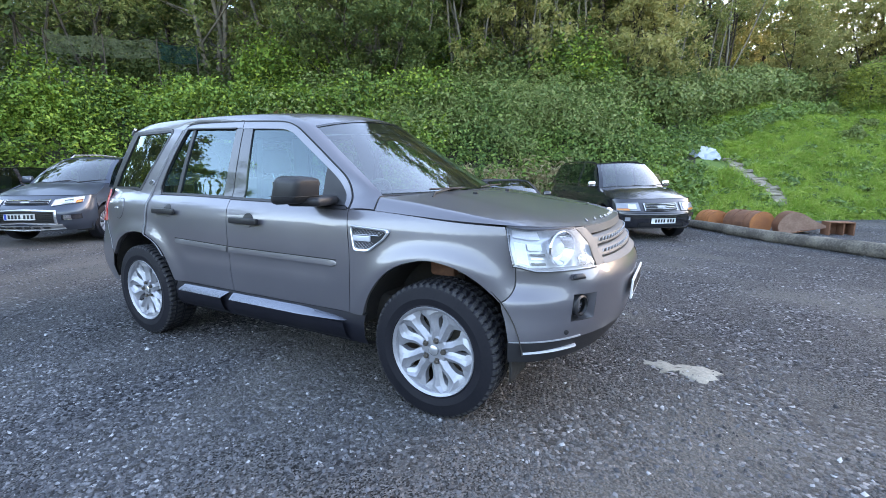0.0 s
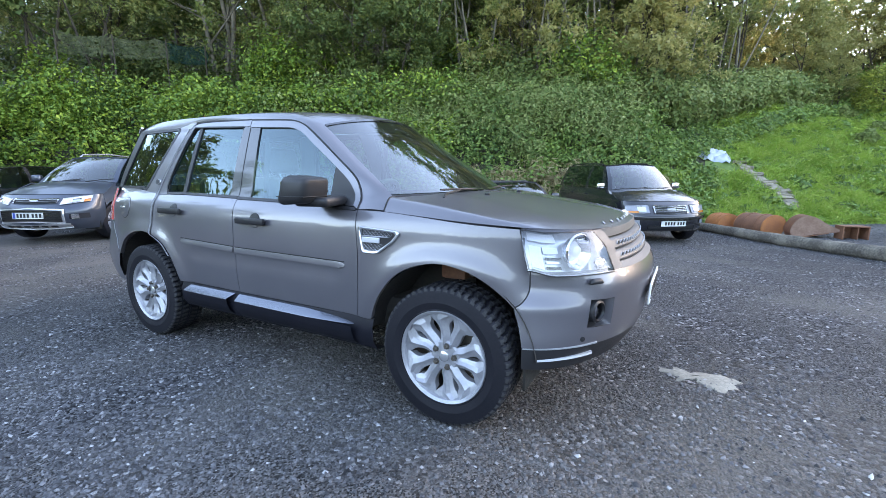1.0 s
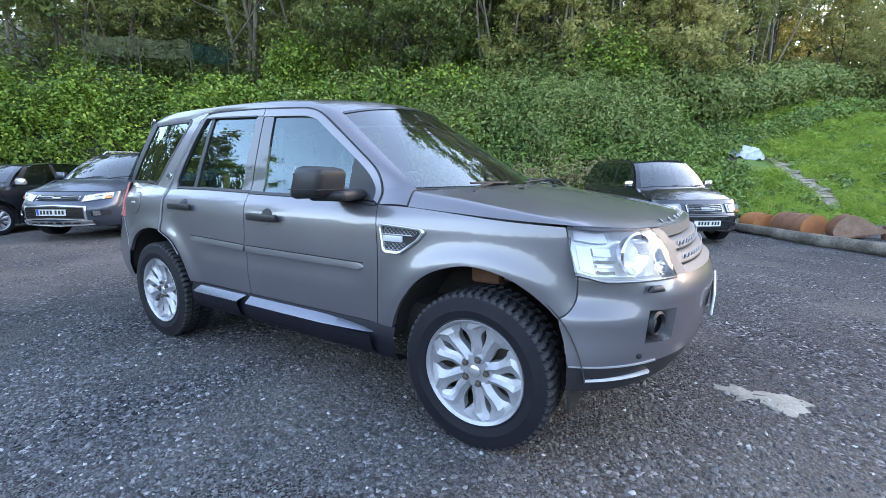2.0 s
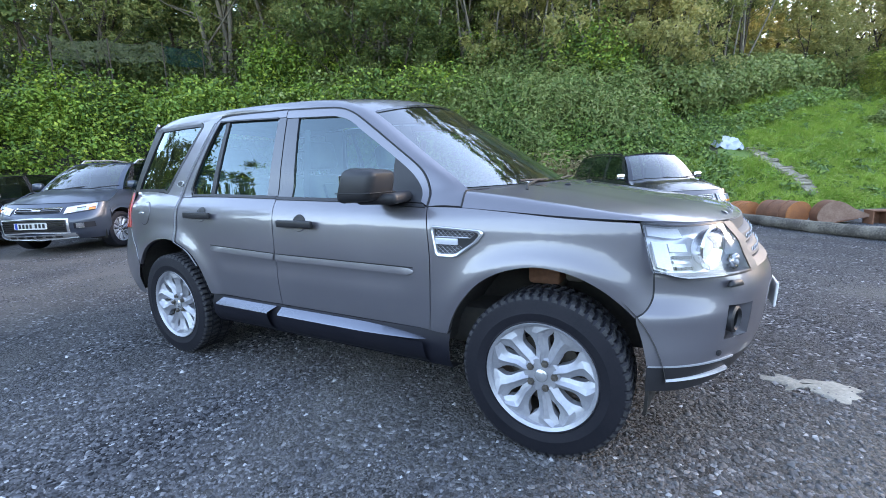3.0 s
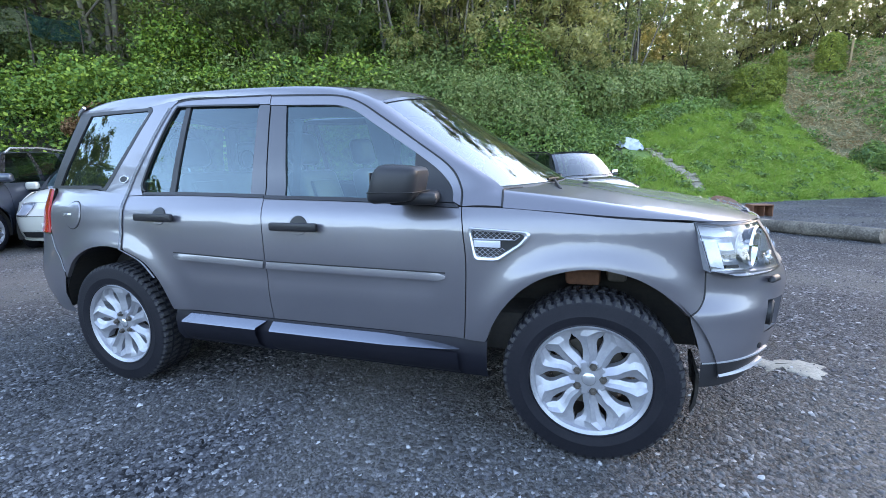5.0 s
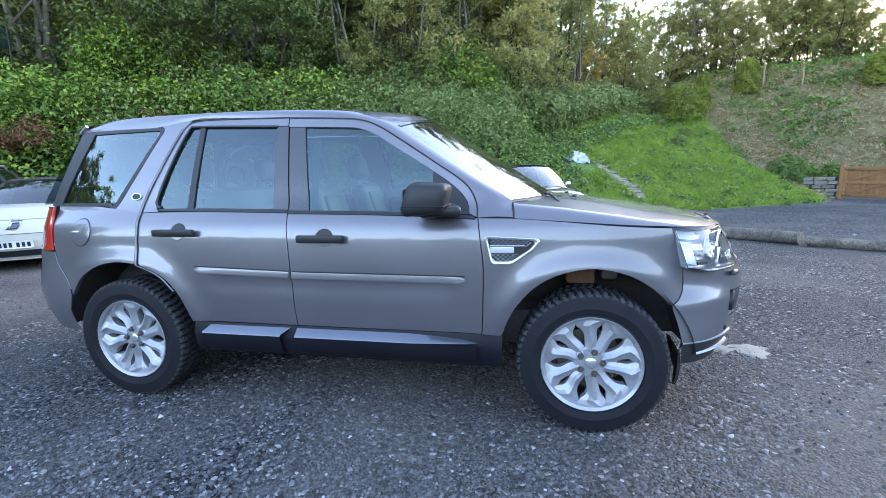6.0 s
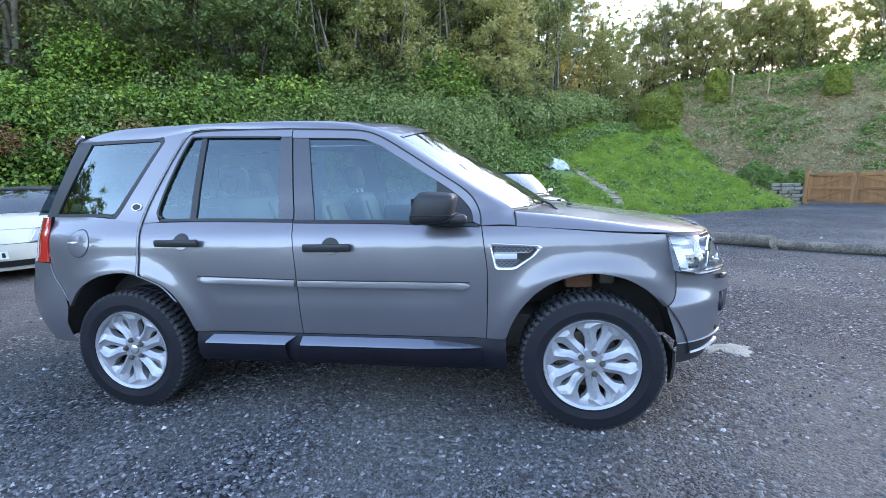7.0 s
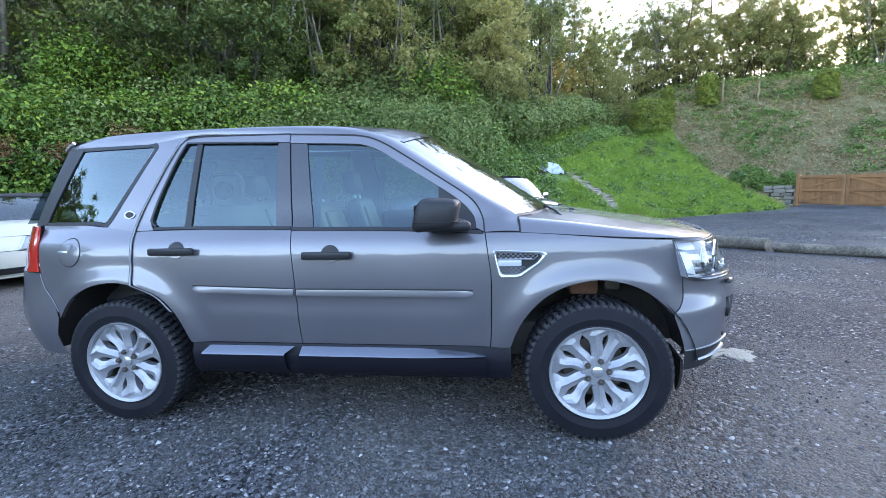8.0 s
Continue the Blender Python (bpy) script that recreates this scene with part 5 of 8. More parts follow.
for y0, y1 in ((-0.10, 0.52), (-0.62, 0.0)):
    arm = [(1.18, y0, 1.155), (1.160, y0 + 0.06, 1.178), (1.13 - 0.1 * y1 * y1, (y0 + y1) / 2, 1.192), (1.10 - 0.22 * y1 * y1, y1, 1.198)]
    w = part("wiper", tube(arm, [0.008, 0.007, 0.006, 0.005], 6), "trim_black", estate)
    part("wiper_blade", tube([(1.145 - 0.1 * k * k, k, 1.186 + 0.012 * math.sin(3 * abs(k))) for k in np.linspace(y0 + 0.08, y1 + 0.1, 7)], 0.006, 5), "rubber", w)
for y in (-0.28, 0.28):
    part("washer_jet", moved(bevel_box(0.03, 0.022, 0.012, 0.004, 2), pose(1.29, y, 1.168)), "trim_black", estate)

# front bumper with its fog lamp openings
Z = np.array([0.40, 0.425, 0.45, 0.48, 0.505, 0.53, 0.56, 0.590, 0.62, 0.655, 0.681, 0.70, 0.720, 0.745, 0.765, 0.785, 0.805, 0.825, 0.842, 0.848])
SEAM = np.interp(Z, [0.40, 0.45, 0.514, 0.595, 0.67, 0.68, 0.712, 0.761, 0.842], [1.735, 1.735, 1.735, 1.715, 1.688, 1.688, 1.724, 1.744, 1.736])
PH = np.concatenate([np.linspace(0, float(nose_phi_y(0.605, 0.66)), 12), np.linspace(float(nose_phi_y(0.605, 0.66)), float(nose_phi_y(0.735, 0.66)), 6)[1:]])
PH = np.concatenate([PH, np.linspace(PH[-1], 1.57, 12)[1:]])
cols = np.concatenate([-PH[:0:-1], PH])
rows_ = []
for z, x in zip(Z, SEAM):
    e = float(nose_phi_x(x, z))
    last = np.abs(cols)
    k0 = PH[16]
    stretch = np.where(last <= k0, last, k0 + (last - k0) / (1.57 - k0) * (e - k0))
    row = nose(np.sign(cols) * stretch, np.full(len(cols), z), 0.03 if z > 0.845 else 0.0)
    fit_w = float(half_width(x, z)) / abs(row[0, 1])
    row[:, 1] *= 1 + (fit_w - 1) * smooth01((np.abs(row[:, 1]) - 0.55) / 0.3)
    rows_.append(row)
BP = np.stack(rows_, 1)
nz, nc = len(Z), len(cols)
vs, fs = sheet(BP, 0, False)
mid_c = nc // 2
keep, low = [], []
for f in fs:
    i, j = min(f) // nz, min(f) % nz
    k = abs((i + 0.5) - mid_c)
    fog_hole = 11 < k < 16 and 7 <= j < 12
    if j < 4:
        low.append(f)
    elif not fog_hole:
        keep.append(f)
bumper = part("front_bumper", (vs, keep), "paint_grey", estate, smooth=28)
part("valance", (vs, low), "trim_black", bumper, "black lower edge of the bumper", smooth=28)
part("bumper_lining", sheet(np.stack([nose(np.linspace(-1.2, 1.2, 31), np.full(31, z), 0.10) for z in (0.42, 0.6, 0.84)], 1), 0, False), "liner", estate)
for s in (-1, 1):
    a0, a1, b0, b1 = BP[mid_c + s * 11, 7], BP[mid_c + s * 11, 12], BP[mid_c + s * 16, 7], BP[mid_c + s * 16, 12]
    back = [p + np.array([-0.085, 0, 0]) for p in (a0, b0, b1, a1)]
    back[0], back[3] = back[0] + np.array([-0.03, 0.0, 0]), back[3] + np.array([-0.03, 0, 0])
    fv = [a0, b0, b1, a1] + back
    ff = [(0, 1, 5, 4), (1, 2, 6, 5), (2, 3, 7, 6), (3, 0, 4, 7), (4, 5, 6, 7)]
    part("fog_recess", (np.array(fv), ff), "paint_grey", bumper, smooth=0)
    c = (a0 + a1 + b0 + b1) / 4 + np.array([-0.012, -s * -0.012, 0.006])
    ring = lathe([(0.037, -0.002), (0.043, 0.010), (0.053, 0.004), (0.054, -0.04), (0.03, -0.05)], 24, "x")
    fog = part("fog_lamp", moved(ring, Matrix.Translation(c) @ pose(0, 0, 0, 0, 0, s * 22)), "trim_black", bumper)
    part("fog_lens", moved(lathe([(0.0, 0.004), (0.02, 0.0), (0.040, -0.008)], 24, "x"), Matrix.Translation(c) @ pose(-0.01, 0, 0, 0, 0, s * 22)), "fog_glass", fog)
    # silver strip, and under it the lip, painted pale as if lit
    e0, e1 = 0.78, float(nose_phi_x(1.738, 0.505))
    aa = s * np.linspace(e0, e1, 16)
    rise = np.linspace(0.010, 0.0, 16)
    strip = np.stack([nose(aa, 0.500 + dz + rise, -o) for dz, o in ((0.004, 0.000), (0.0035, 0.007), (-0.003, 0.008), (-0.004, 0.0))], 1)
    part("silver_strip", sheet(strip, 0, s < 0), "edge_guard", bumper)
    lip = np.stack([nose(s * np.linspace(e0 + 0.02, e1 - 0.12, 16), 0.445 + dz + rise * 1.5, -o) for dz, o in ((0.009, 0.002), (0.006, 0.014), (-0.003, 0.020), (-0.008, 0.004))], 1)
    part("lip", sheet(lip, 0, s < 0), "edge_guard", bumper)
    cut = spline([(1.690, 0.682), (1.722, 0.708), (1.742, 0.758), (1.741, 0.846)], 18)
    part("bumper_gap", tube(on_side(cut, s, -0.0005), 0.0038, 6), "paint_gap", bumper)
    # washer cover and parking sensor
    wz, wy = 0.808, 0.697
    wp = nose(s * float(nose_phi_y(wy, wz)), np.array(wz))
    part("washer_cover", moved(bevel_box(0.03, 0.082, 0.026, 0.011, 3, 0.7), Matrix.Translation(wp) @ pose(0, 0, 0.0, 0, 0, -s * -38)), "trim_black", bumper)
    sp = nose(s * float(nose_phi_y(0.74, 0.54)), np.array(0.54))
    part("parking_sensor", moved(lathe([(0.0, 0.004), (0.012, 0.002), (0.013, -0.01)], 14, "x"), Matrix.Translation(sp) @ pose(0, 0, 0, 0, 0, s * 48)), "trim_black", bumper)
    # headlamp
    nv, nu = 10, 22
    def lamp_pt(u, v, inset):
        zz = (0.856 - 0.022 * smooth01(u / 0.3)) * (1 - v) + (1.038 - 0.010 * smooth01(u / 0.35)) * v
        xo = np.interp(v, [0, 0.5, 1], [1.744, 1.716, 1.690])
        eo, ei = nose_phi_x(xo, zz), nose_phi_y(np.interp(v, [0, 0.6, 1], [0.575, 0.56, 0.595]), zz)
        return nose(s * (eo + (ei - eo) * u), zz, inset)
    uu, vv_ = np.meshgrid(np.linspace(0, 1, nu), np.linspace(0, 1, nv), indexing="ij")
    lamp = part("headlamp", sheet(lamp_pt(uu, vv_, 0.075), 0, s < 0), "lamp_shell", estate)
    rim = lamp_pt(uu, vv_, 0.004)
    lens = part("headlamp_lens", sheet(lamp_pt(uu, vv_, -0.001), 0, s < 0), "lens_glass", lamp)
    lens.visible_shadow = False
    border = [(i, 0) for i in range(nu)] + [(nu - 1, j) for j in range(1, nv)] + [(i, nv - 1) for i in range(nu - 2, -1, -1)] + [(0, j) for j in range(nv - 2, 0, -1)]
    wall = np.stack([np.array([lamp_pt(uu, vv_, d)[p] for p in border]) for d in (0.004, 0.075)], 1)
    part("headlamp_wall", (wall.reshape(-1, 3), grid_faces(len(border), 2, wrap_u=True, flip=s > 0)), "lamp_shell", lamp)
    gas = np.stack([np.array([lamp_pt(uu, vv_, -0.002)[p] for p in border]), np.array([lamp_pt(0.5 + (uu - 0.5) * 0.988, 0.5 + (vv_ - 0.5) * 0.94, -0.003)[p] for p in border])], 1)
    part("headlamp_seal", (gas.reshape(-1, 3), grid_faces(len(border), 2, wrap_u=True, flip=s < 0)), "trim_black", lamp)
    def bowl(u, v, r_, mt, deep, nm, lens_r):
        c_ = lamp_pt(np.array(u), np.array(v), 0.02)
        n_ = lamp_pt(np.array(u), np.array(v), -0.03) - lamp_pt(np.array(u), np.array(v), 0.07)
        ang = math.degrees(math.atan2(n_[1], n_[0])) * 0.55
        m_ = Matrix.Translation(c_) @ pose(0, 0, 0, 0, 0, ang)
        b_ = part(nm, moved(lathe([(r_, 0.012), (r_ * 1.06, 0.004), (r_ * 0.97, -0.006), (r_ * 0.8, -deep * 0.7), (r_ * 0.5, -deep), (0.005, -deep)], 28, "x"), m_), mt, lamp)
        part("bulb_lens", moved(lathe([(0.0, -deep + 0.05), (lens_r * 0.6, -deep + 0.044), (lens_r, -deep + 0.02), (lens_r, -deep)], 22, "x"), m_), "lamp_clear", b_)
    bowl(0.63, 0.52, 0.080, "chrome", 0.05, "main_beam", 0.046)
    bowl(0.86, 0.22, 0.030, "chrome", 0.03, "side_light", 0.014)
    for k, (u0, u1, v0, v1, mt) in enumerate([(0.06, 0.20, 0.10, 0.62, "lamp_clear"), (0.24, 0.40, 0.12, 0.18, "trim_black"), (0.24, 0.42, 0.24, 0.29, "silver_trim"), (0.24, 0.42, 0.35, 0.40, "trim_black"), (0.22, 0.40, 0.47, 0.62, "lamp_clear"), (0.05, 0.42, 0.72, 0.90, "lamp_clear")]):
        a_, b_ = np.meshgrid(np.linspace(u0, u1, 5), np.linspace(v0, v1, 3), indexing="ij")
        part("lamp_insert", sheet(lamp_pt(a_, b_, 0.035 + 0.008 * (k % 3)), 0.02, s < 0), mt, lamp)

# grille with two pierced bars
gphi = float(nose_phi_y(0.512, 0.93))
gp_ = np.linspace(-gphi, gphi, 41)
grille = part("grille", sheet(np.stack([nose(gp_, np.full(41, z), 0.06) for z in (0.84, 0.93, 1.02)], 1), 0, False), "paint_gap", estate)
for z0, z1, i0, i1 in ((0.985, 1.024, 0.012, -0.004), (0.843, 0.868, -0.004, 0.010)):
    ge_ = gp_ * (1.10 if z0 > 0.9 else 1.0)
    part("grille_frame", sheet(np.stack([nose(ge_, np.full(41, z), i) for z, i in ((z0, i0 + 0.02), (z0, i0), (z1, i1), (z1, i1 + 0.02))], 1), 0, False), "grille_grey", grille)
for s in (-1, 1):
    cols_ = []
    for z in np.linspace(0.842, 1.024, 10):
        y_in = float(np.interp((z - 0.834) / 0.194, [0, 0.6, 1], [0.575, 0.56, 0.595]))
        cols_.append(nose(s * np.array([float(nose_phi_y(y_in - o, z)) for o in (0.004, 0.02, 0.045, 0.072, 0.076)]), np.full(5, z), 0.0) + np.array([[0, 0, 0]] * 4 + [[-0.05, 0, 0]]))
    part("grille_frame", sheet(np.stack(cols_, 1), 0.0, s > 0), "grille_grey", grille)
for zc_ in (0.952, 0.898):
    bar = np.stack([nose(gp_, np.full(41, zc_ + dz), i) for dz, i in ((-0.024, 0.03), (-0.023, 0.008), (-0.015, 0.0), (0.015, 0.0), (0.023, 0.010), (0.024, 0.03))], 1)
    gb = part("grille_bar", sheet(bar, 0, False), "grille_grey", grille)
    for k in np.linspace(-gphi + 0.09, gphi - 0.09, 17):
        c = nose(np.array(k), np.array(zc_), -0.002)
        hexr = lathe([(0.0155, 0.0), (0.0148, 0.003), (0.0128, 0.003), (0.012, 0.0)], 6, "x")
        part("grille_hole", moved(hexr, Matrix.Translation(c) @ pose(0, 0, 0, 0, 0, math.degrees(k) * 0.75)), "silver_trim", gb, smooth=20)
        part("hole_core", moved(lathe([(0.0001, 0.0015), (0.013, 0.001)], 6, "x"), Matrix.Translation(c) @ pose(0, 0, 0, 0, 0, math.degrees(k) * 0.75)), "paint_gap", gb, smooth=0)
# number plate
npl = part("number_plate", moved(bevel_box(0.010, 0.52, 0.111, 0.003, 1), pose(2.206, 0, 0.665, 0, 3)), "plate_white", estate)
for i in range(7):
    part("plate_bar", moved(bevel_box(0.003, 0.045, 0.07, 0.0008, 1), pose(2.212, -0.2 + 0.062 * i + (0.02 if i > 3 else 0), 0.665, 0, 3)), "ink_black", npl)

# side vents, fuel flap, badge
for s in (-1, 1):
    out_v = [(0.822, 1.013), (1.07, 1.000), (1.083, 0.985), (1.05, 0.945), (0.955, 0.878), (0.93, 0.872), (0.855, 0.872), (0.842, 0.884), (0.815, 1.0)]
    outer = even(np.array(out_v + out_v[:1]), 61)[:-1]
    cen = np.array([0.92, 0.95])
    inn = cen + (outer - cen) * np.array([0.86, 0.80])
    inn2 = cen + (outer - cen) * np.array([0.83, 0.76])
    rings = [on_side(outer, s, 0.0), on_side(outer, s, 0.010), on_side(cen + (outer - cen) * 0.93, s, 0.014), on_side(inn, s, 0.010), on_side(inn2, s, -0.004)]
    vent = part("side_vent", (np.stack(rings, 0).reshape(-1, 3), grid_faces(5, 60, wrap_v=True, flip=s < 0)), "silver_trim", estate)
    part("vent_backing", (np.vstack([on_side(inn2, s, 0.0005), on_side(cen[None], s, 0.0005)]), [(i, (i + 1) % 60, 60)[:: (1 if s > 0 else -1)] for i in range(60)]), "paint_gap", vent, smooth=0)
    wires = []
    for zr in np.concatenate([np.arange(0.965, 1.0, 0.0095), np.arange(0.885, 0.925, 0.0095)]):
        xmax = np.interp(zr, [0.88, 0.945, 0.985, 1.0], [0.93, 1.015, 1.045, 1.04])
        xs = np.arange(0.845, xmax, 0.012)
        zz = zr + 0.0042 * np.where(np.arange(len(xs)) % 2 == 0, 1, -1) * (1 if int(round(zr * 1000 / 9.5)) % 2 else -1)
        if len(xs) > 2:
            wires.append(tube(on_side(np.stack([xs, zz], 1), s, 0.004), 0.0016, 4, False))
    part("vent_mesh", join(*wires), "silver_trim", vent)
    part("side_repeater", moved(bevel_box(0.115, 0.012, 0.030, 0.004, 2), pose(0.90, s * (float(half_width(0.9, 0.945)) + 0.004), 0.944)), "lamp_clear", vent)
    part("vent_bar", moved(bevel_box(0.17, 0.008, 0.006, 0.002, 1), pose(0.925, s * (float(half_width(0.92, 0.962)) + 0.006), 0.964)), "silver_trim", vent)
aa = np.linspace(0, 2 * math.pi, 40, endpoint=False)
circ = np.stack([np.cos(aa) * 0.074, np.sin(aa) * 0.079], 1)
cc = np.array([-1.612, 1.026])
part("fuel_flap", (np.stack([on_side(cc + circ * k, -1, o) for k, o in ((1.0, -0.001), (0.98, 0.004), (0.93, 0.0045), (0.5, 0.0045), (0.01, 0.0045))]).reshape(-1, 3), grid_faces(5, 40, wrap_v=True, flip=True)), "paint_grey", estate)
part("flap_gap", (np.stack([on_side(cc + circ * k, -1, 0.0012) for k in (1.045, 0.985)]).reshape(-1, 3), grid_faces(2, 40, wrap_v=True, flip=True)), "paint_gap", estate, smooth=0)
part("flap_catch", moved(bevel_box(0.062, 0.014, 0.017, 0.006, 2), pose(-1.652, -float(half_width(-1.65, 1.027)) - 0.004, 1.029)), "silver_trim", estate)
bo = np.stack([np.cos(aa) * 0.034, np.sin(aa) * 0.021], 1)
cb = np.array([-1.275, 1.231])
badge = part("badge", (np.stack([on_side(cb + bo * k, -1, o) for k, o in ((1.05, 0.0), (1.0, 0.006), (0.85, 0.006), (0.8, 0.004), (0.01, 0.004))]).reshape(-1, 3), grid_faces(5, 40, wrap_v=True, flip=True)), "silver_trim", estate)
part("badge_core", (np.stack([on_side(cb + bo * k, -1, 0.0065) for k in (0.78, 0.01)]).reshape(-1, 3), grid_faces(2, 40, wrap_v=True, flip=True)), "trim_black", badge, smooth=0)

# underside, mudflap, spring seat
part("underbody", moved(bevel_box(3.0, 1.50, 0.20, 0.03, 2), pose(0.05, 0, 0.50)), "liner", estate)
part("engine_tray", moved(bevel_box(0.62, 1.0, 0.14, 0.03, 2), pose(1.62, 0, 0.50)), "liner", estate)
part("silencer", moved(bevel_box(0.5, 0.8, 0.18, 0.06, 3), pose(-1.75, 0, 0.5)), "steel_dark", estate)
for s in (-1, 1):
    flap = np.array([[(1.742, 0.860, 0.44), (1.765, 0.60, 0.44)], [(1.745, 0.856, 0.37), (1.768, 0.62, 0.38)], [(1.742, 0.845, 0.30), (1.768, 0.65, 0.335)], [(1.735, 0.825, 0.262), (1.765, 0.70, 0.315)]]) * np.array([1, s, 1])
    part("mudflap", sheet(flap, 0.012, s < 0), "liner", estate)
    part("spring_seat", moved(bevel_box(0.15, 0.16, 0.13, 0.02, 2), pose(1.29, s * 0.64, 0.80)), "rusty_steel", estate)
    part("strut", tube([(1.33, s * 0.62, 0.45), (1.31, s * 0.60, 0.88)], 0.05, 12), "steel_dark", estate)
    part("bump_stop", moved(bevel_box(0.08, 0.12, 0.10, 0.015, 2), pose(1.43, s * 0.68, 0.815)), "steel_dark", estate)
part("axle", tube([(-1.33, -0.75, 0.375), (-1.33, 0.75, 0.375)], 0.04, 10), "steel_dark", estate)
part("axle", tube([(1.33, -0.75, 0.375), (1.33, 0.75, 0.375)], 0.04, 10), "steel_dark", estate)


def road_wheel(parent, R=0.375, rim=0.243, width=0.235, chunky=True, spokes=10, rim_mat="alloy", alloy_name="rim"):
    """A wheel whose outer face looks to -y, its axle at the origin: barrel > tyre, rim, cap, nuts."""
    h = width / 2
    barrel = lathe([(rim * 0.96, -h * 0.75), (rim * 0.88, -h * 0.5), (rim * 0.86, h * 0.8), (rim * 0.97, h * 0.95)], 40)
    wheel = part("wheel", barrel, "steel_dark", parent)
    q = R - rim
    prof = [(rim * 0.955, -h * 0.80), (rim * 1.01, -h * 0.93), (rim + 0.03 * q, -h * 0.955), (rim + 0.06 * q, -h * 0.935), (rim + 0.30 * q, -h * 1.0), (rim + 0.36 * q, -h * 1.012), (rim + 0.40 * q, -h * 1.0), (rim + 0.66 * q, -h * 0.985), (rim + 0.80 * q, -h * 0.94), (rim + 0.90 * q, -h * 0.86),
            (rim + 0.925 * q, -h * 0.7), (rim + 0.935 * q, 0), (rim + 0.925 * q, h * 0.7), (rim + 0.90 * q, h * 0.86), (rim + 0.66 * q, h * 0.985), (rim + 0.3 * q, h), (rim * 0.955, h * 0.8)]
    if chunky:
        # tread blocks moulded into the tyre, their ends showing on the shoulder
        nb, sub, cuts = 58, 5, set()
        edge = [-0.945, -0.90, -0.82, -0.60, -0.56, -0.50, -0.30, -0.10, -0.07, 0.0]
        edge = edge + [-e for e in edge[-2::-1]]
        crown = [0.84, 0.93, 0.985] + [1.0] * (len(edge) - 6) + [0.985, 0.93, 0.84]
        prof = prof[:8] + [(rim + 0.80 * q, -h * 0.952)] + [(rim + c_ * q, h * e) for e, c_ in zip(edge, crown)] + prof[-3:]
        pv, pf = lathe(prof, nb * sub)
        m_ = len(prof)
        for i in range(nb * sub):
            for j in range(9, 9 + len(edge)):
                along = edge[j - 9]
                sh = int(round(abs(along) * 3))
                cut = (i + sh) % sub == 0 or abs(abs(along) - 0.56) < 0.01 or abs(abs(along) - 0.07) < 0.01
                if cut:
                    cuts.add(i * m_ + j)
                    k_ = i * m_ + j
                    f_ = 1 - 0.008 * (0.5 if abs(along) > 0.93 else 1.0) / R
                    pv[k_, 0] *= f_
                    pv[k_, 2] *= f_
                    if abs(along) > 0.93:
                        pv[k_, 1] *= 0.975
        geo = [(pv, pf)]
    else:
        geo = [lathe(prof, 48)]
    tyre = part("tyre", join(*geo), "rubber", wheel, smooth=18)
    if chunky:
        # the worn tops of the tread blocks are dusty
        tyre.data.materials.append(MATS["tread_dust"])
        for poly in tyre.data.polygons:
            if not any(i in cuts for i in poly.vertices) and min(math.hypot(pv[i][0], pv[i][2]) for i in poly.vertices) > rim + 0.83 * q:
                poly.material_index = 1
    lip = lathe([(rim * 0.90, -h * 0.62), (rim * 0.93, -h * 0.86), (rim * 0.985, -h * 0.95), (rim * 1.0, -h * 0.90), (rim * 0.97, -h * 0.6)], 56)
    face = -h * 0.70
    sp = []
    if chunky:
        # five pairs of leaf-shaped spokes: a narrow slot inside each pair, a wider window between the pairs
        st = [0.24, 0.33, 0.40, 0.47, 0.53, 0.60, 0.67, 0.74, 0.80, 0.855, 0.90, 0.95]
        slot = np.interp(st, [0.49, 0.55, 0.64, 0.74, 0.82], [0, 3.0, 5.2, 4.4, 0.0])
        gap = np.interp(st, [0.34, 0.42, 0.55, 0.64, 0.72, 0.80, 0.83], [0, 5.0, 9.0, 9.2, 7.0, 1.8, 0.0])
        crest = np.interp(st, [0.24, 0.4, 0.6, 0.8, 0.95], [0.5, 0.52, 0.58, 0.5, 0.12])
        for k in range(spokes):
            pair, hand = divmod(k, 2)
            c = math.radians(72 * pair + 2)
            sg = 1 if hand else -1
            rows_ = []
            for t_, s_, g_, m_ in zip(st, slot, gap, crest):
                dish = face + 0.012 * math.sin(math.pi * t_) - 0.010 * t_
                swirl = 3.0 * math.sin(math.pi * min(max((t_ - 0.45) / 0.5, 0), 1))
                lo, hi = s_ * 0.9, 36 - g_
                row = []
                for a_, dy in ((lo, 0.042 if s_ > 0.1 else 0.008), (lo, 0.008), (lo + (hi - lo) * m_ * 0.55, 0.0), (lo + (hi - lo) * m_, -0.014), (lo + (hi - lo) * (m_ + 1) / 2, 0.0), (hi, 0.009), (hi, 0.045 if g_ > 0.1 else 0.009)):
                    th = c + sg * math.radians(a_) + math.radians(swirl)
                    row.append((t_ * rim * math.cos(th), dish + dy, t_ * rim * math.sin(th)))
                rows_.append(row)
            sp.append(sheet(np.array(rows_), 0, hand == 0))
    else:
        st = np.array([0.20, 0.32, 0.46, 0.60, 0.74, 0.86, 0.945]) * rim
        wd = np.array([0.13, 0.14, 0.19, 0.29, 0.36, 0.34, 0.20]) * rim
        for k in range(spokes):
            pair, hand = divmod(k, 2)
            c = 2 * math.pi * pair / (spokes / 2) + math.pi / 2
            rows_ = []
            for i, (r_, w_) in enumerate(zip(st, wd)):
                t_ = i / (len(st) - 1)
                th = c + (1 if hand else -1) * math.radians(17.5)
                d_, n_ = np.array([math.cos(th), 0, math.sin(th)]), np.array([-math.sin(th), 0, math.cos(th)])
                dish = face + 0.010 * math.sin(math.pi * t_) - 0.012 * t_
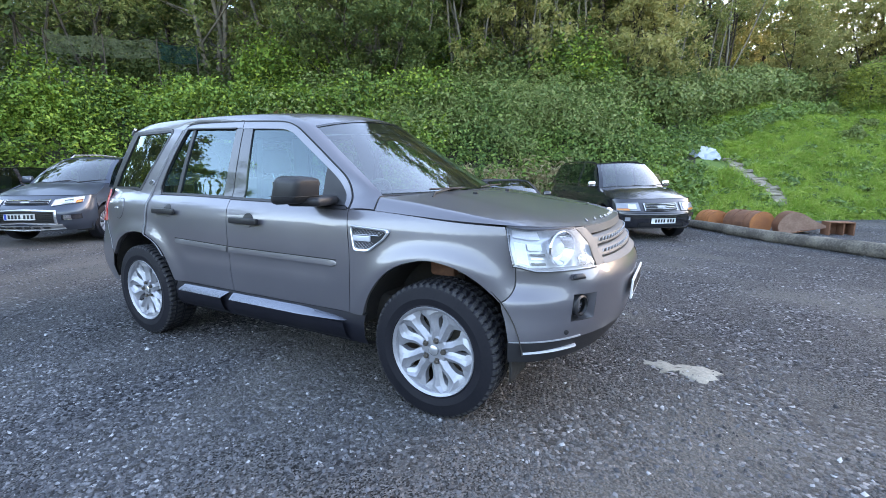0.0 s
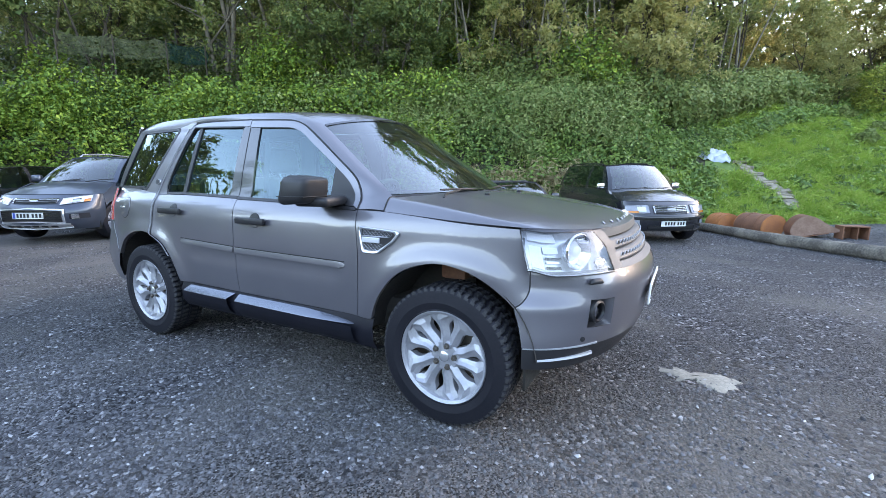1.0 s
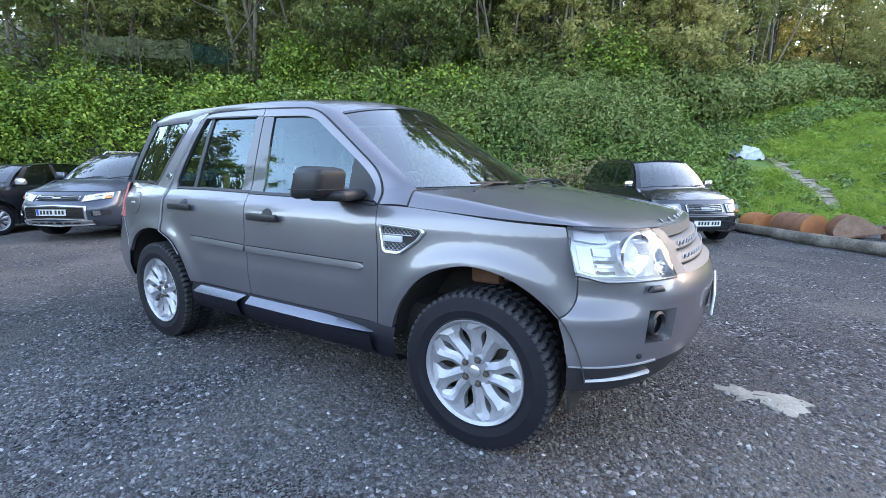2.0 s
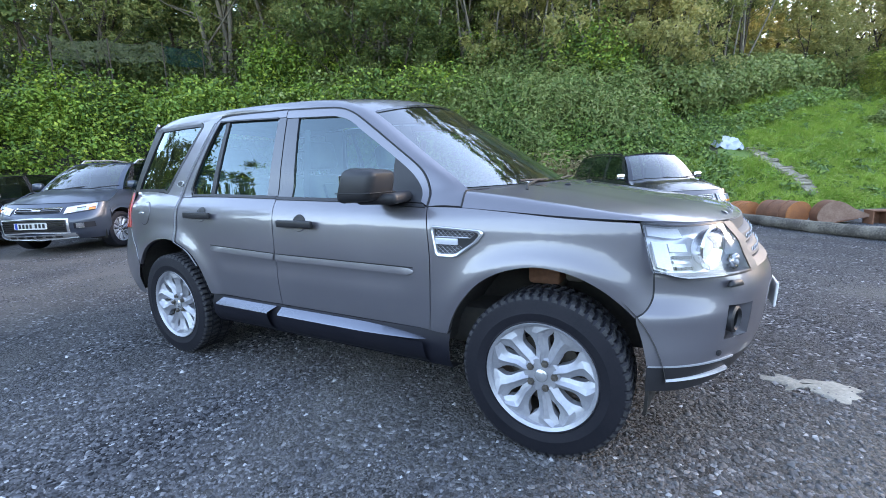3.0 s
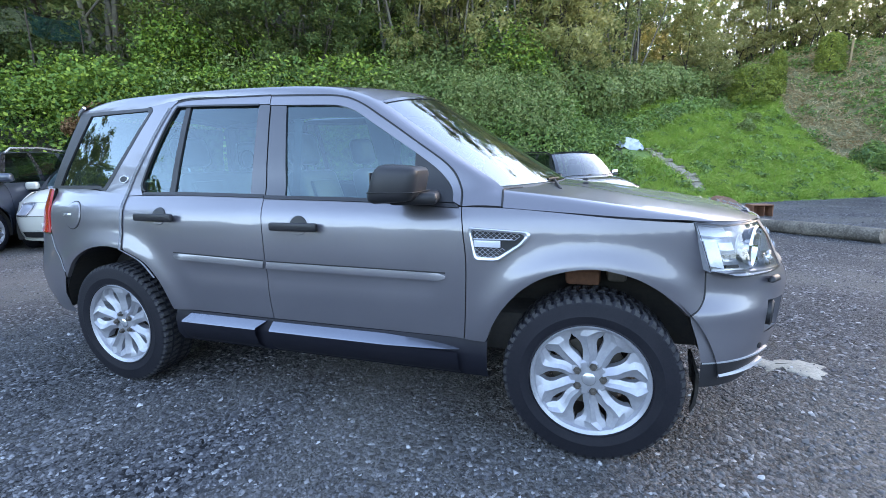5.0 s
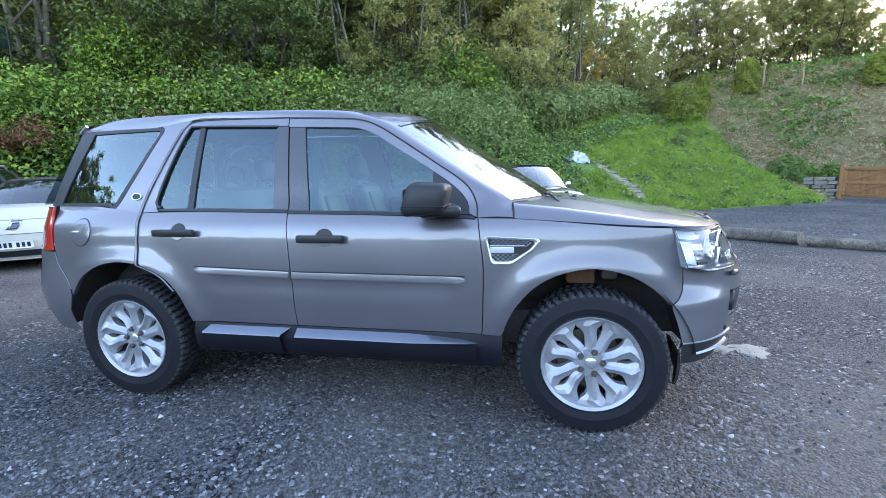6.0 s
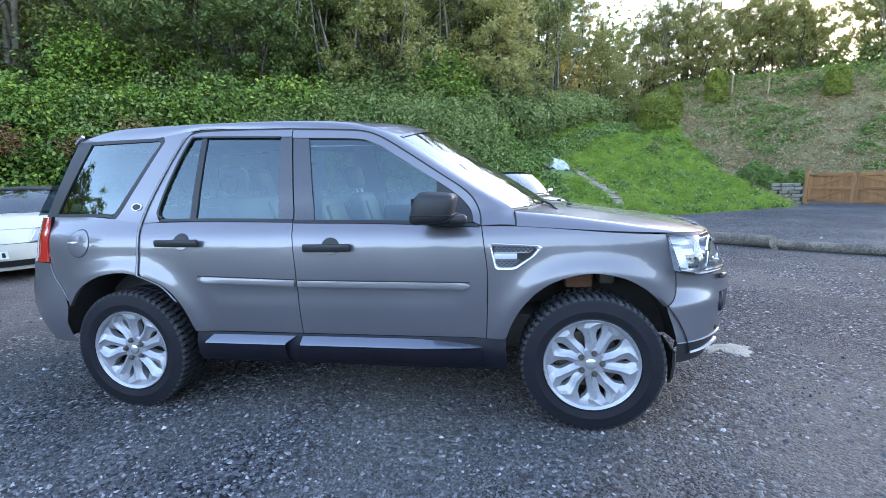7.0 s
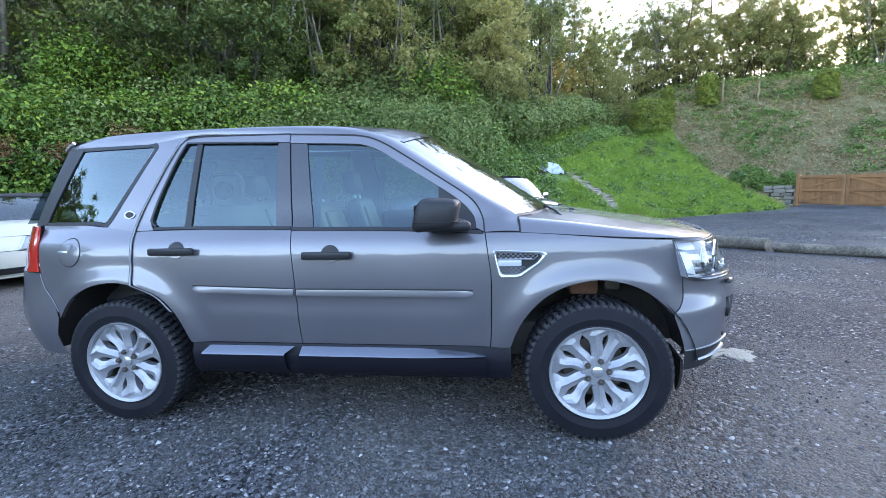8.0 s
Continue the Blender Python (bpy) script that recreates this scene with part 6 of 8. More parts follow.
                rows_.append([d_ * r_ + n_ * (w_ * o) + np.array([0, dish + dy, 0]) for o, dy in ((-0.5, 0.04), (-0.5, 0.01), (0.1, -0.008), (0.5, 0.01), (0.5, 0.04))])
            sp.append(sheet(np.array(rows_), 0, False))
    hub = lathe([(0.0, face + 0.002), (0.10 * rim, face + 0.002), (0.14 * rim, face + 0.003), (0.30 * rim, face + 0.004), (0.34 * rim, face + 0.014), (0.30 * rim, face + 0.06)], 30)
    rim_ob = part(alloy_name, join(lip, hub, *sp), rim_mat, wheel, smooth=14)
    part("hub_cap", lathe([(0.0, face - 0.010), (0.09 * rim, face - 0.009), (0.118 * rim, face - 0.004), (0.12 * rim, face)], 20), "silver_trim", rim_ob)
    for k in range(5):
        a_ = math.radians(72 * k + 2)
        part("wheel_nut", moved(lathe([(0.0, -0.016), (0.009, -0.016), (0.0135, -0.010), (0.014, 0.001), (0.017, 0.001)], 6), pose(0.235 * rim * math.cos(a_), face - 0.001, 0.235 * rim * math.sin(a_))), "steel_dark", rim_ob)
    part("brake_disc", lathe([(0.05, 0.0), (0.155, 0.0), (0.155, 0.02), (0.05, 0.02)], 30), "steel_dark", wheel)
    return wheel


def fit_wheels(parent, maker, axles, track, R):
    """One wheel at each corner; all share the first one's meshes."""
    first = maker(parent)
    for n_, (x, s) in enumerate([(x, s) for x in axles for s in (-1, 1)]):
        m = pose(x, s * track / 2, R, 0, 21 * n_, 0) if s < 0 else pose(x, s * track / 2, R, 0, 23 * n_, 180)
        if n_ == 0:
            first.matrix_basis = m
        else:
            w = copy_thing(first, m)
            w.parent = parent


fit_wheels(estate, lambda p: road_wheel(p, 0.363), (1.33, -1.33), 1.612, 0.379)


def seat(parent, x, y, rear=False):
    cushion = part("seat_cushion", moved(bevel_box(0.50, 0.50 if not rear else 1.25, 0.16, 0.05, 3), pose(x, y, 0.66, 0, -6)), "seat_leather", parent)
    w = 0.48 if not rear else 1.25
    part("seat_back", moved(bevel_box(0.14, w, 0.60, 0.05, 3, 0.86), pose(x - 0.33, y, 0.97, 0, -16)), "seat_leather", parent)
    for yy_ in ((y,) if not rear else (y - 0.4, y + 0.4)):
        part("seat_panel", moved(bevel_box(0.06, 0.26, 0.50, 0.02, 2), pose(x - 0.272, yy_, 0.96, 0, -16)), "seat_pale", parent)
        part("headrest", moved(bevel_box(0.10, 0.25, 0.19, 0.045, 3), pose(x - 0.455, yy_, 1.385, 0, -12)), "seat_leather", parent)
        for dy in (-0.06, 0.06):
            part("headrest_post", tube([(x - 0.40, yy_ + dy, 1.22), (x - 0.445, yy_ + dy, 1.34)], 0.006, 6), "chrome", parent)


seat(estate, 0.12, -0.38)
seat(estate, 0.12, 0.38)
seat(estate, -0.72, 0.0, True)
part("cabin_floor", moved(bevel_box(2.9, 1.45, 0.04, 0.01, 1), pose(-0.45, 0, 0.56)), "cabin_plastic", estate)
part("load_floor", moved(bevel_box(0.85, 1.25, 0.30, 0.03, 1), pose(-1.52, 0, 0.80)), "cabin_plastic", estate)
part("load_cover", moved(bevel_box(0.70, 1.35, 0.02, 0.008, 1), pose(-1.55, 0, 1.12)), "cabin_plastic", estate)
lining = np.stack([roof[4:36, j] + np.array([0, 0, -0.035]) for j in range(25)], 1)
part("headlining", sheet(lining, 0, False), "headlining", estate)
dash = bevel_box(0.42, 1.42, 0.34, 0.09, 3, 0.82)
part("dashboard", moved(dash, pose(0.88, 0, 0.98)), "cabin_plastic", estate)
part("centre_console", moved(bevel_box(0.75, 0.22, 0.30, 0.04, 2), pose(0.42, 0, 0.70)), "cabin_plastic", estate)
ring = [(0.165 * math.cos(a), 0.185 * math.sin(a), 0) for a in np.linspace(0, 2 * math.pi, 33)]
st_m = pose(0.56, -0.37, 1.10, 0, -62, 0)
part("steering_wheel", join(moved(tube(ring, 0.015, 8, False), st_m), moved(bevel_box(0.12, 0.14, 0.03, 0.012, 2), st_m), moved(bevel_box(0.32, 0.03, 0.015, 0.005, 1), st_m)), "cabin_plastic", estate)
for s in (-1, 1):
    for x0, x1 in ((-0.20, 0.76), (-0.85, -0.30)):
        pn = np.stack([on_side(np.stack([np.linspace(x0, x1, 10), np.full(10, z)], 1), s, -0.075 - o) for z, o in ((0.56, 0.0), (0.85, 0.03), (1.05, 0.01), (1.13, 0.0))], 1)
        part("door_card", sheet(pn, 0, s > 0), "cabin_plastic", estate)
    bpl = on_side(coons(chain(4, [(-0.36, 1.10), (-0.16, 1.10)]), chain(4, [(-0.41, 1.65), (-0.24, 1.64)]), chain(8, [(-0.36, 1.10), (-0.41, 1.65)]), chain(8, [(-0.16, 1.10), (-0.24, 1.64)])), s, -0.035)
    part("pillar_trim", sheet(bpl, 0, s > 0), "headlining", estate)
    part("seat_belt", moved(bevel_box(0.05, 0.004, 0.75, 0.001, 1), pose(-0.20, s * 0.66, 1.15, 0, 8)), "cabin_plastic", estate)
    dp = on_side(coons(chain(4, [(-1.42, 1.12), (-1.20, 1.12)]), chain(4, [(-1.20, 1.65), (-1.00, 1.65)]), chain(8, [(-1.42, 1.12), (-1.20, 1.65)]), chain(8, [(-1.20, 1.12), (-1.00, 1.65)])), s, -0.03)
    part("pillar_trim", sheet(dp, 0, s > 0), "headlining", estate)
part("speaker", moved(lathe([(0.0, 0.012), (0.055, 0.006), (0.075, 0.014), (0.085, 0.0), (0.085, -0.03)], 24), pose(-1.62, 0.62, 1.36)), "trim_black", estate)
part("speaker_panel", moved(bevel_box(0.30, 0.04, 0.30, 0.05, 3), pose(-1.62, 0.66, 1.36)), "headlining", estate)

# ---- the other parked cars ----
material("paint_blue_grey", (0.042, 0.053, 0.078), (0.036, 0.047, 0.068), rough=0.34, metal=0.4, grain=700, patch=2, coat=0.7, coat_rough=0.06)
material("paint_black_blue", (0.010, 0.011, 0.016), (0.014, 0.015, 0.020), rough=0.25, metal=0.2, grain=700, patch=2, coat=1.0)
material("paint_cream", (0.46, 0.445, 0.39), (0.42, 0.41, 0.36), rough=0.3, grain=300, patch=2, coat=0.7)
material("soft_top", (0.02, 0.02, 0.022), (0.03, 0.03, 0.032), rough=0.9, grain=200, bump=0.3)
material("cloth_dark", (0.035, 0.035, 0.04), rough=0.9, grain=100, bump=0.2)


def side_car(spec, name, label, at):
    """A parked car, its nose at the origin looking along +x, built from rounded nose and tail, sides with cut arches, and a glazed cabin."""
    g = dict(spec)
    L, hw, sill = g["L"], g["W"] / 2, g["sill"]
    na, ta, R = g["na"], g["ta"], g["R"]
    hood_z, cowl_z, tail_z = g["hood_z"], g["cowl_z"], g["tail_z"]
    fx, rx = -g["fo"], -g["fo"] - g["wb"]
    ob = thing(name, label, "car", at=at)
    paint = g["paint"]

    def wide(z):
        t = np.clip((z - sill) / (cowl_z - sill), 0, 1.2)
        return hw * np.interp(t, [0, 0.15, 0.45, 0.75, 0.9, 1.0, 1.2], [0.93, 0.975, 1.0, 0.985, 0.955, 0.90, 0.88])

    def nose_pt(phi, z, out=0.0):
        phi, z = np.asarray(phi, float), np.asarray(z, float)
        depth = np.interp(z, [sill, 0.35, 0.5, 0.62, hood_z - 0.10, hood_z], [na - 0.12, na - 0.02, na, na - 0.01, na - g["rake"] * 0.6, na - g["rake"]])
        c, s_ = np.cos(phi), np.sin(phi)
        p = 2 / g["np"]
        return np.stack([-na + (depth + out) * np.abs(c) ** p, (wide(z) + out) * np.abs(s_) ** p * np.sign(s_), z + 0 * phi], -1)

    def tail_pt(phi, z):
        phi, z = np.asarray(phi, float), np.asarray(z, float)
        c, s_ = np.cos(phi), np.sin(phi)
        return np.stack([-L + ta - (ta - 0.10 * np.clip((z - 0.7) / 0.4, 0, 1)) * np.abs(c) ** 0.6, wide(z) * np.abs(s_) ** 0.6 * np.sign(s_), z + 0 * phi], -1)

    # nose and tail
    ph = np.linspace(-math.pi / 2, math.pi / 2, 37)
    zs = np.linspace(sill, hood_z, 14)
    part("front_bumper", sheet(np.stack([nose_pt(ph, np.full(37, z)) for z in zs], 1), 0, False), paint, ob)
    zs = np.linspace(sill + 0.05, tail_z, 10)
    part("rear_bumper", sheet(np.stack([tail_pt(ph, np.full(37, z)) for z in zs], 1), 0, True), paint, ob)
    # sides
    xs = np.linspace(-L + ta, -na, 110)
    top = np.interp(xs, [-L + ta, g["screen_x"], -na], [tail_z, cowl_z, hood_z])
    zb = np.full(110, sill)
    for ax in (fx, rx):
        q = np.abs(xs - ax) < R + 0.06
        zb[q] = np.maximum(sill, R + np.sqrt(np.clip((R + 0.065) ** 2 - (xs[q] - ax) ** 2, 0, None)))
    for s in (-1, 1):
        P = []
        for k in np.linspace(0, 1, 12):
            z = zb + (top - zb) * k
            fl = sum(0.018 * np.exp(-((np.hypot(xs - ax, z - R) - R - 0.07) / 0.05) ** 2) for ax in (fx, rx))
            P.append(np.stack([xs, s * (wide(z) + fl), z], 1))
        P = np.stack(P, 1)
        for nm, i0, i1 in g["panels"]:
            a = int(np.argmin(np.abs(xs - i0)))
            b = int(np.argmin(np.abs(xs - i1)))
            Q = P[a:b + 1].copy()
            Q[0, :, 0] += 0.004
            Q[-1, :, 0] -= 0.004
            part(nm, sheet(Q, 0.015, s < 0), paint, ob)
        for ax in (fx, rx):
            arc = np.linspace(-0.3, math.pi + 0.3, 20)
            liner = np.stack([np.stack([ax + (R + 0.06) * np.cos(arc) * k, np.full(20, s * y), R + (R + 0.06) * np.sin(arc) * k], 1) for y, k in ((hw - 0.03, 1), (hw - 0.35, 1), (hw - 0.36, 0.02))], 1)
            part("wheel_housing", sheet(liner, 0, s < 0), "liner", ob)
        if g.get("cladding"):
            clad = np.stack([np.stack([np.linspace(rx + R + 0.08, fx - R - 0.08, 12), np.full(12, s * (wide(z) + 0.006)), np.full(12, z)], 1) for z in (sill - 0.02, sill + 0.06, sill + 0.13)], 1)
            part("sill", sheet(clad, 0.01, s < 0), g["cladding"], ob)
    # bonnet
    q = np.linspace(-1, 1, 37)
    front = nose_pt(q * math.pi / 2, np.full(37, hood_z))
    sx = g["screen_x"]
    base_y = wide(cowl_z) * 0.97
    back = np.stack([sx - 0.16 * q * q, base_y * q, cowl_z + 0.03 * (1 - q * q)], 1)
    hood = []
    for k in np.linspace(0, 1, 14):
        row = back + (front - back) * k
        row[:, 2] += g["bulge"] * math.sin(math.pi * min(1, k * 0.9 + 0.1)) * (1 - np.abs(q) ** 3) + (0.012 * np.exp(-((np.abs(q) - 0.55) / 0.09) ** 2)) * (1 - k)
        hood.append(row)
    part("bonnet", sheet(np.stack(hood, 0), 0.01, False), paint, ob)
    # cabin
    tx, rz, ry = g["screen_top"], g["roof_z"], g["roof_w"]
    ttop = np.stack([tx + 0.07 * (1 - q * q), ry * q, rz - 0.02 + 0.035 * (1 - q * q)], 1)
    screen_p = np.stack([back + (ttop - back) * k + np.array([0.03, 0, 0.03]) * math.sin(math.pi * k) for k in np.linspace(0, 1, 8)], 1)
    part("windscreen", sheet(screen_p[2:-2, 0:], 0, True), "screen_glass", ob)
    for sl in (slice(0, 3), slice(-3, None)):
        part("screen_pillar", sheet(screen_p[sl] + np.array([0, 0, 0.003]), 0.02, True), g["roof_mat"], ob)
    rr = g["roof_rear"]
    rxs = np.linspace(tx, rr, 12)
    roof_p = np.stack([np.stack([rxs + 0.07 * (1 - v * v) * np.linspace(1, -0.4, 12), np.full(12, ry * v), rz - 0.02 + 0.035 * (1 - v * v) + g["arch"] * np.sin(np.linspace(0, math.pi, 12))], 1) for v in np.linspace(-1, 1, 17)], 1)
    part("roof", sheet(roof_p, 0.02, True), g["roof_mat"], ob)
    rb = g["rear_base"]
    rbase = np.stack([rb - 0.05 * (1 - q * q), base_y * 0.97 * q, np.full(37, tail_z)], 1)
    rtop = np.stack([np.full(37, rr) - 0.028 * (1 - q * q), ry * q, rz - 0.02 + 0.035 * (1 - q * q)], 1)
    part("rear_window", sheet(np.stack([rbase + (rtop - rbase) * k for k in np.linspace(0, 1, 6)], 1), 0, False), "dark_glass", ob)
    deck = np.stack([rbase, tail_pt(q * math.pi / 2, np.full(37, tail_z))], 1)
    part("rear_deck", sheet(deck, 0, False), paint, ob)
    for s in (-1, 1):
        for nm, mt, b0, b1, t0, t1 in g["sides"]:
            n_ = 8
            P = []
            for k in np.linspace(0, 1, 7):
                xb, xt = np.linspace(b0, b1, n_), np.linspace(t0, t1, n_)
                zb_ = np.interp(xb, [rb, sx - 0.16], [tail_z, cowl_z])
                zt_ = rz - 0.02 + g["arch"] * np.sin(np.clip((xt - tx) / (rr - tx), 0, 1) * math.pi)
                P.append(np.stack([xb + (xt - xb) * k, np.full(n_, s * (base_y + (ry - base_y) * k + 0.025 * math.sin(math.pi * k))), zb_ + (zt_ - zb_) * k], 1))
            part(nm, sheet(np.stack(P, 1), 0.012 if "glass" not in mt else 0, s < 0), mt, ob)
        # mirror
        mp = (sx - 0.30, s * (base_y + 0.13), cowl_z + 0.10)
        mir = part("door_mirror", moved(bevel_box(0.13, 0.20, 0.14, 0.04, 3, 0.9), pose(*mp)), g["mirror"], ob)
        part("mirror_arm", moved(bevel_box(0.06, 0.12, 0.03, 0.01, 2), pose(sx - 0.30, s * (base_y + 0.03), cowl_z + 0.05)), "trim_black", mir)
        for hx_ in g["handles"]:
            part("door_handle", moved(bevel_box(0.2, 0.03, 0.03, 0.01, 2), pose(hx_, s * (float(wide(cowl_z - 0.12)) + 0.012), cowl_z - 0.12)), g["handle_mat"], ob)
        if g.get("rails"):
            part("roof_rail", tube([(tx - 0.15, s * ry * 0.93, rz + 0.0), (tx - 0.28, s * ry * 0.95, rz + g["rail_h"] * 0.68), ((tx + rr) / 2, s * ry * 0.97, rz + g["rail_h"]), (rr + 0.25, s * ry * 0.95, rz + g["rail_h"] * 0.68), (rr + 0.12, s * ry * 0.93, rz + 0.0)], 0.020, 8), g["rails"], ob)
    # what is inside
    part("cabin_tub", moved(bevel_box(abs(rb - sx) * 0.95, g["W"] * 0.8, 0.3, 0.05, 2), pose((rb + sx) / 2, 0, cowl_z - 0.24)), "cloth_dark", ob)
    for s in (-1, 1):
        part("seat_back", moved(bevel_box(0.14, 0.46, 0.62, 0.05, 3, 0.85), pose(sx - 1.15, s * 0.36, cowl_z + 0.0, 0, -14)), "cloth_dark", ob)
        part("headrest", moved(bevel_box(0.09, 0.24, 0.17, 0.04, 3), pose(sx - 1.25, s * 0.36, cowl_z + 0.36, 0, -10)), "cloth_dark", ob)
    part("dashboard", moved(bevel_box(0.35, g["W"] * 0.74, 0.16, 0.06, 2), pose(sx - 0.30, 0, cowl_z - 0.05)), "cloth_dark", ob)
    part("underbody", moved(bevel_box(L * 0.82, g["W"] * 0.7, 0.22, 0.04, 2), pose(-L / 2, 0, sill + 0.11)), "liner", ob)
    for y in (-0.25, 0.3):
        part("wiper", tube([(sx + 0.03, y, cowl_z + 0.035), (sx - 0.02, y + 0.25, cowl_z + 0.07), (sx - 0.10, y + 0.50, cowl_z + 0.085)], 0.010, 5), "trim_black", ob)

    def patch(nm, mt, y0, y1, z0, z1, out=0.006, parent=None, n_=14, m_=5, slope=0.0, depth=0.012):
        """A panel laid on the nose between two breadths and heights."""
        def phi(y, z):
            return np.sign(y) * np.arcsin(np.clip(np.abs(y) / wide(z), 0, 1) ** (g["np"] / 2))
        ys = np.linspace(y0, y1, n_)
        rows_ = []
        for k in np.linspace(0, 1, m_):
            z = z0 + (z1 - z0) * k + slope * (np.abs(ys) - min(abs(y0), abs(y1)))
            rows_.append(nose_pt(phi(ys, z), z, out))
        return part(nm, sheet(np.stack(rows_, 1), depth, False), mt, parent or ob)

    g["front"](ob, patch, nose_pt)
    # wheels
    def maker(p):
        return road_wheel(p, R, g["rim"], 0.215, False, 10)
    fit_wheels(ob, maker, (fx, rx), g["W"] - 0.25, R)
    return ob


def plate(ob, patch, z, w=0.52, euro=True, out=0.02):
    p = patch("number_plate", "plate_white", -w / 2, w / 2, z - 0.055, z + 0.055, out, n_=8, m_=2)
    if euro:
        patch("plate_band", "plate_blue", -w / 2 + 0.004, -w / 2 + 0.045, z - 0.05, z + 0.05, out + 0.003, p, 2, 2, depth=0.001)
    for i in range(7):
        y = -w / 2 + 0.075 + i * 0.059 + (0.025 if i > 3 else 0)
        patch("plate_bar", "ink_black", y, y + 0.036, z - 0.035, z + 0.035, out + 0.004, p, 2, 2, depth=0.001)


def twin(patch, nm, mt, y0, y1, *a, **k):
    return patch(nm, mt, y0, y1, *a, **k), patch(nm, mt, -y1, -y0, *a, **k)


def front_blue(ob, patch, pt):
    fr = patch("upper_grille", "chrome", -0.40, 0.40, 0.735, 0.815, 0.010, slope=0.02)
    patch("grille_mesh", "trim_black", -0.37, 0.37, 0.748, 0.795, 0.016, fr, slope=0.02)
    patch("grille_slat", "silver_trim", -0.37, 0.37, 0.767, 0.774, 0.020, fr, slope=0.02)
    patch("badge", "chrome", -0.075, 0.075, 0.755, 0.805, 0.026, fr, 8, 5)
    low = patch("lower_grille", "silver_trim", -0.56, 0.56, 0.375, 0.635, 0.012, slope=-0.05)
    patch("grille_mesh", "trim_black", -0.52, 0.52, 0.405, 0.612, 0.018, low, slope=-0.05)
    for z in (0.44, 0.475, 0.51, 0.545, 0.58):
        patch("grille_slat", "gloss_black", -0.50, 0.50, z, z + 0.012, 0.026, low, slope=-0.05)
    sk = patch("skid_plate", "silver_trim", -0.62, 0.62, 0.295, 0.385, 0.022, slope=0.05)
    for i in range(6):
        y = -0.38 + 0.152 * i
        patch("skid_slot", "paint_gap", y - 0.045, y + 0.045, 0.315, 0.34, 0.026, sk, 4, 2)
    plate(ob, patch, 0.525, out=0.034)
    twin(patch, "headlamp", "lamp_clear", 0.46, 0.84, 0.705, 0.815, 0.008, slope=0.16)
    twin(patch, "headlamp_core", "chrome", 0.60, 0.72, 0.745, 0.80, 0.014, slope=0.16)
    twin(patch, "indicator", "lamp_amber", 0.76, 0.83, 0.755, 0.80, 0.014, slope=0.16)
    twin(patch, "fog_recess", "gloss_black", 0.62, 0.84, 0.455, 0.545, 0.006, slope=0.05)
    twin(patch, "fog_lamp", "chrome", 0.645, 0.735, 0.46, 0.545, 0.014)


def front_black(ob, patch, pt):
    fr = patch("grille", "chrome", -0.37, 0.37, 0.690, 0.845, 0.020, slope=0.03)
    patch("grille_mesh", "trim_black", -0.335, 0.335, 0.706, 0.830, 0.026, fr, slope=0.03)
    for z in (0.732, 0.765, 0.798):
        patch("grille_slat", "chrome", -0.335, 0.335, z, z + 0.014, 0.031, fr, slope=0.03)
    patch("badge", "silver_trim", -0.09, 0.09, 0.745, 0.790, 0.036, fr, 8, 4)
    patch("bumper_step", "paint_black_blue", -0.80, 0.80, 0.575, 0.635, 0.03)
    low = patch("lower_grille", "trim_black", -0.50, 0.50, 0.34, 0.44, 0.012)
    plate(ob, patch, 0.480, euro=False, out=0.036)
    twin(patch, "headlamp", "lamp_dull", 0.46, 0.87, 0.69, 0.86, 0.008, slope=-0.05)
    twin(patch, "headlamp_core", "chrome", 0.52, 0.68, 0.72, 0.83, 0.014, slope=-0.03)
    twin(patch, "indicator", "lamp_amber", 0.66, 0.86, 0.69, 0.73, 0.015, slope=0.0)
    twin(patch, "fog_lamp", "lamp_dull", 0.66, 0.75, 0.47, 0.55, 0.012)


def front_cream(ob, patch, pt):
    patch("badge", "chrome", -0.065, 0.065, 0.66, 0.785, 0.010, None, 8, 6)
    patch("badge_core", "step_metal", -0.04, 0.04, 0.69, 0.755, 0.016, None, 8, 4)
    patch("bumper_seam", "paint_gap", -0.60, 0.60, 0.605, 0.612, 0.003, depth=0.002)
    low = patch("lower_grille", "trim_black", -0.62, 0.62, 0.27, 0.36, 0.006)
    patch("lip", "paint_cream", -0.66, 0.66, 0.22, 0.255, 0.014)
    plate(ob, patch, 0.45, euro=False, out=0.02)
    twin(patch, "headlamp", "chrome", 0.48, 0.70, 0.60, 0.80, 0.010)
    twin(patch, "headlamp_lens", "lamp_dull", 0.50, 0.68, 0.62, 0.78, 0.018)


def front_plain(ob, patch, pt):
    patch("grille", "trim_black", -0.38, 0.38, 0.50, 0.62, 0.01)
    patch("lower_grille", "trim_black", -0.5, 0.5, 0.26, 0.36, 0.01)
    twin(patch, "headlamp", "lamp_dull", 0.46, 0.78, 0.56, 0.68, 0.008, slope=0.08)


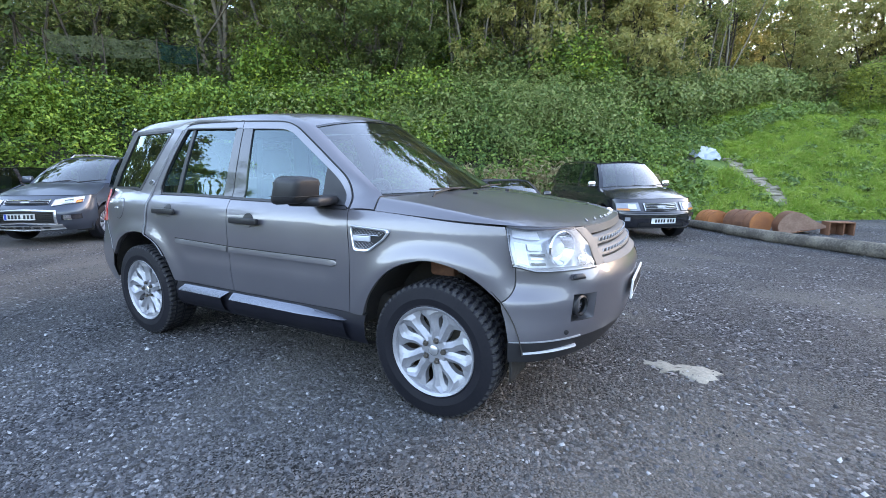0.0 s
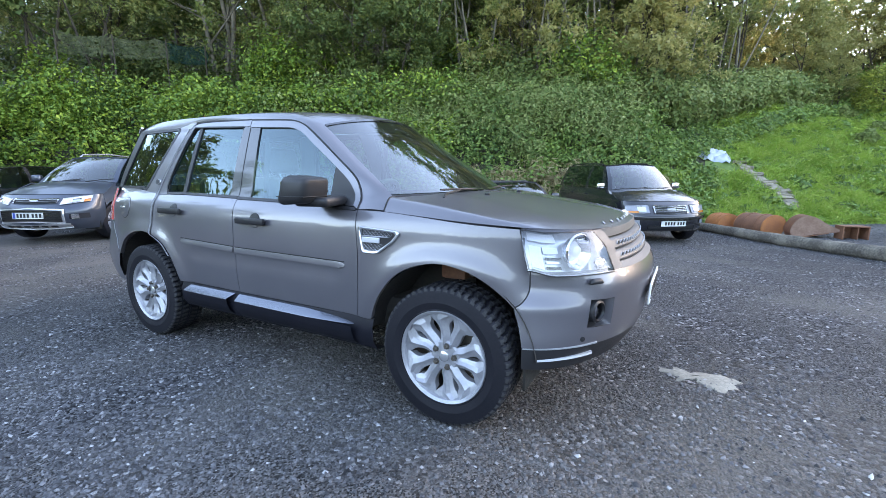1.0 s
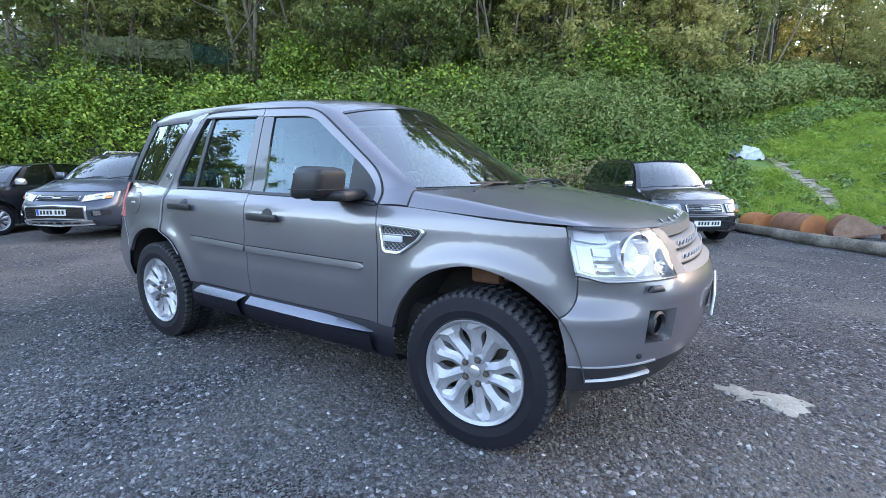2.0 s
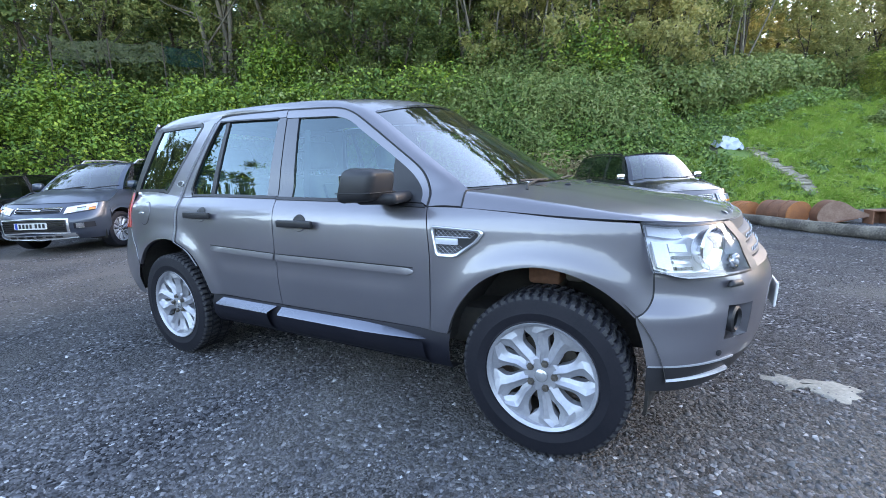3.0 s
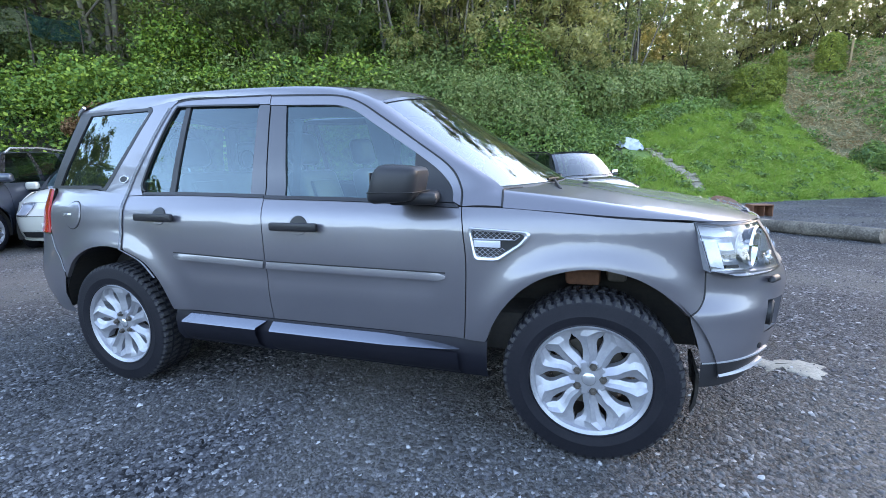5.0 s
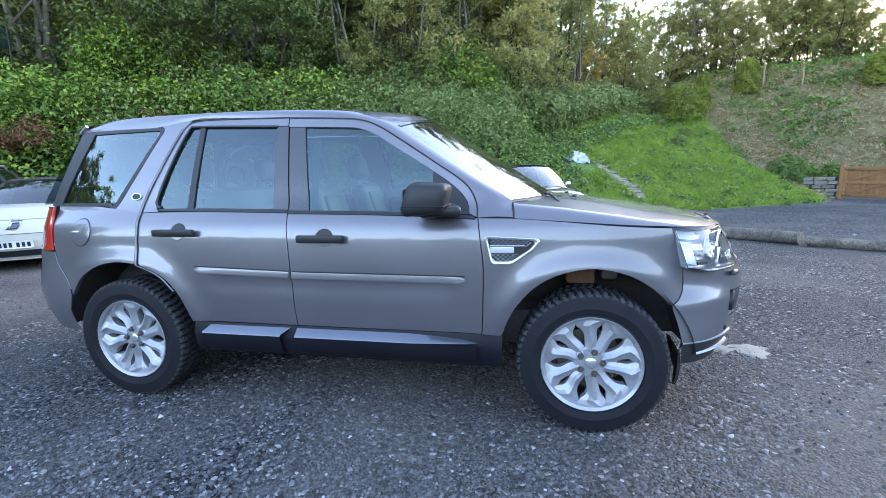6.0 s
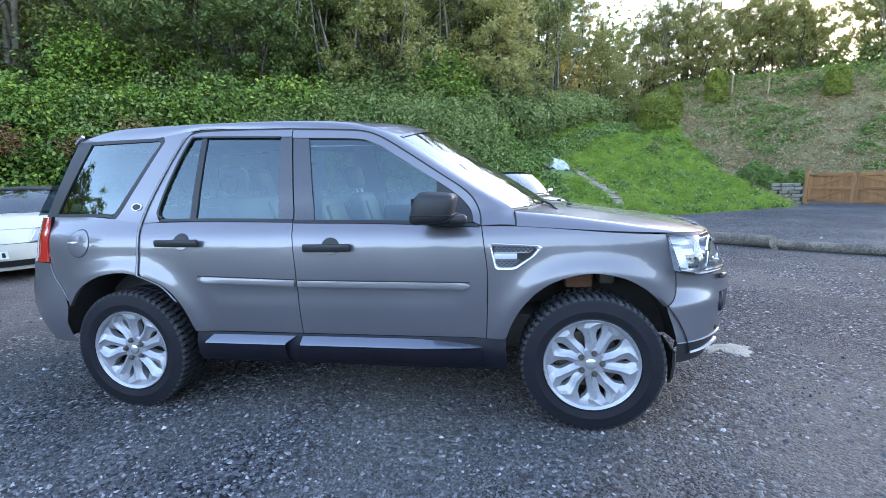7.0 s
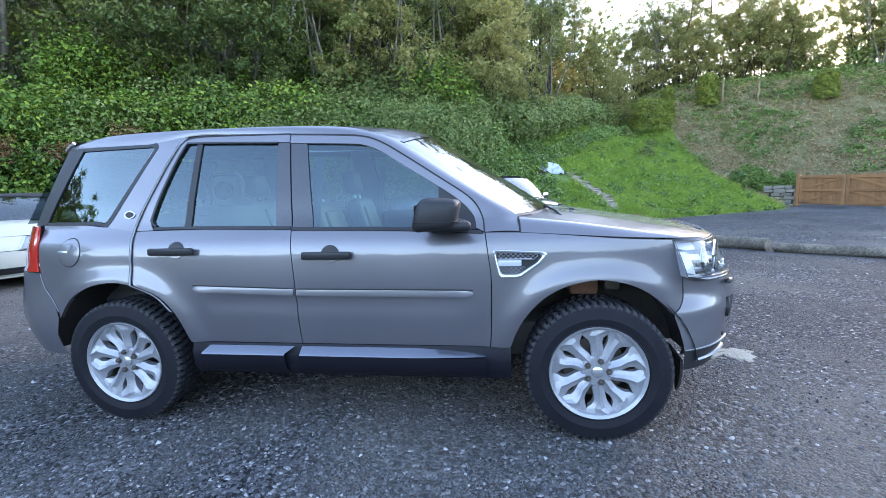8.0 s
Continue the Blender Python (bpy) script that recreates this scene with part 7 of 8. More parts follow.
DOORS = lambda na, ta, L, a, b, c, d: [("front_wing", a, -na), ("front_door", b, a), ("rear_door", c, b), ("quarter_panel", -L + ta, c)]
BLUE = dict(rail_h=0.125, L=4.44, W=1.84, sill=0.26, na=0.62, ta=0.55, np=2.5, rake=0.30, R=0.345, rim=0.235, hood_z=0.885, cowl_z=1.08, tail_z=1.10, fo=0.89, wb=2.69, paint="paint_blue_grey", screen_x=-1.02, bulge=0.05,
            screen_top=-1.85, roof_z=1.60, roof_w=0.60, roof_rear=-4.0, arch=0.05, rear_base=-4.25, roof_mat="paint_blue_grey", mirror="paint_blue_grey", handles=(-2.35, -3.3), handle_mat="paint_blue_grey", rails="silver_trim",
            cladding="trim_black", panels=DOORS(0.62, 0.55, 4.44, -1.40, -2.48, -3.40, 0), front=front_blue,
            sides=[("front_quarter", "gloss_black", -1.42, -1.18, -1.93, -1.85), ("door_window", "dark_glass", -2.40, -1.42, -2.48, -1.93), ("door_pillar", "gloss_black", -2.52, -2.40, -2.58, -2.48), ("door_window", "dark_glass", -3.35, -2.52, -3.30, -2.58),
                   ("rear_pillar", "paint_blue_grey", -3.50, -3.35, -3.45, -3.30), ("quarter_window", "dark_glass", -4.0, -3.50, -3.85, -3.45), ("rear_pillar", "paint_blue_grey", -4.25, -4.0, -4.0, -3.85)])
BLACK = dict(BLUE, rail_h=0.065, L=4.59, W=1.86, sill=0.30, na=0.58, np=2.5, rake=0.27, R=0.365, hood_z=0.925, cowl_z=1.12, tail_z=1.15, fo=0.86, wb=2.71, paint="paint_black_blue", screen_x=-1.18, bulge=0.075, screen_top=-1.90, roof_z=1.70, roof_w=0.63,
             roof_rear=-4.25, arch=0.03, rear_base=-4.45, roof_mat="paint_black_blue", mirror="chrome", handle_mat="paint_black_blue", rails="gloss_black", cladding="", panels=DOORS(0.55, 0.55, 4.59, -1.45, -2.55, -3.5, 0), front=front_black, handles=(-2.4, -3.35),
             sides=[("front_quarter", "gloss_black", -1.55, -1.34, -2.0, -1.90), ("door_window", "dark_glass", -2.48, -1.55, -2.52, -2.0), ("door_pillar", "gloss_black", -2.60, -2.48, -2.62, -2.52), ("door_window", "dark_glass", -3.45, -2.60, -3.40, -2.62),
                    ("rear_pillar", "paint_black_blue", -3.55, -3.45, -3.5, -3.40), ("quarter_window", "dark_glass", -4.25, -3.55, -4.10, -3.5), ("rear_pillar", "paint_black_blue", -4.45, -4.25, -4.25, -4.10)])
CREAM = dict(BLUE, L=4.13, W=1.72, sill=0.20, na=0.75, np=2.05, rake=0.42, R=0.32, rim=0.215, hood_z=0.80, cowl_z=0.96, tail_z=0.98, fo=0.86, wb=2.51, paint="paint_cream", screen_x=-1.00, bulge=0.10, screen_top=-1.65, roof_z=1.40, roof_w=0.56,
             roof_rear=-3.1, arch=0.07, rear_base=-3.35, roof_mat="soft_top", mirror="paint_cream", handle_mat="paint_cream", rails="", cladding="", panels=[("front_wing", -1.30, -0.75), ("front_door", -2.50, -1.30), ("quarter_panel", -3.58, -2.50)], front=front_cream,
             handles=(-2.3,), sides=[("front_quarter", "paint_cream", -1.32, -1.16, -1.72, -1.65), ("door_window", "dark_glass", -2.40, -1.32, -2.40, -1.72), ("soft_side", "soft_top", -3.35, -2.40, -3.1, -2.40)])
HATCH = dict(BLUE, L=4.2, W=1.75, sill=0.20, na=0.66, np=2.3, rake=0.30, R=0.32, rim=0.215, hood_z=0.80, cowl_z=0.98, tail_z=1.0, fo=0.85, wb=2.58, paint="paint_black_blue", screen_x=-1.05, bulge=0.05, screen_top=-1.75, roof_z=1.42, roof_w=0.57,
             roof_rear=-3.6, arch=0.06, rear_base=-3.95, roof_mat="paint_black_blue", mirror="silver_trim", handle_mat="paint_black_blue", rails="", cladding="", panels=DOORS(0.66, 0.55, 4.2, -1.35, -2.35, -3.2, 0), front=front_plain, handles=(-2.2, -3.1),
             sides=[("front_quarter", "gloss_black", -1.40, -1.21, -1.85, -1.75), ("door_window", "dark_glass", -2.28, -1.40, -2.33, -1.85), ("door_pillar", "gloss_black", -2.40, -2.28, -2.42, -2.33), ("door_window", "dark_glass", -3.15, -2.40, -3.10, -2.42), ("rear_pillar", "paint_black_blue", -3.95, -3.15, -3.6, -3.10)])
LOW = dict(HATCH, L=4.0, W=1.69, hood_z=0.70, cowl_z=0.84, tail_z=0.88, roof_z=1.235, roof_w=0.54, arch=0.03, panels=[("front_wing", -1.35, -0.66), ("front_door", -2.4, -1.35), ("quarter_panel", -3.45, -2.4)], handles=(-2.2,), roof_rear=-2.9, screen_top=-1.70, rear_base=-3.3, roof_mat="soft_top", mirror="paint_black_blue",
           sides=[("front_quarter", "gloss_black", -1.40, -1.21, -1.80, -1.70), ("door_window", "dark_glass", -2.40, -1.40, -2.40, -1.80), ("soft_side", "soft_top", -3.3, -2.40, -2.9, -2.40)])

side_car(BLUE, "crossover_car", "dark blue-grey five-door crossover car with silver roof rails", pose(-7.95, 0.47, 0.04, 0, 0, -60))
side_car(BLACK, "black_offroad_car", "black four-by-four car with a chrome grille, beside the log", pose(2.10, 7.62, -0.225, 0, 0.4, -55))
side_car(CREAM, "cream_convertible", "cream rounded convertible with a black soft top", pose(-6.60, 2.05, 0.0, 0, 0, -54))
side_car(HATCH, "black_hatchback", "black five-door hatchback parked beside the blue-grey car", pose(-10.4, -0.9, 0.01, 0, 0, -62))
side_car(LOW, "black_convertible", "low black convertible with its soft top up", pose(-0.30, 5.85, -0.15, 0, 0, -55))

# ---- the edge of the yard ----
material("log_wood", (0.27, 0.23, 0.18), (0.085, 0.072, 0.058), rough=0.95, grain=30, patch=3, bump=1.0, bump_scale=30)
material("log_end", (0.30, 0.25, 0.19), (0.2, 0.16, 0.12), rough=0.95, grain=24, patch=8, bump=0.5)
material("rusty_pale", (0.30, 0.19, 0.14), (0.2, 0.11, 0.075), rough=0.85, grain=40, patch=4, bump=0.35)
material("gate_wood", (0.36, 0.17, 0.07), (0.26, 0.12, 0.05), rough=0.7, grain=20, patch=3, bump=0.3, bump_scale=40, per_object=0.18)
material("wall_stone", (0.25, 0.225, 0.185), (0.16, 0.145, 0.12), rough=0.9, grain=20, patch=4, bump=0.6, per_object=0.3)
material("slab_stone", (0.33, 0.285, 0.215), (0.21, 0.18, 0.13), rough=0.95, grain=18, patch=5, bump=0.6, per_object=0.25)
material("plastic_sheet", (0.25, 0.32, 0.43), (0.38, 0.42, 0.48), rough=0.5, grain=8, patch=5, bump=0.5, bump_scale=16)
material("net_green", (0.12, 0.135, 0.08), (0.035, 0.045, 0.025), rough=0.95, spec=0.05, grain=14, patch=3)
material("net_teal", (0.008, 0.038, 0.032), (0.008, 0.022, 0.018), rough=0.95, spec=0.05, grain=20)
material("post_wood", (0.32, 0.25, 0.15), (0.22, 0.17, 0.1), rough=0.9, grain=25, bump=0.4)
material("pebble_pale", (0.5, 0.5, 0.5), (0.38, 0.37, 0.36), rough=0.8, grain=60, patch=20, per_island=0.3)


def ground_at(x, y):
    return float(max(yard_z(np.array([x]), np.array([y]))[0], -9))


def log(a, b, r0, r1, seed):
    rg = np.random.default_rng(seed)
    n = 22
    pts = [np.array(a) + (np.array(b) - np.array(a)) * t for t in np.linspace(0, 1, n)]
    pts = [(p[0] + rg.normal(0, 0.008), p[1] + rg.normal(0, 0.008), ground_at(p[0], p[1]) + (r0 + (r1 - r0) * i / (n - 1)) * 0.9) for i, p in enumerate(pts)]
    vs, fs = tube(pts, [r0 + (r1 - r0) * i / (n - 1) + rg.normal(0, 0.004) for i in range(n)], 16)
    vs = vs + rg.normal(0, 0.008, vs.shape)
    ob = thing("log", "long weathered grey log lying along the gravel's edge", "log", group="edging logs")
    part("stem", (vs, fs[:-2]), "log_wood", ob, smooth=60)
    for k, p, d in ((0, pts[0], 1), (1, pts[-1], -1)):
        ring = vs[:16] if k == 0 else vs[-16:]
        part("cut_end", (np.vstack([ring, ring.mean(0)[None]]), [((i, (i + 1) % 16, 16) if k else ((i + 1) % 16, i, 16)) for i in range(16)]), "log_end", ob, smooth=0)
    return ob


log((2.55, 11.05), (6.02, 6.22), 0.115, 0.13, 1)
log((6.08, 6.12), (9.0, 2.9), 0.095, 0.085, 2)


def bucket(name, label, w, r, mat, at, teeth=True, curl=200):
    """An excavator bucket: a curled steel shell between two side plates, with a lip, teeth and hanger ears."""
    ob = thing(name, label, "digger bucket", group="digger buckets", at=at)
    aa = np.radians(np.linspace(-25, curl - 25, 18))
    prof = np.stack([r * np.cos(aa), r * 0.82 * np.sin(aa)], 1) + np.array([0, r * 0.5])
    shell = np.stack([np.stack([prof[:, 0], np.full(18, y), prof[:, 1]], 1) for y in (-w / 2, 0, w / 2)], 1)
    vs, fs = sheet(shell, 0, True)
    vi, fi = sheet(shell * np.array([0.95, 1, 0.95]) + np.array([0, 0, 0.01]), 0, False)
    part("shell", join((vs, fs), (vi, fi)), mat, ob, smooth=50)
    for s in (-1, 1):
        poly = np.vstack([prof, [[-r * 0.55, -0.02 + r * 0.1], [r * 0.5, 0.0]]])
        n = len(poly)
        v = np.vstack([np.column_stack([poly[:, 0], np.full(n, s * (w / 2 + o)), poly[:, 1]]) for o in (-0.008, 0.025)])
        f = [tuple(range(n)), tuple(range(2 * n - 1, n - 1, -1))] + [(i, (i + 1) % n, n + (i + 1) % n, n + i) for i in range(n)]
        part("side_plate", (v, f), "rusty_orange" if not teeth else mat, ob, smooth=30)
    for y in (-w * 0.22, w * 0.22) if not teeth else ():
        rib = np.stack([np.stack([prof[:, 0] * k, np.full(18, y + dy), prof[:, 1] * k], 1) for k, dy in ((1.0, -0.03), (1.03, -0.03), (1.03, 0.03), (1.0, 0.03))], 1)
        part("wear_strip", sheet(rib, 0, True), mat, ob, smooth=50)
    part("cutting_lip", moved(bevel_box(0.12, w + 0.02, 0.02, 0.004, 1), pose(prof[0, 0] + 0.03, 0, prof[0, 1])), mat, ob)
    for k in np.linspace(-w / 2 + 0.05, w / 2 - 0.05, 4):
        if teeth:
            part("tooth", moved(bevel_box(0.13, 0.045, 0.03, 0.008, 1, 0.8), pose(prof[0, 0] + 0.12, k, prof[0, 1])), mat, ob)
    for k in (-0.1, 0.1) if teeth else ():
        part("hanger_ear", moved(bevel_box(0.16, 0.02, 0.14, 0.03, 2), pose(-r * 0.2, k, r * 1.36)), mat, ob)
    return ob


bucket("digger_bucket", "rusty orange digger bucket lying behind the log", 0.40, 0.36, "rusty_orange", pose(3.22, 11.65, -0.27, 0, 0, 222), False)
bucket("digger_bucket", "large rust-brown digger bucket lying on its back behind the log", 0.78, 0.40, "rusty_steel", pose(4.02, 11.25, -0.27, 0, 0, 222), False)


def trench_bucket(at):
    """A narrow bucket on its mouth: two fin-shaped cheeks, a curved back, a lip and a hanger lug."""
    ob = thing("digger_bucket", "rust-brown digger bucket resting on its mouth behind the log", "digger bucket", group="digger buckets", at=at)
    back = spline([(-0.46, 0.02), (-0.52, 0.22), (-0.42, 0.46), (-0.22, 0.60), (0.0, 0.56), (0.28, 0.38), (0.52, 0.27)], 20)
    mouth = np.array([(0.56, 0.21), (0.30, 0.17), (0.0, 0.13), (-0.30, 0.03)])
    poly = np.vstack([back, mouth])
    n = len(poly)
    for y in (-0.26, 0.24):
        v = np.vstack([np.column_stack([poly[:, 0], np.full(n, y + o), poly[:, 1]]) for o in (0.0, 0.022)])
        part("side_plate", (v, [tuple(range(n)), tuple(range(2 * n - 1, n - 1, -1))] + [(i, (i + 1) % n, n + (i + 1) % n, n + i) for i in range(n)]), "rusty_pale", ob, smooth=30)
    shell = np.stack([np.stack([back[:14, 0], np.full(14, y), back[:14, 1]], 1) for y in (-0.25, 0.0, 0.25)], 1)
    part("shell", sheet(shell, 0.02, True), "rusty_steel", ob, smooth=50)
    part("cutting_lip", moved(bevel_box(0.60, 0.52, 0.022, 0.005, 1), pose(0.02, 0, 0.10, 0, -14)), "rusty_steel", ob)
    for y in (-0.10, 0.10):
        part("hanger_ear", moved(bevel_box(0.24, 0.03, 0.14, 0.04, 2), pose(0.56, y, 0.20, 0, 24)), "rusty_pale", ob)
    part("pin", tube([(0.62, -0.16, 0.17), (0.62, 0.16, 0.17)], 0.025, 10), "steel_dark", ob)


trench_bucket(pose(5.0, 10.85, -0.26, 0, 0, 8) @ Matrix.Scale(0.92, 4))
frame_ob = thing("steel_frame", "rusty open steel frame lying beside the buckets", "steel frame", at=pose(5.74, 10.78, -0.26, 0, 0, 14))
for nm, sx_, sy_, sz_, px, py, pz in (("top_plate", 0.52, 0.34, 0.025, 0, 0, 0.335), ("base_plate", 0.52, 0.34, 0.025, 0, 0, 0.02), ("side_plate", 0.025, 0.34, 0.29, -0.245, 0, 0.178), ("side_plate", 0.025, 0.34, 0.29, 0.245, 0, 0.178), ("web", 0.02, 0.30, 0.28, 0.05, 0.01, 0.178), ("back_plate", 0.46, 0.02, 0.28, 0, 0.14, 0.178)):
    part(nm, moved(bevel_box(sx_, sy_, sz_, 0.004, 1), pose(px, py, pz)), "rusty_steel", frame_ob)

# timber gate
gate_at = pose(15.15, 20.5, -0.25, 0, 0, -66)
gate = thing("timber_gate", "closed orange-brown timber double gate with braced leaves", "gate", at=gate_at)
for k in (0, 1):
    x0 = 0.08 + k * 1.95
    leaf_ob = part("gate_leaf", moved(bevel_box(1.90, 0.035, 0.13, 0.006, 1), pose(x0 + 0.95, -0.035, 1.40)), "gate_wood", gate)
    part("rail", moved(bevel_box(1.90, 0.035, 0.13, 0.006, 1), pose(x0 + 0.95, -0.035, 0.22)), "gate_wood", leaf_ob)
    part("rail", moved(bevel_box(1.90, 0.035, 0.11, 0.006, 1), pose(x0 + 0.95, -0.035, 0.80)), "gate_wood", leaf_ob)
    for xx in (0.06, 1.84):
        part("stile", moved(bevel_box(0.12, 0.036, 1.36, 0.006, 1), pose(x0 + xx, -0.038, 0.82)), "gate_wood", leaf_ob)
    for z0, z1 in ((0.24, 0.80), (0.84, 1.38)):
        a_ = math.degrees(math.atan2(z1 - z0, 1.66))
        part("brace", moved(bevel_box(1.72, 0.03, 0.10, 0.005, 1), pose(x0 + 0.95, -0.032, (z0 + z1) / 2, 0, -a_ if k == 0 else a_)), "gate_wood", leaf_ob)
    board = mesh_data("board", *bevel_box(0.122, 0.02, 1.36, 0.004, 1), "gate_wood")
    for i in range(15):
        part("board", board, "gate_wood", leaf_ob, m=pose(x0 + 0.07 + i * 0.126, 0.0, 0.82))
    for z in (0.22, 1.38):
        part("hinge", moved(bevel_box(0.40, 0.008, 0.05, 0.003, 1), pose(x0 + (0.2 if k == 0 else 1.7), -0.058, z)), "steel_dark", leaf_ob)
for xx in (-0.02, 4.02):
    part("gate_post", moved(bevel_box(0.15, 0.15, 1.62, 0.012, 2), pose(xx, 0, 0.77)), "gate_wood", gate)

# low stone wall beside the gate
wall = tagged(thing("stone_wall", "low grey rubble stone wall beside the gate", "wall", at=pose(15.05, 20.75, -0.28, 0, 0, 142)), kind="structure")
rw = np.random.default_rng(3)
stone_meshes = []
for i in range(5):
    v, f = bevel_box(0.30 + 0.05 * i, 0.28, 0.17, 0.03, 1)
    stone_meshes.append(mesh_data("stone", v + rw.normal(0, 0.012, v.shape), f, "wall_stone", 25))
for row in range(6):
    x = -0.1 + 0.12 * (row % 2)
    while x < 0.8:
        i = int(rw.integers(0, 5))
        w_ = 0.30 + 0.05 * i
        part("stone", stone_meshes[i], "wall_stone", wall, m=pose(x + w_ / 2, rw.normal(0, 0.015), 0.09 + row * 0.178, rw.normal(0, 2), rw.normal(0, 2), rw.normal(0, 2)))
        x += w_ + 0.012
part("core", moved(bevel_box(1.0, 0.16, 1.04, 0.01, 1), pose(0.45, 0, 0.52)), "paint_gap", wall)

# flagged steps up the lawn
steps = tagged(thing("garden_steps", "worn stone slab steps climbing the grass slope", "steps"), kind="structure")
rq = np.random.default_rng(44)
slabs = []
for i in range(4):
    v, f = bevel_box(0.34 + 0.05 * i, 0.22 - 0.02 * i, 0.08, 0.025, 2)
    slabs.append(mesh_data("slab", v + rq.normal(0, 0.018, v.shape), f, "slab_stone", 40))
material("worn_earth", (0.30, 0.26, 0.20), (0.17, 0.15, 0.11), rough=0.95, grain=16, patch=4, bump=0.7, bump_scale=20)
pt_ = np.linspace(-0.03, 1.03, 26)
px_, py_ = 5.32 - 1.22 * pt_ + 0.12 * np.sin(pt_ * 6), 15.35 + 2.45 * pt_
strip_ = []
for k in (-0.24, -0.12, 0.0, 0.12, 0.24):
    ex, ey = px_ + k * 0.9 + rq.normal(0, 0.02, 26), py_ + k * 0.45
    strip_.append(np.stack([ex, ey, hill_z(ex, ey) + (0.045 if abs(k) < 0.2 else -0.02)], 1))
part("worn_path", sheet(np.stack(strip_, 1), 0, False), "worn_earth", steps)
for i in range(15):
    t = i / 14 + rq.normal(0, 0.012)
    x, y = 5.32 - 1.22 * t + 0.10 * math.sin(i * 2.1) + 0.12 * math.sin(t * 6), 15.35 + 2.45 * t
    part("slab", slabs[i % 4], "slab_stone", steps, m=pose(x, y, float(hill_z(np.array([x]), np.array([y]))[0]) + 0.012 + 0.012 * math.sin(i * 3.7), 24 + 6 * math.sin(i * 1.7), 6 * math.cos(i * 2.3), 22 + 16 * math.sin(i * 1.3)))

# crumpled plastic sheet on the lawn
rs = np.random.default_rng(12)
nx, ny = 26, 18
X, Y = np.meshgrid(np.linspace(-0.62, 0.62, nx), np.linspace(-0.4, 0.4, ny), indexing="ij")
X2, Y2 = X + 0.05 * wave(X, Y, 7, 1), Y + 0.06 * wave(X, Y, 8, 3)
bx_, by_ = 3.02, 17.95
Zs = hill_z(X2 + bx_, Y2 + by_) + 0.11 + 0.09 * np.abs(wave(X, Y, 6.0, 2.0)) + 0.05 * wave(X, Y, 13.0, 5.0) + 0.14 * np.exp(-((X + 0.2) ** 2 + Y ** 2) / 0.08)
edge_d = np.minimum(1 - np.abs(X) / 0.62, 1 - np.abs(Y) / 0.4)
Zs = Zs - 0.12 * (1 - smooth01(edge_d / 0.3))
solo("plastic_sheet", sheet(np.stack([X2 + bx_, Y2 + by_, Zs], 2), 0.004, True), "plastic_sheet", "crumpled pale blue and white plastic sheet on the grass", "plastic sheet", smooth=25)

# camouflage netting along the terrace
net = tagged(thing("netting_fence", "sagging camouflage netting strung on posts above the bank", "fence"), "", "fence")
na_, nb_ = np.array([-21.3, 6.3]), np.array([-17.9, 10.7])


def net_sheet(t0, t1, cols_, rows_n, top0, top1, hgt, seed):
    rg = np.random.default_rng(seed)
    P = np.zeros((cols_, rows_n, 3))
    for i in range(cols_):
        t = t0 + (t1 - t0) * i / (cols_ - 1)
        xy = na_ + (nb_ - na_) * t
        for j in range(rows_n):
            k = j / (rows_n - 1)
            P[i, j] = (*(xy + 0.10 * math.sin(t * 25 + k * 3)), top0 + (top1 - top0) * (t - t0) / (t1 - t0) - 0.16 * math.sin(math.pi * ((t * 3) % 1)) - hgt * k)
    P += rg.normal(0, 0.012, P.shape)
    strips = []
    for i in range(cols_ - 1):
        for j in range(rows_n - 1):
            if rg.random() < 0.93:
                a, b, c, d = P[i, j], P[i + 1, j], P[i + 1, j + 1], P[i, j + 1]
                w = 0.46
                strips.append((np.array([a, a + (b - a) * w, c, c + (d - c) * w]), [(0, 1, 2, 3)]))
                if rg.random() < 0.85:
                    strips.append((np.array([b, b + (c - b) * w, d, d + (a - d) * w]), [(0, 1, 2, 3)]))
    return join(*strips)


part("net", net_sheet(0.0, 0.72, 50, 12, 7.25, 7.32, 0.8, 1), "net_green", net, smooth=0)
part("net", net_sheet(0.72, 1.0, 22, 10, 7.30, 7.15, 0.75, 2), "net_teal", net, "teal end of the netting", smooth=0)
for t in (0.0, 0.36, 0.72, 1.0):
    xy = na_ + (nb_ - na_) * t
    z = float(hill_z(xy[:1], xy[1:])[0])
    part("post", tube([(xy[0], xy[1], z - 0.3), (xy[0] + 0.03, xy[1], 7.3 if t < 0.9 else 7.2)], 0.03, 8), "bark", net)

# clipped conifers and posts on the upper bank


def conifer(x, y, w, h, seed, label):
    rg = np.random.default_rng(seed)
    z = float(hill_z(np.array([x]), np.array([y]))[0])
    ob = thing("conifer_bush", label, "bush", group="clipped bushes", at=pose(x, y, z))
    n = 5200
    a = rg.uniform(0, 2 * math.pi, n)
    k = rg.random(n)
    zz = k * h
    rad = w / 2 * (np.clip(1.0 - 0.25 * k, 0, 1)) * np.where(k > 0.85, np.sqrt(np.clip((1 - k) / 0.15, 0.02, 1)), 1) * (0.9 + 0.1 * np.sin(a * 5 + zz * 6)) * rg.uniform(0.75, 1.05, n)
    p = np.column_stack([rad * np.cos(a), rad * np.sin(a), zz + 0.05])
    d = np.column_stack([np.cos(a), np.sin(a), 0.6 + 0 * a])
    v, f = leaves(p, d, rg.uniform(0.09, 0.17, n), seed + 1, 0.5)
    part("foliage", fast_mesh("foliage", v, f, "leaf_conifer"), "leaf_conifer", ob)
    part("stem", tube([(0, 0, -0.2), (0, 0, h * 0.8)], 0.05, 7), "bark", ob)


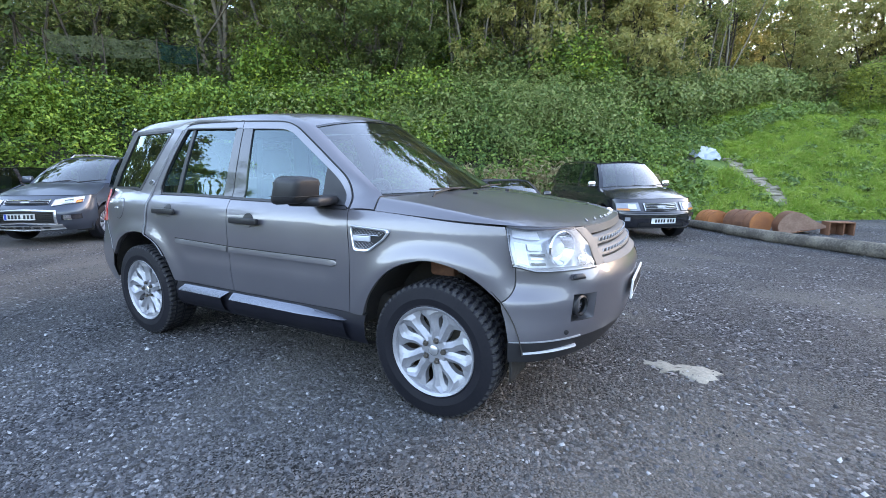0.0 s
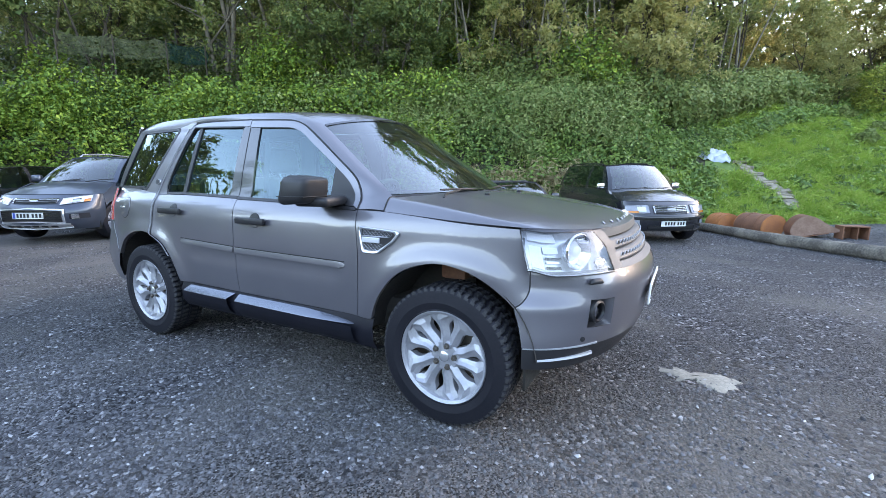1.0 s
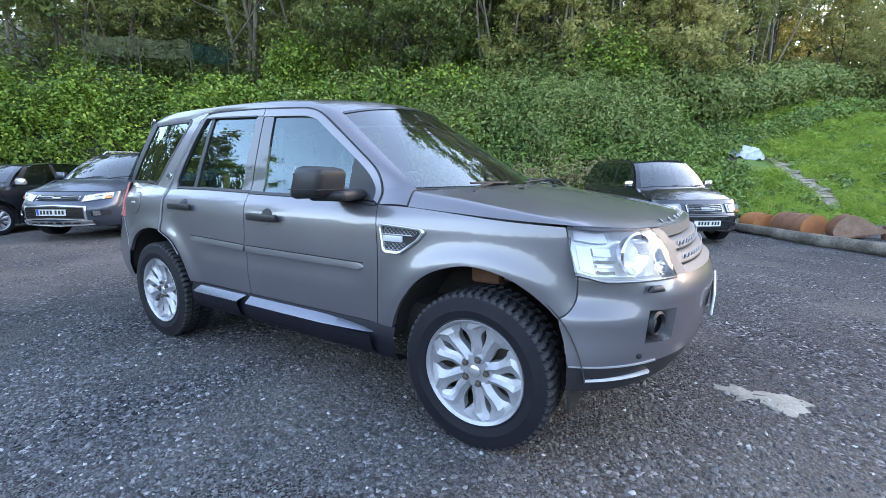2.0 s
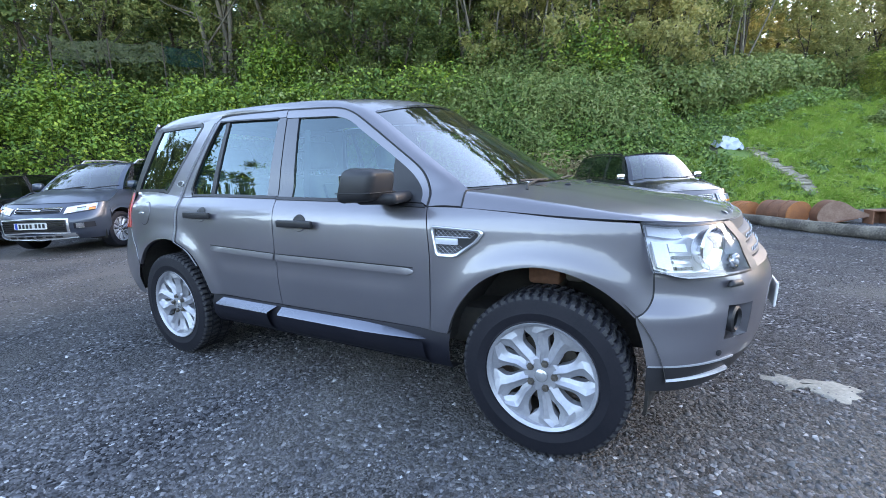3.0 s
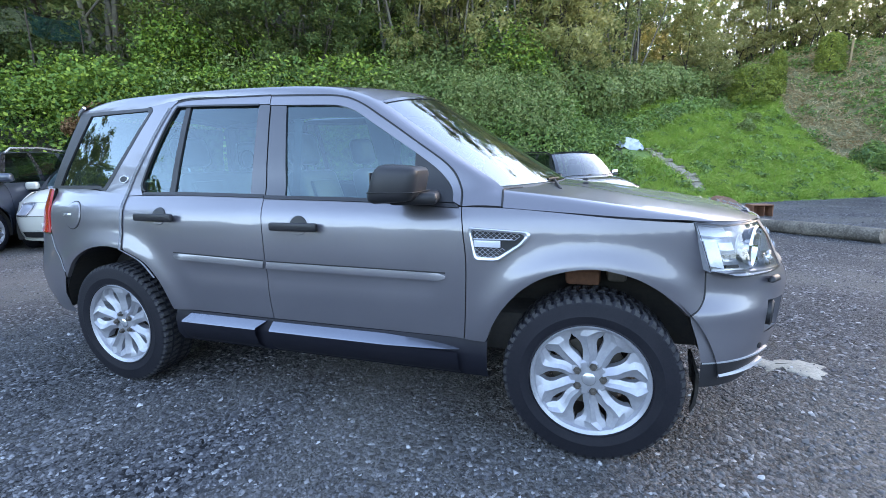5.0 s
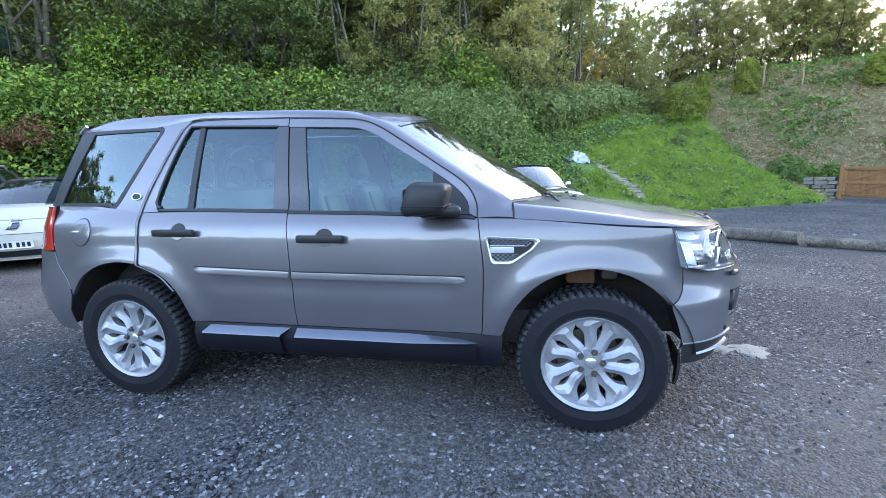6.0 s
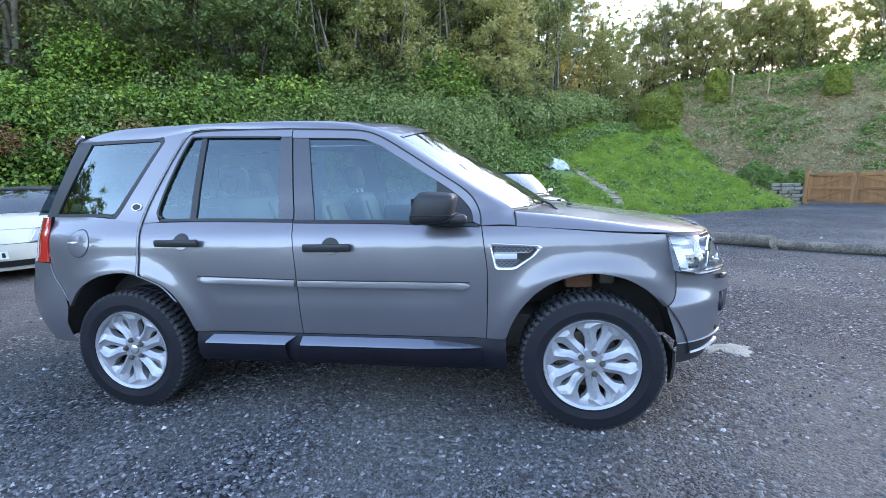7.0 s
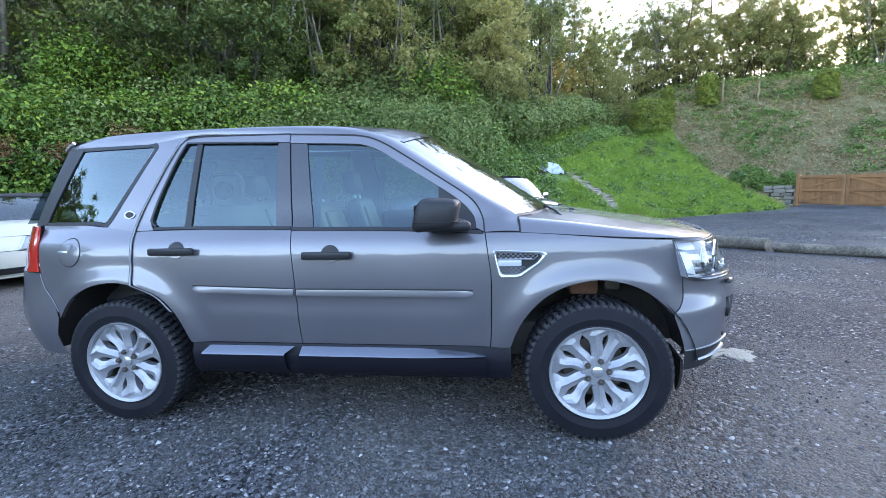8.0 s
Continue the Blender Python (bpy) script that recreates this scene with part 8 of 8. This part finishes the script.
conifer(10.9, 29.6, 2.9, 2.2, 31, "wide clipped yellow-green conifer bush on the slope")
conifer(12.3, 30.2, 1.1, 2.6, 32, "clipped yellow-green conifer bush on the slope")
conifer(15.6, 32.0, 1.7, 2.3, 33, "upright clipped conifer bush high on the bank")
conifer(22.2, 30.2, 1.6, 1.9, 34, "clipped conifer bush at the bank's top")
for x, y, h in ((16.9, 32.6, 1.5), (18.9, 31.8, 1.4)):
    z = float(hill_z(np.array([x]), np.array([y]))[0])
    solo("fence_post", tube([(x, y, z - 0.3), (x + 0.03, y, z + h)], [0.07, 0.06], 8), "post_wood", "weathered timber fence post on top of the bank", "post", group="fence posts")
# shrubs at the foot of the brown bank
sp = np.array([(14.6, 23.6), (15.6, 23.9), (16.4, 23.4), (15.0, 24.6), (13.9, 23.0)])
sp = np.column_stack([sp, hill_z(sp[:, 0], sp[:, 1])])
undergrowth("bank_fern", 8000, sp, (0.6, 0.95), (0.08, 0.3), "leaf_bank", 61, "arching green ferns and shrubs above the stone wall", lift=0.5, ratio=0.3)
wp = np.array([(5.1, 22.7), (8.9, 23.2), (9.2, 28.6), (6.6, 26.0), (10.2, 26.8)])
wp = np.column_stack([wp, hill_z(wp[:, 0], wp[:, 1])])
undergrowth("lawn_bushes", 6000, wp, (0.4, 0.6), (0.08, 0.15), "leaf_ivy", 62, "small dark green shrubs standing in the lawn", lift=0.4)

# loose stones of the yard


def stones(n, seed, x0, x1, y0, y1, s0, s1, power=2.5, near=False):
    """Loose chips; near: thickest beside the car and thinning out, left out where fine dust lies."""
    rg = np.random.default_rng(seed)
    if near:
        x, y = rg.normal(0.6, 2.4, n), y0 + rg.exponential(1.9, n)
        ok = (wave(x, y, 1.3, 2.2) + 0.6 * wave(x, y, 3.1, 0.4) + rg.normal(0, 0.35, n) > -0.25) & (y < y1)
        x, y = x[ok], y[ok]
        n = len(x)
    else:
        x, y = rg.uniform(x0, x1, n), rg.uniform(y0, y1, n)
    z = yard_z(x, y)
    s = s0 + (s1 - s0) * rg.random(n) ** power
    base = np.array([(1, 0, -0.25), (0, 1, -0.25), (-1, 0, -0.25), (0, -1, -0.25), (0.1, 0.1, 0.7)], float)
    v = base[None] * (1 + rg.normal(0, 0.28, (n, 5, 3)))
    v[:, 4, :2] += rg.normal(0, 0.42, (n, 2))
    v[:, 4, 2] *= rg.uniform(0.5, 1.3, n)
    a = rg.uniform(0, 6.28, n)
    c, si = np.cos(a)[:, None], np.sin(a)[:, None]
    vx, vy = v[..., 0] * c - v[..., 1] * si, v[..., 0] * si + v[..., 1] * c
    v = np.stack([vx, vy, v[..., 2]], 2) * (s[:, None, None] * 0.5)
    v += np.stack([x, y, z + s * 0.18], 1)[:, None]
    f = np.array([(0, 1, 4), (1, 2, 4), (2, 3, 4), (3, 0, 4)])
    return v.reshape(-1, 3), (f[None] + 5 * np.arange(n)[:, None, None]).reshape(-1, 3)


stuff("gravel_stones", stones(125000, 1, 0, 0, -2.9, 7.0, 0.006, 0.024, 2.6, True), "stone_chip", "loose dark grey stone chippings on the yard", "gravel")
stuff("gravel_stones_far", stones(20000, 2, -8, 10, -1.0, 9.0, 0.010, 0.032, 2.0), "stone_chip", "loose dark grey stone chippings further across the yard", "gravel")
stuff("gravel_stones_edge", stones(10000, 4, -9, 17, 7.5, 19.0, 0.02, 0.055, 1.8), "stone_chip", "loose stone chippings along the yard's far side", "gravel")
stuff("pale_pebbles", stones(900, 3, -4, 6, -2.8, 4.0, 0.008, 0.036, 5.0), "pebble_pale", "scattered pale pebbles in the dark gravel", "gravel")
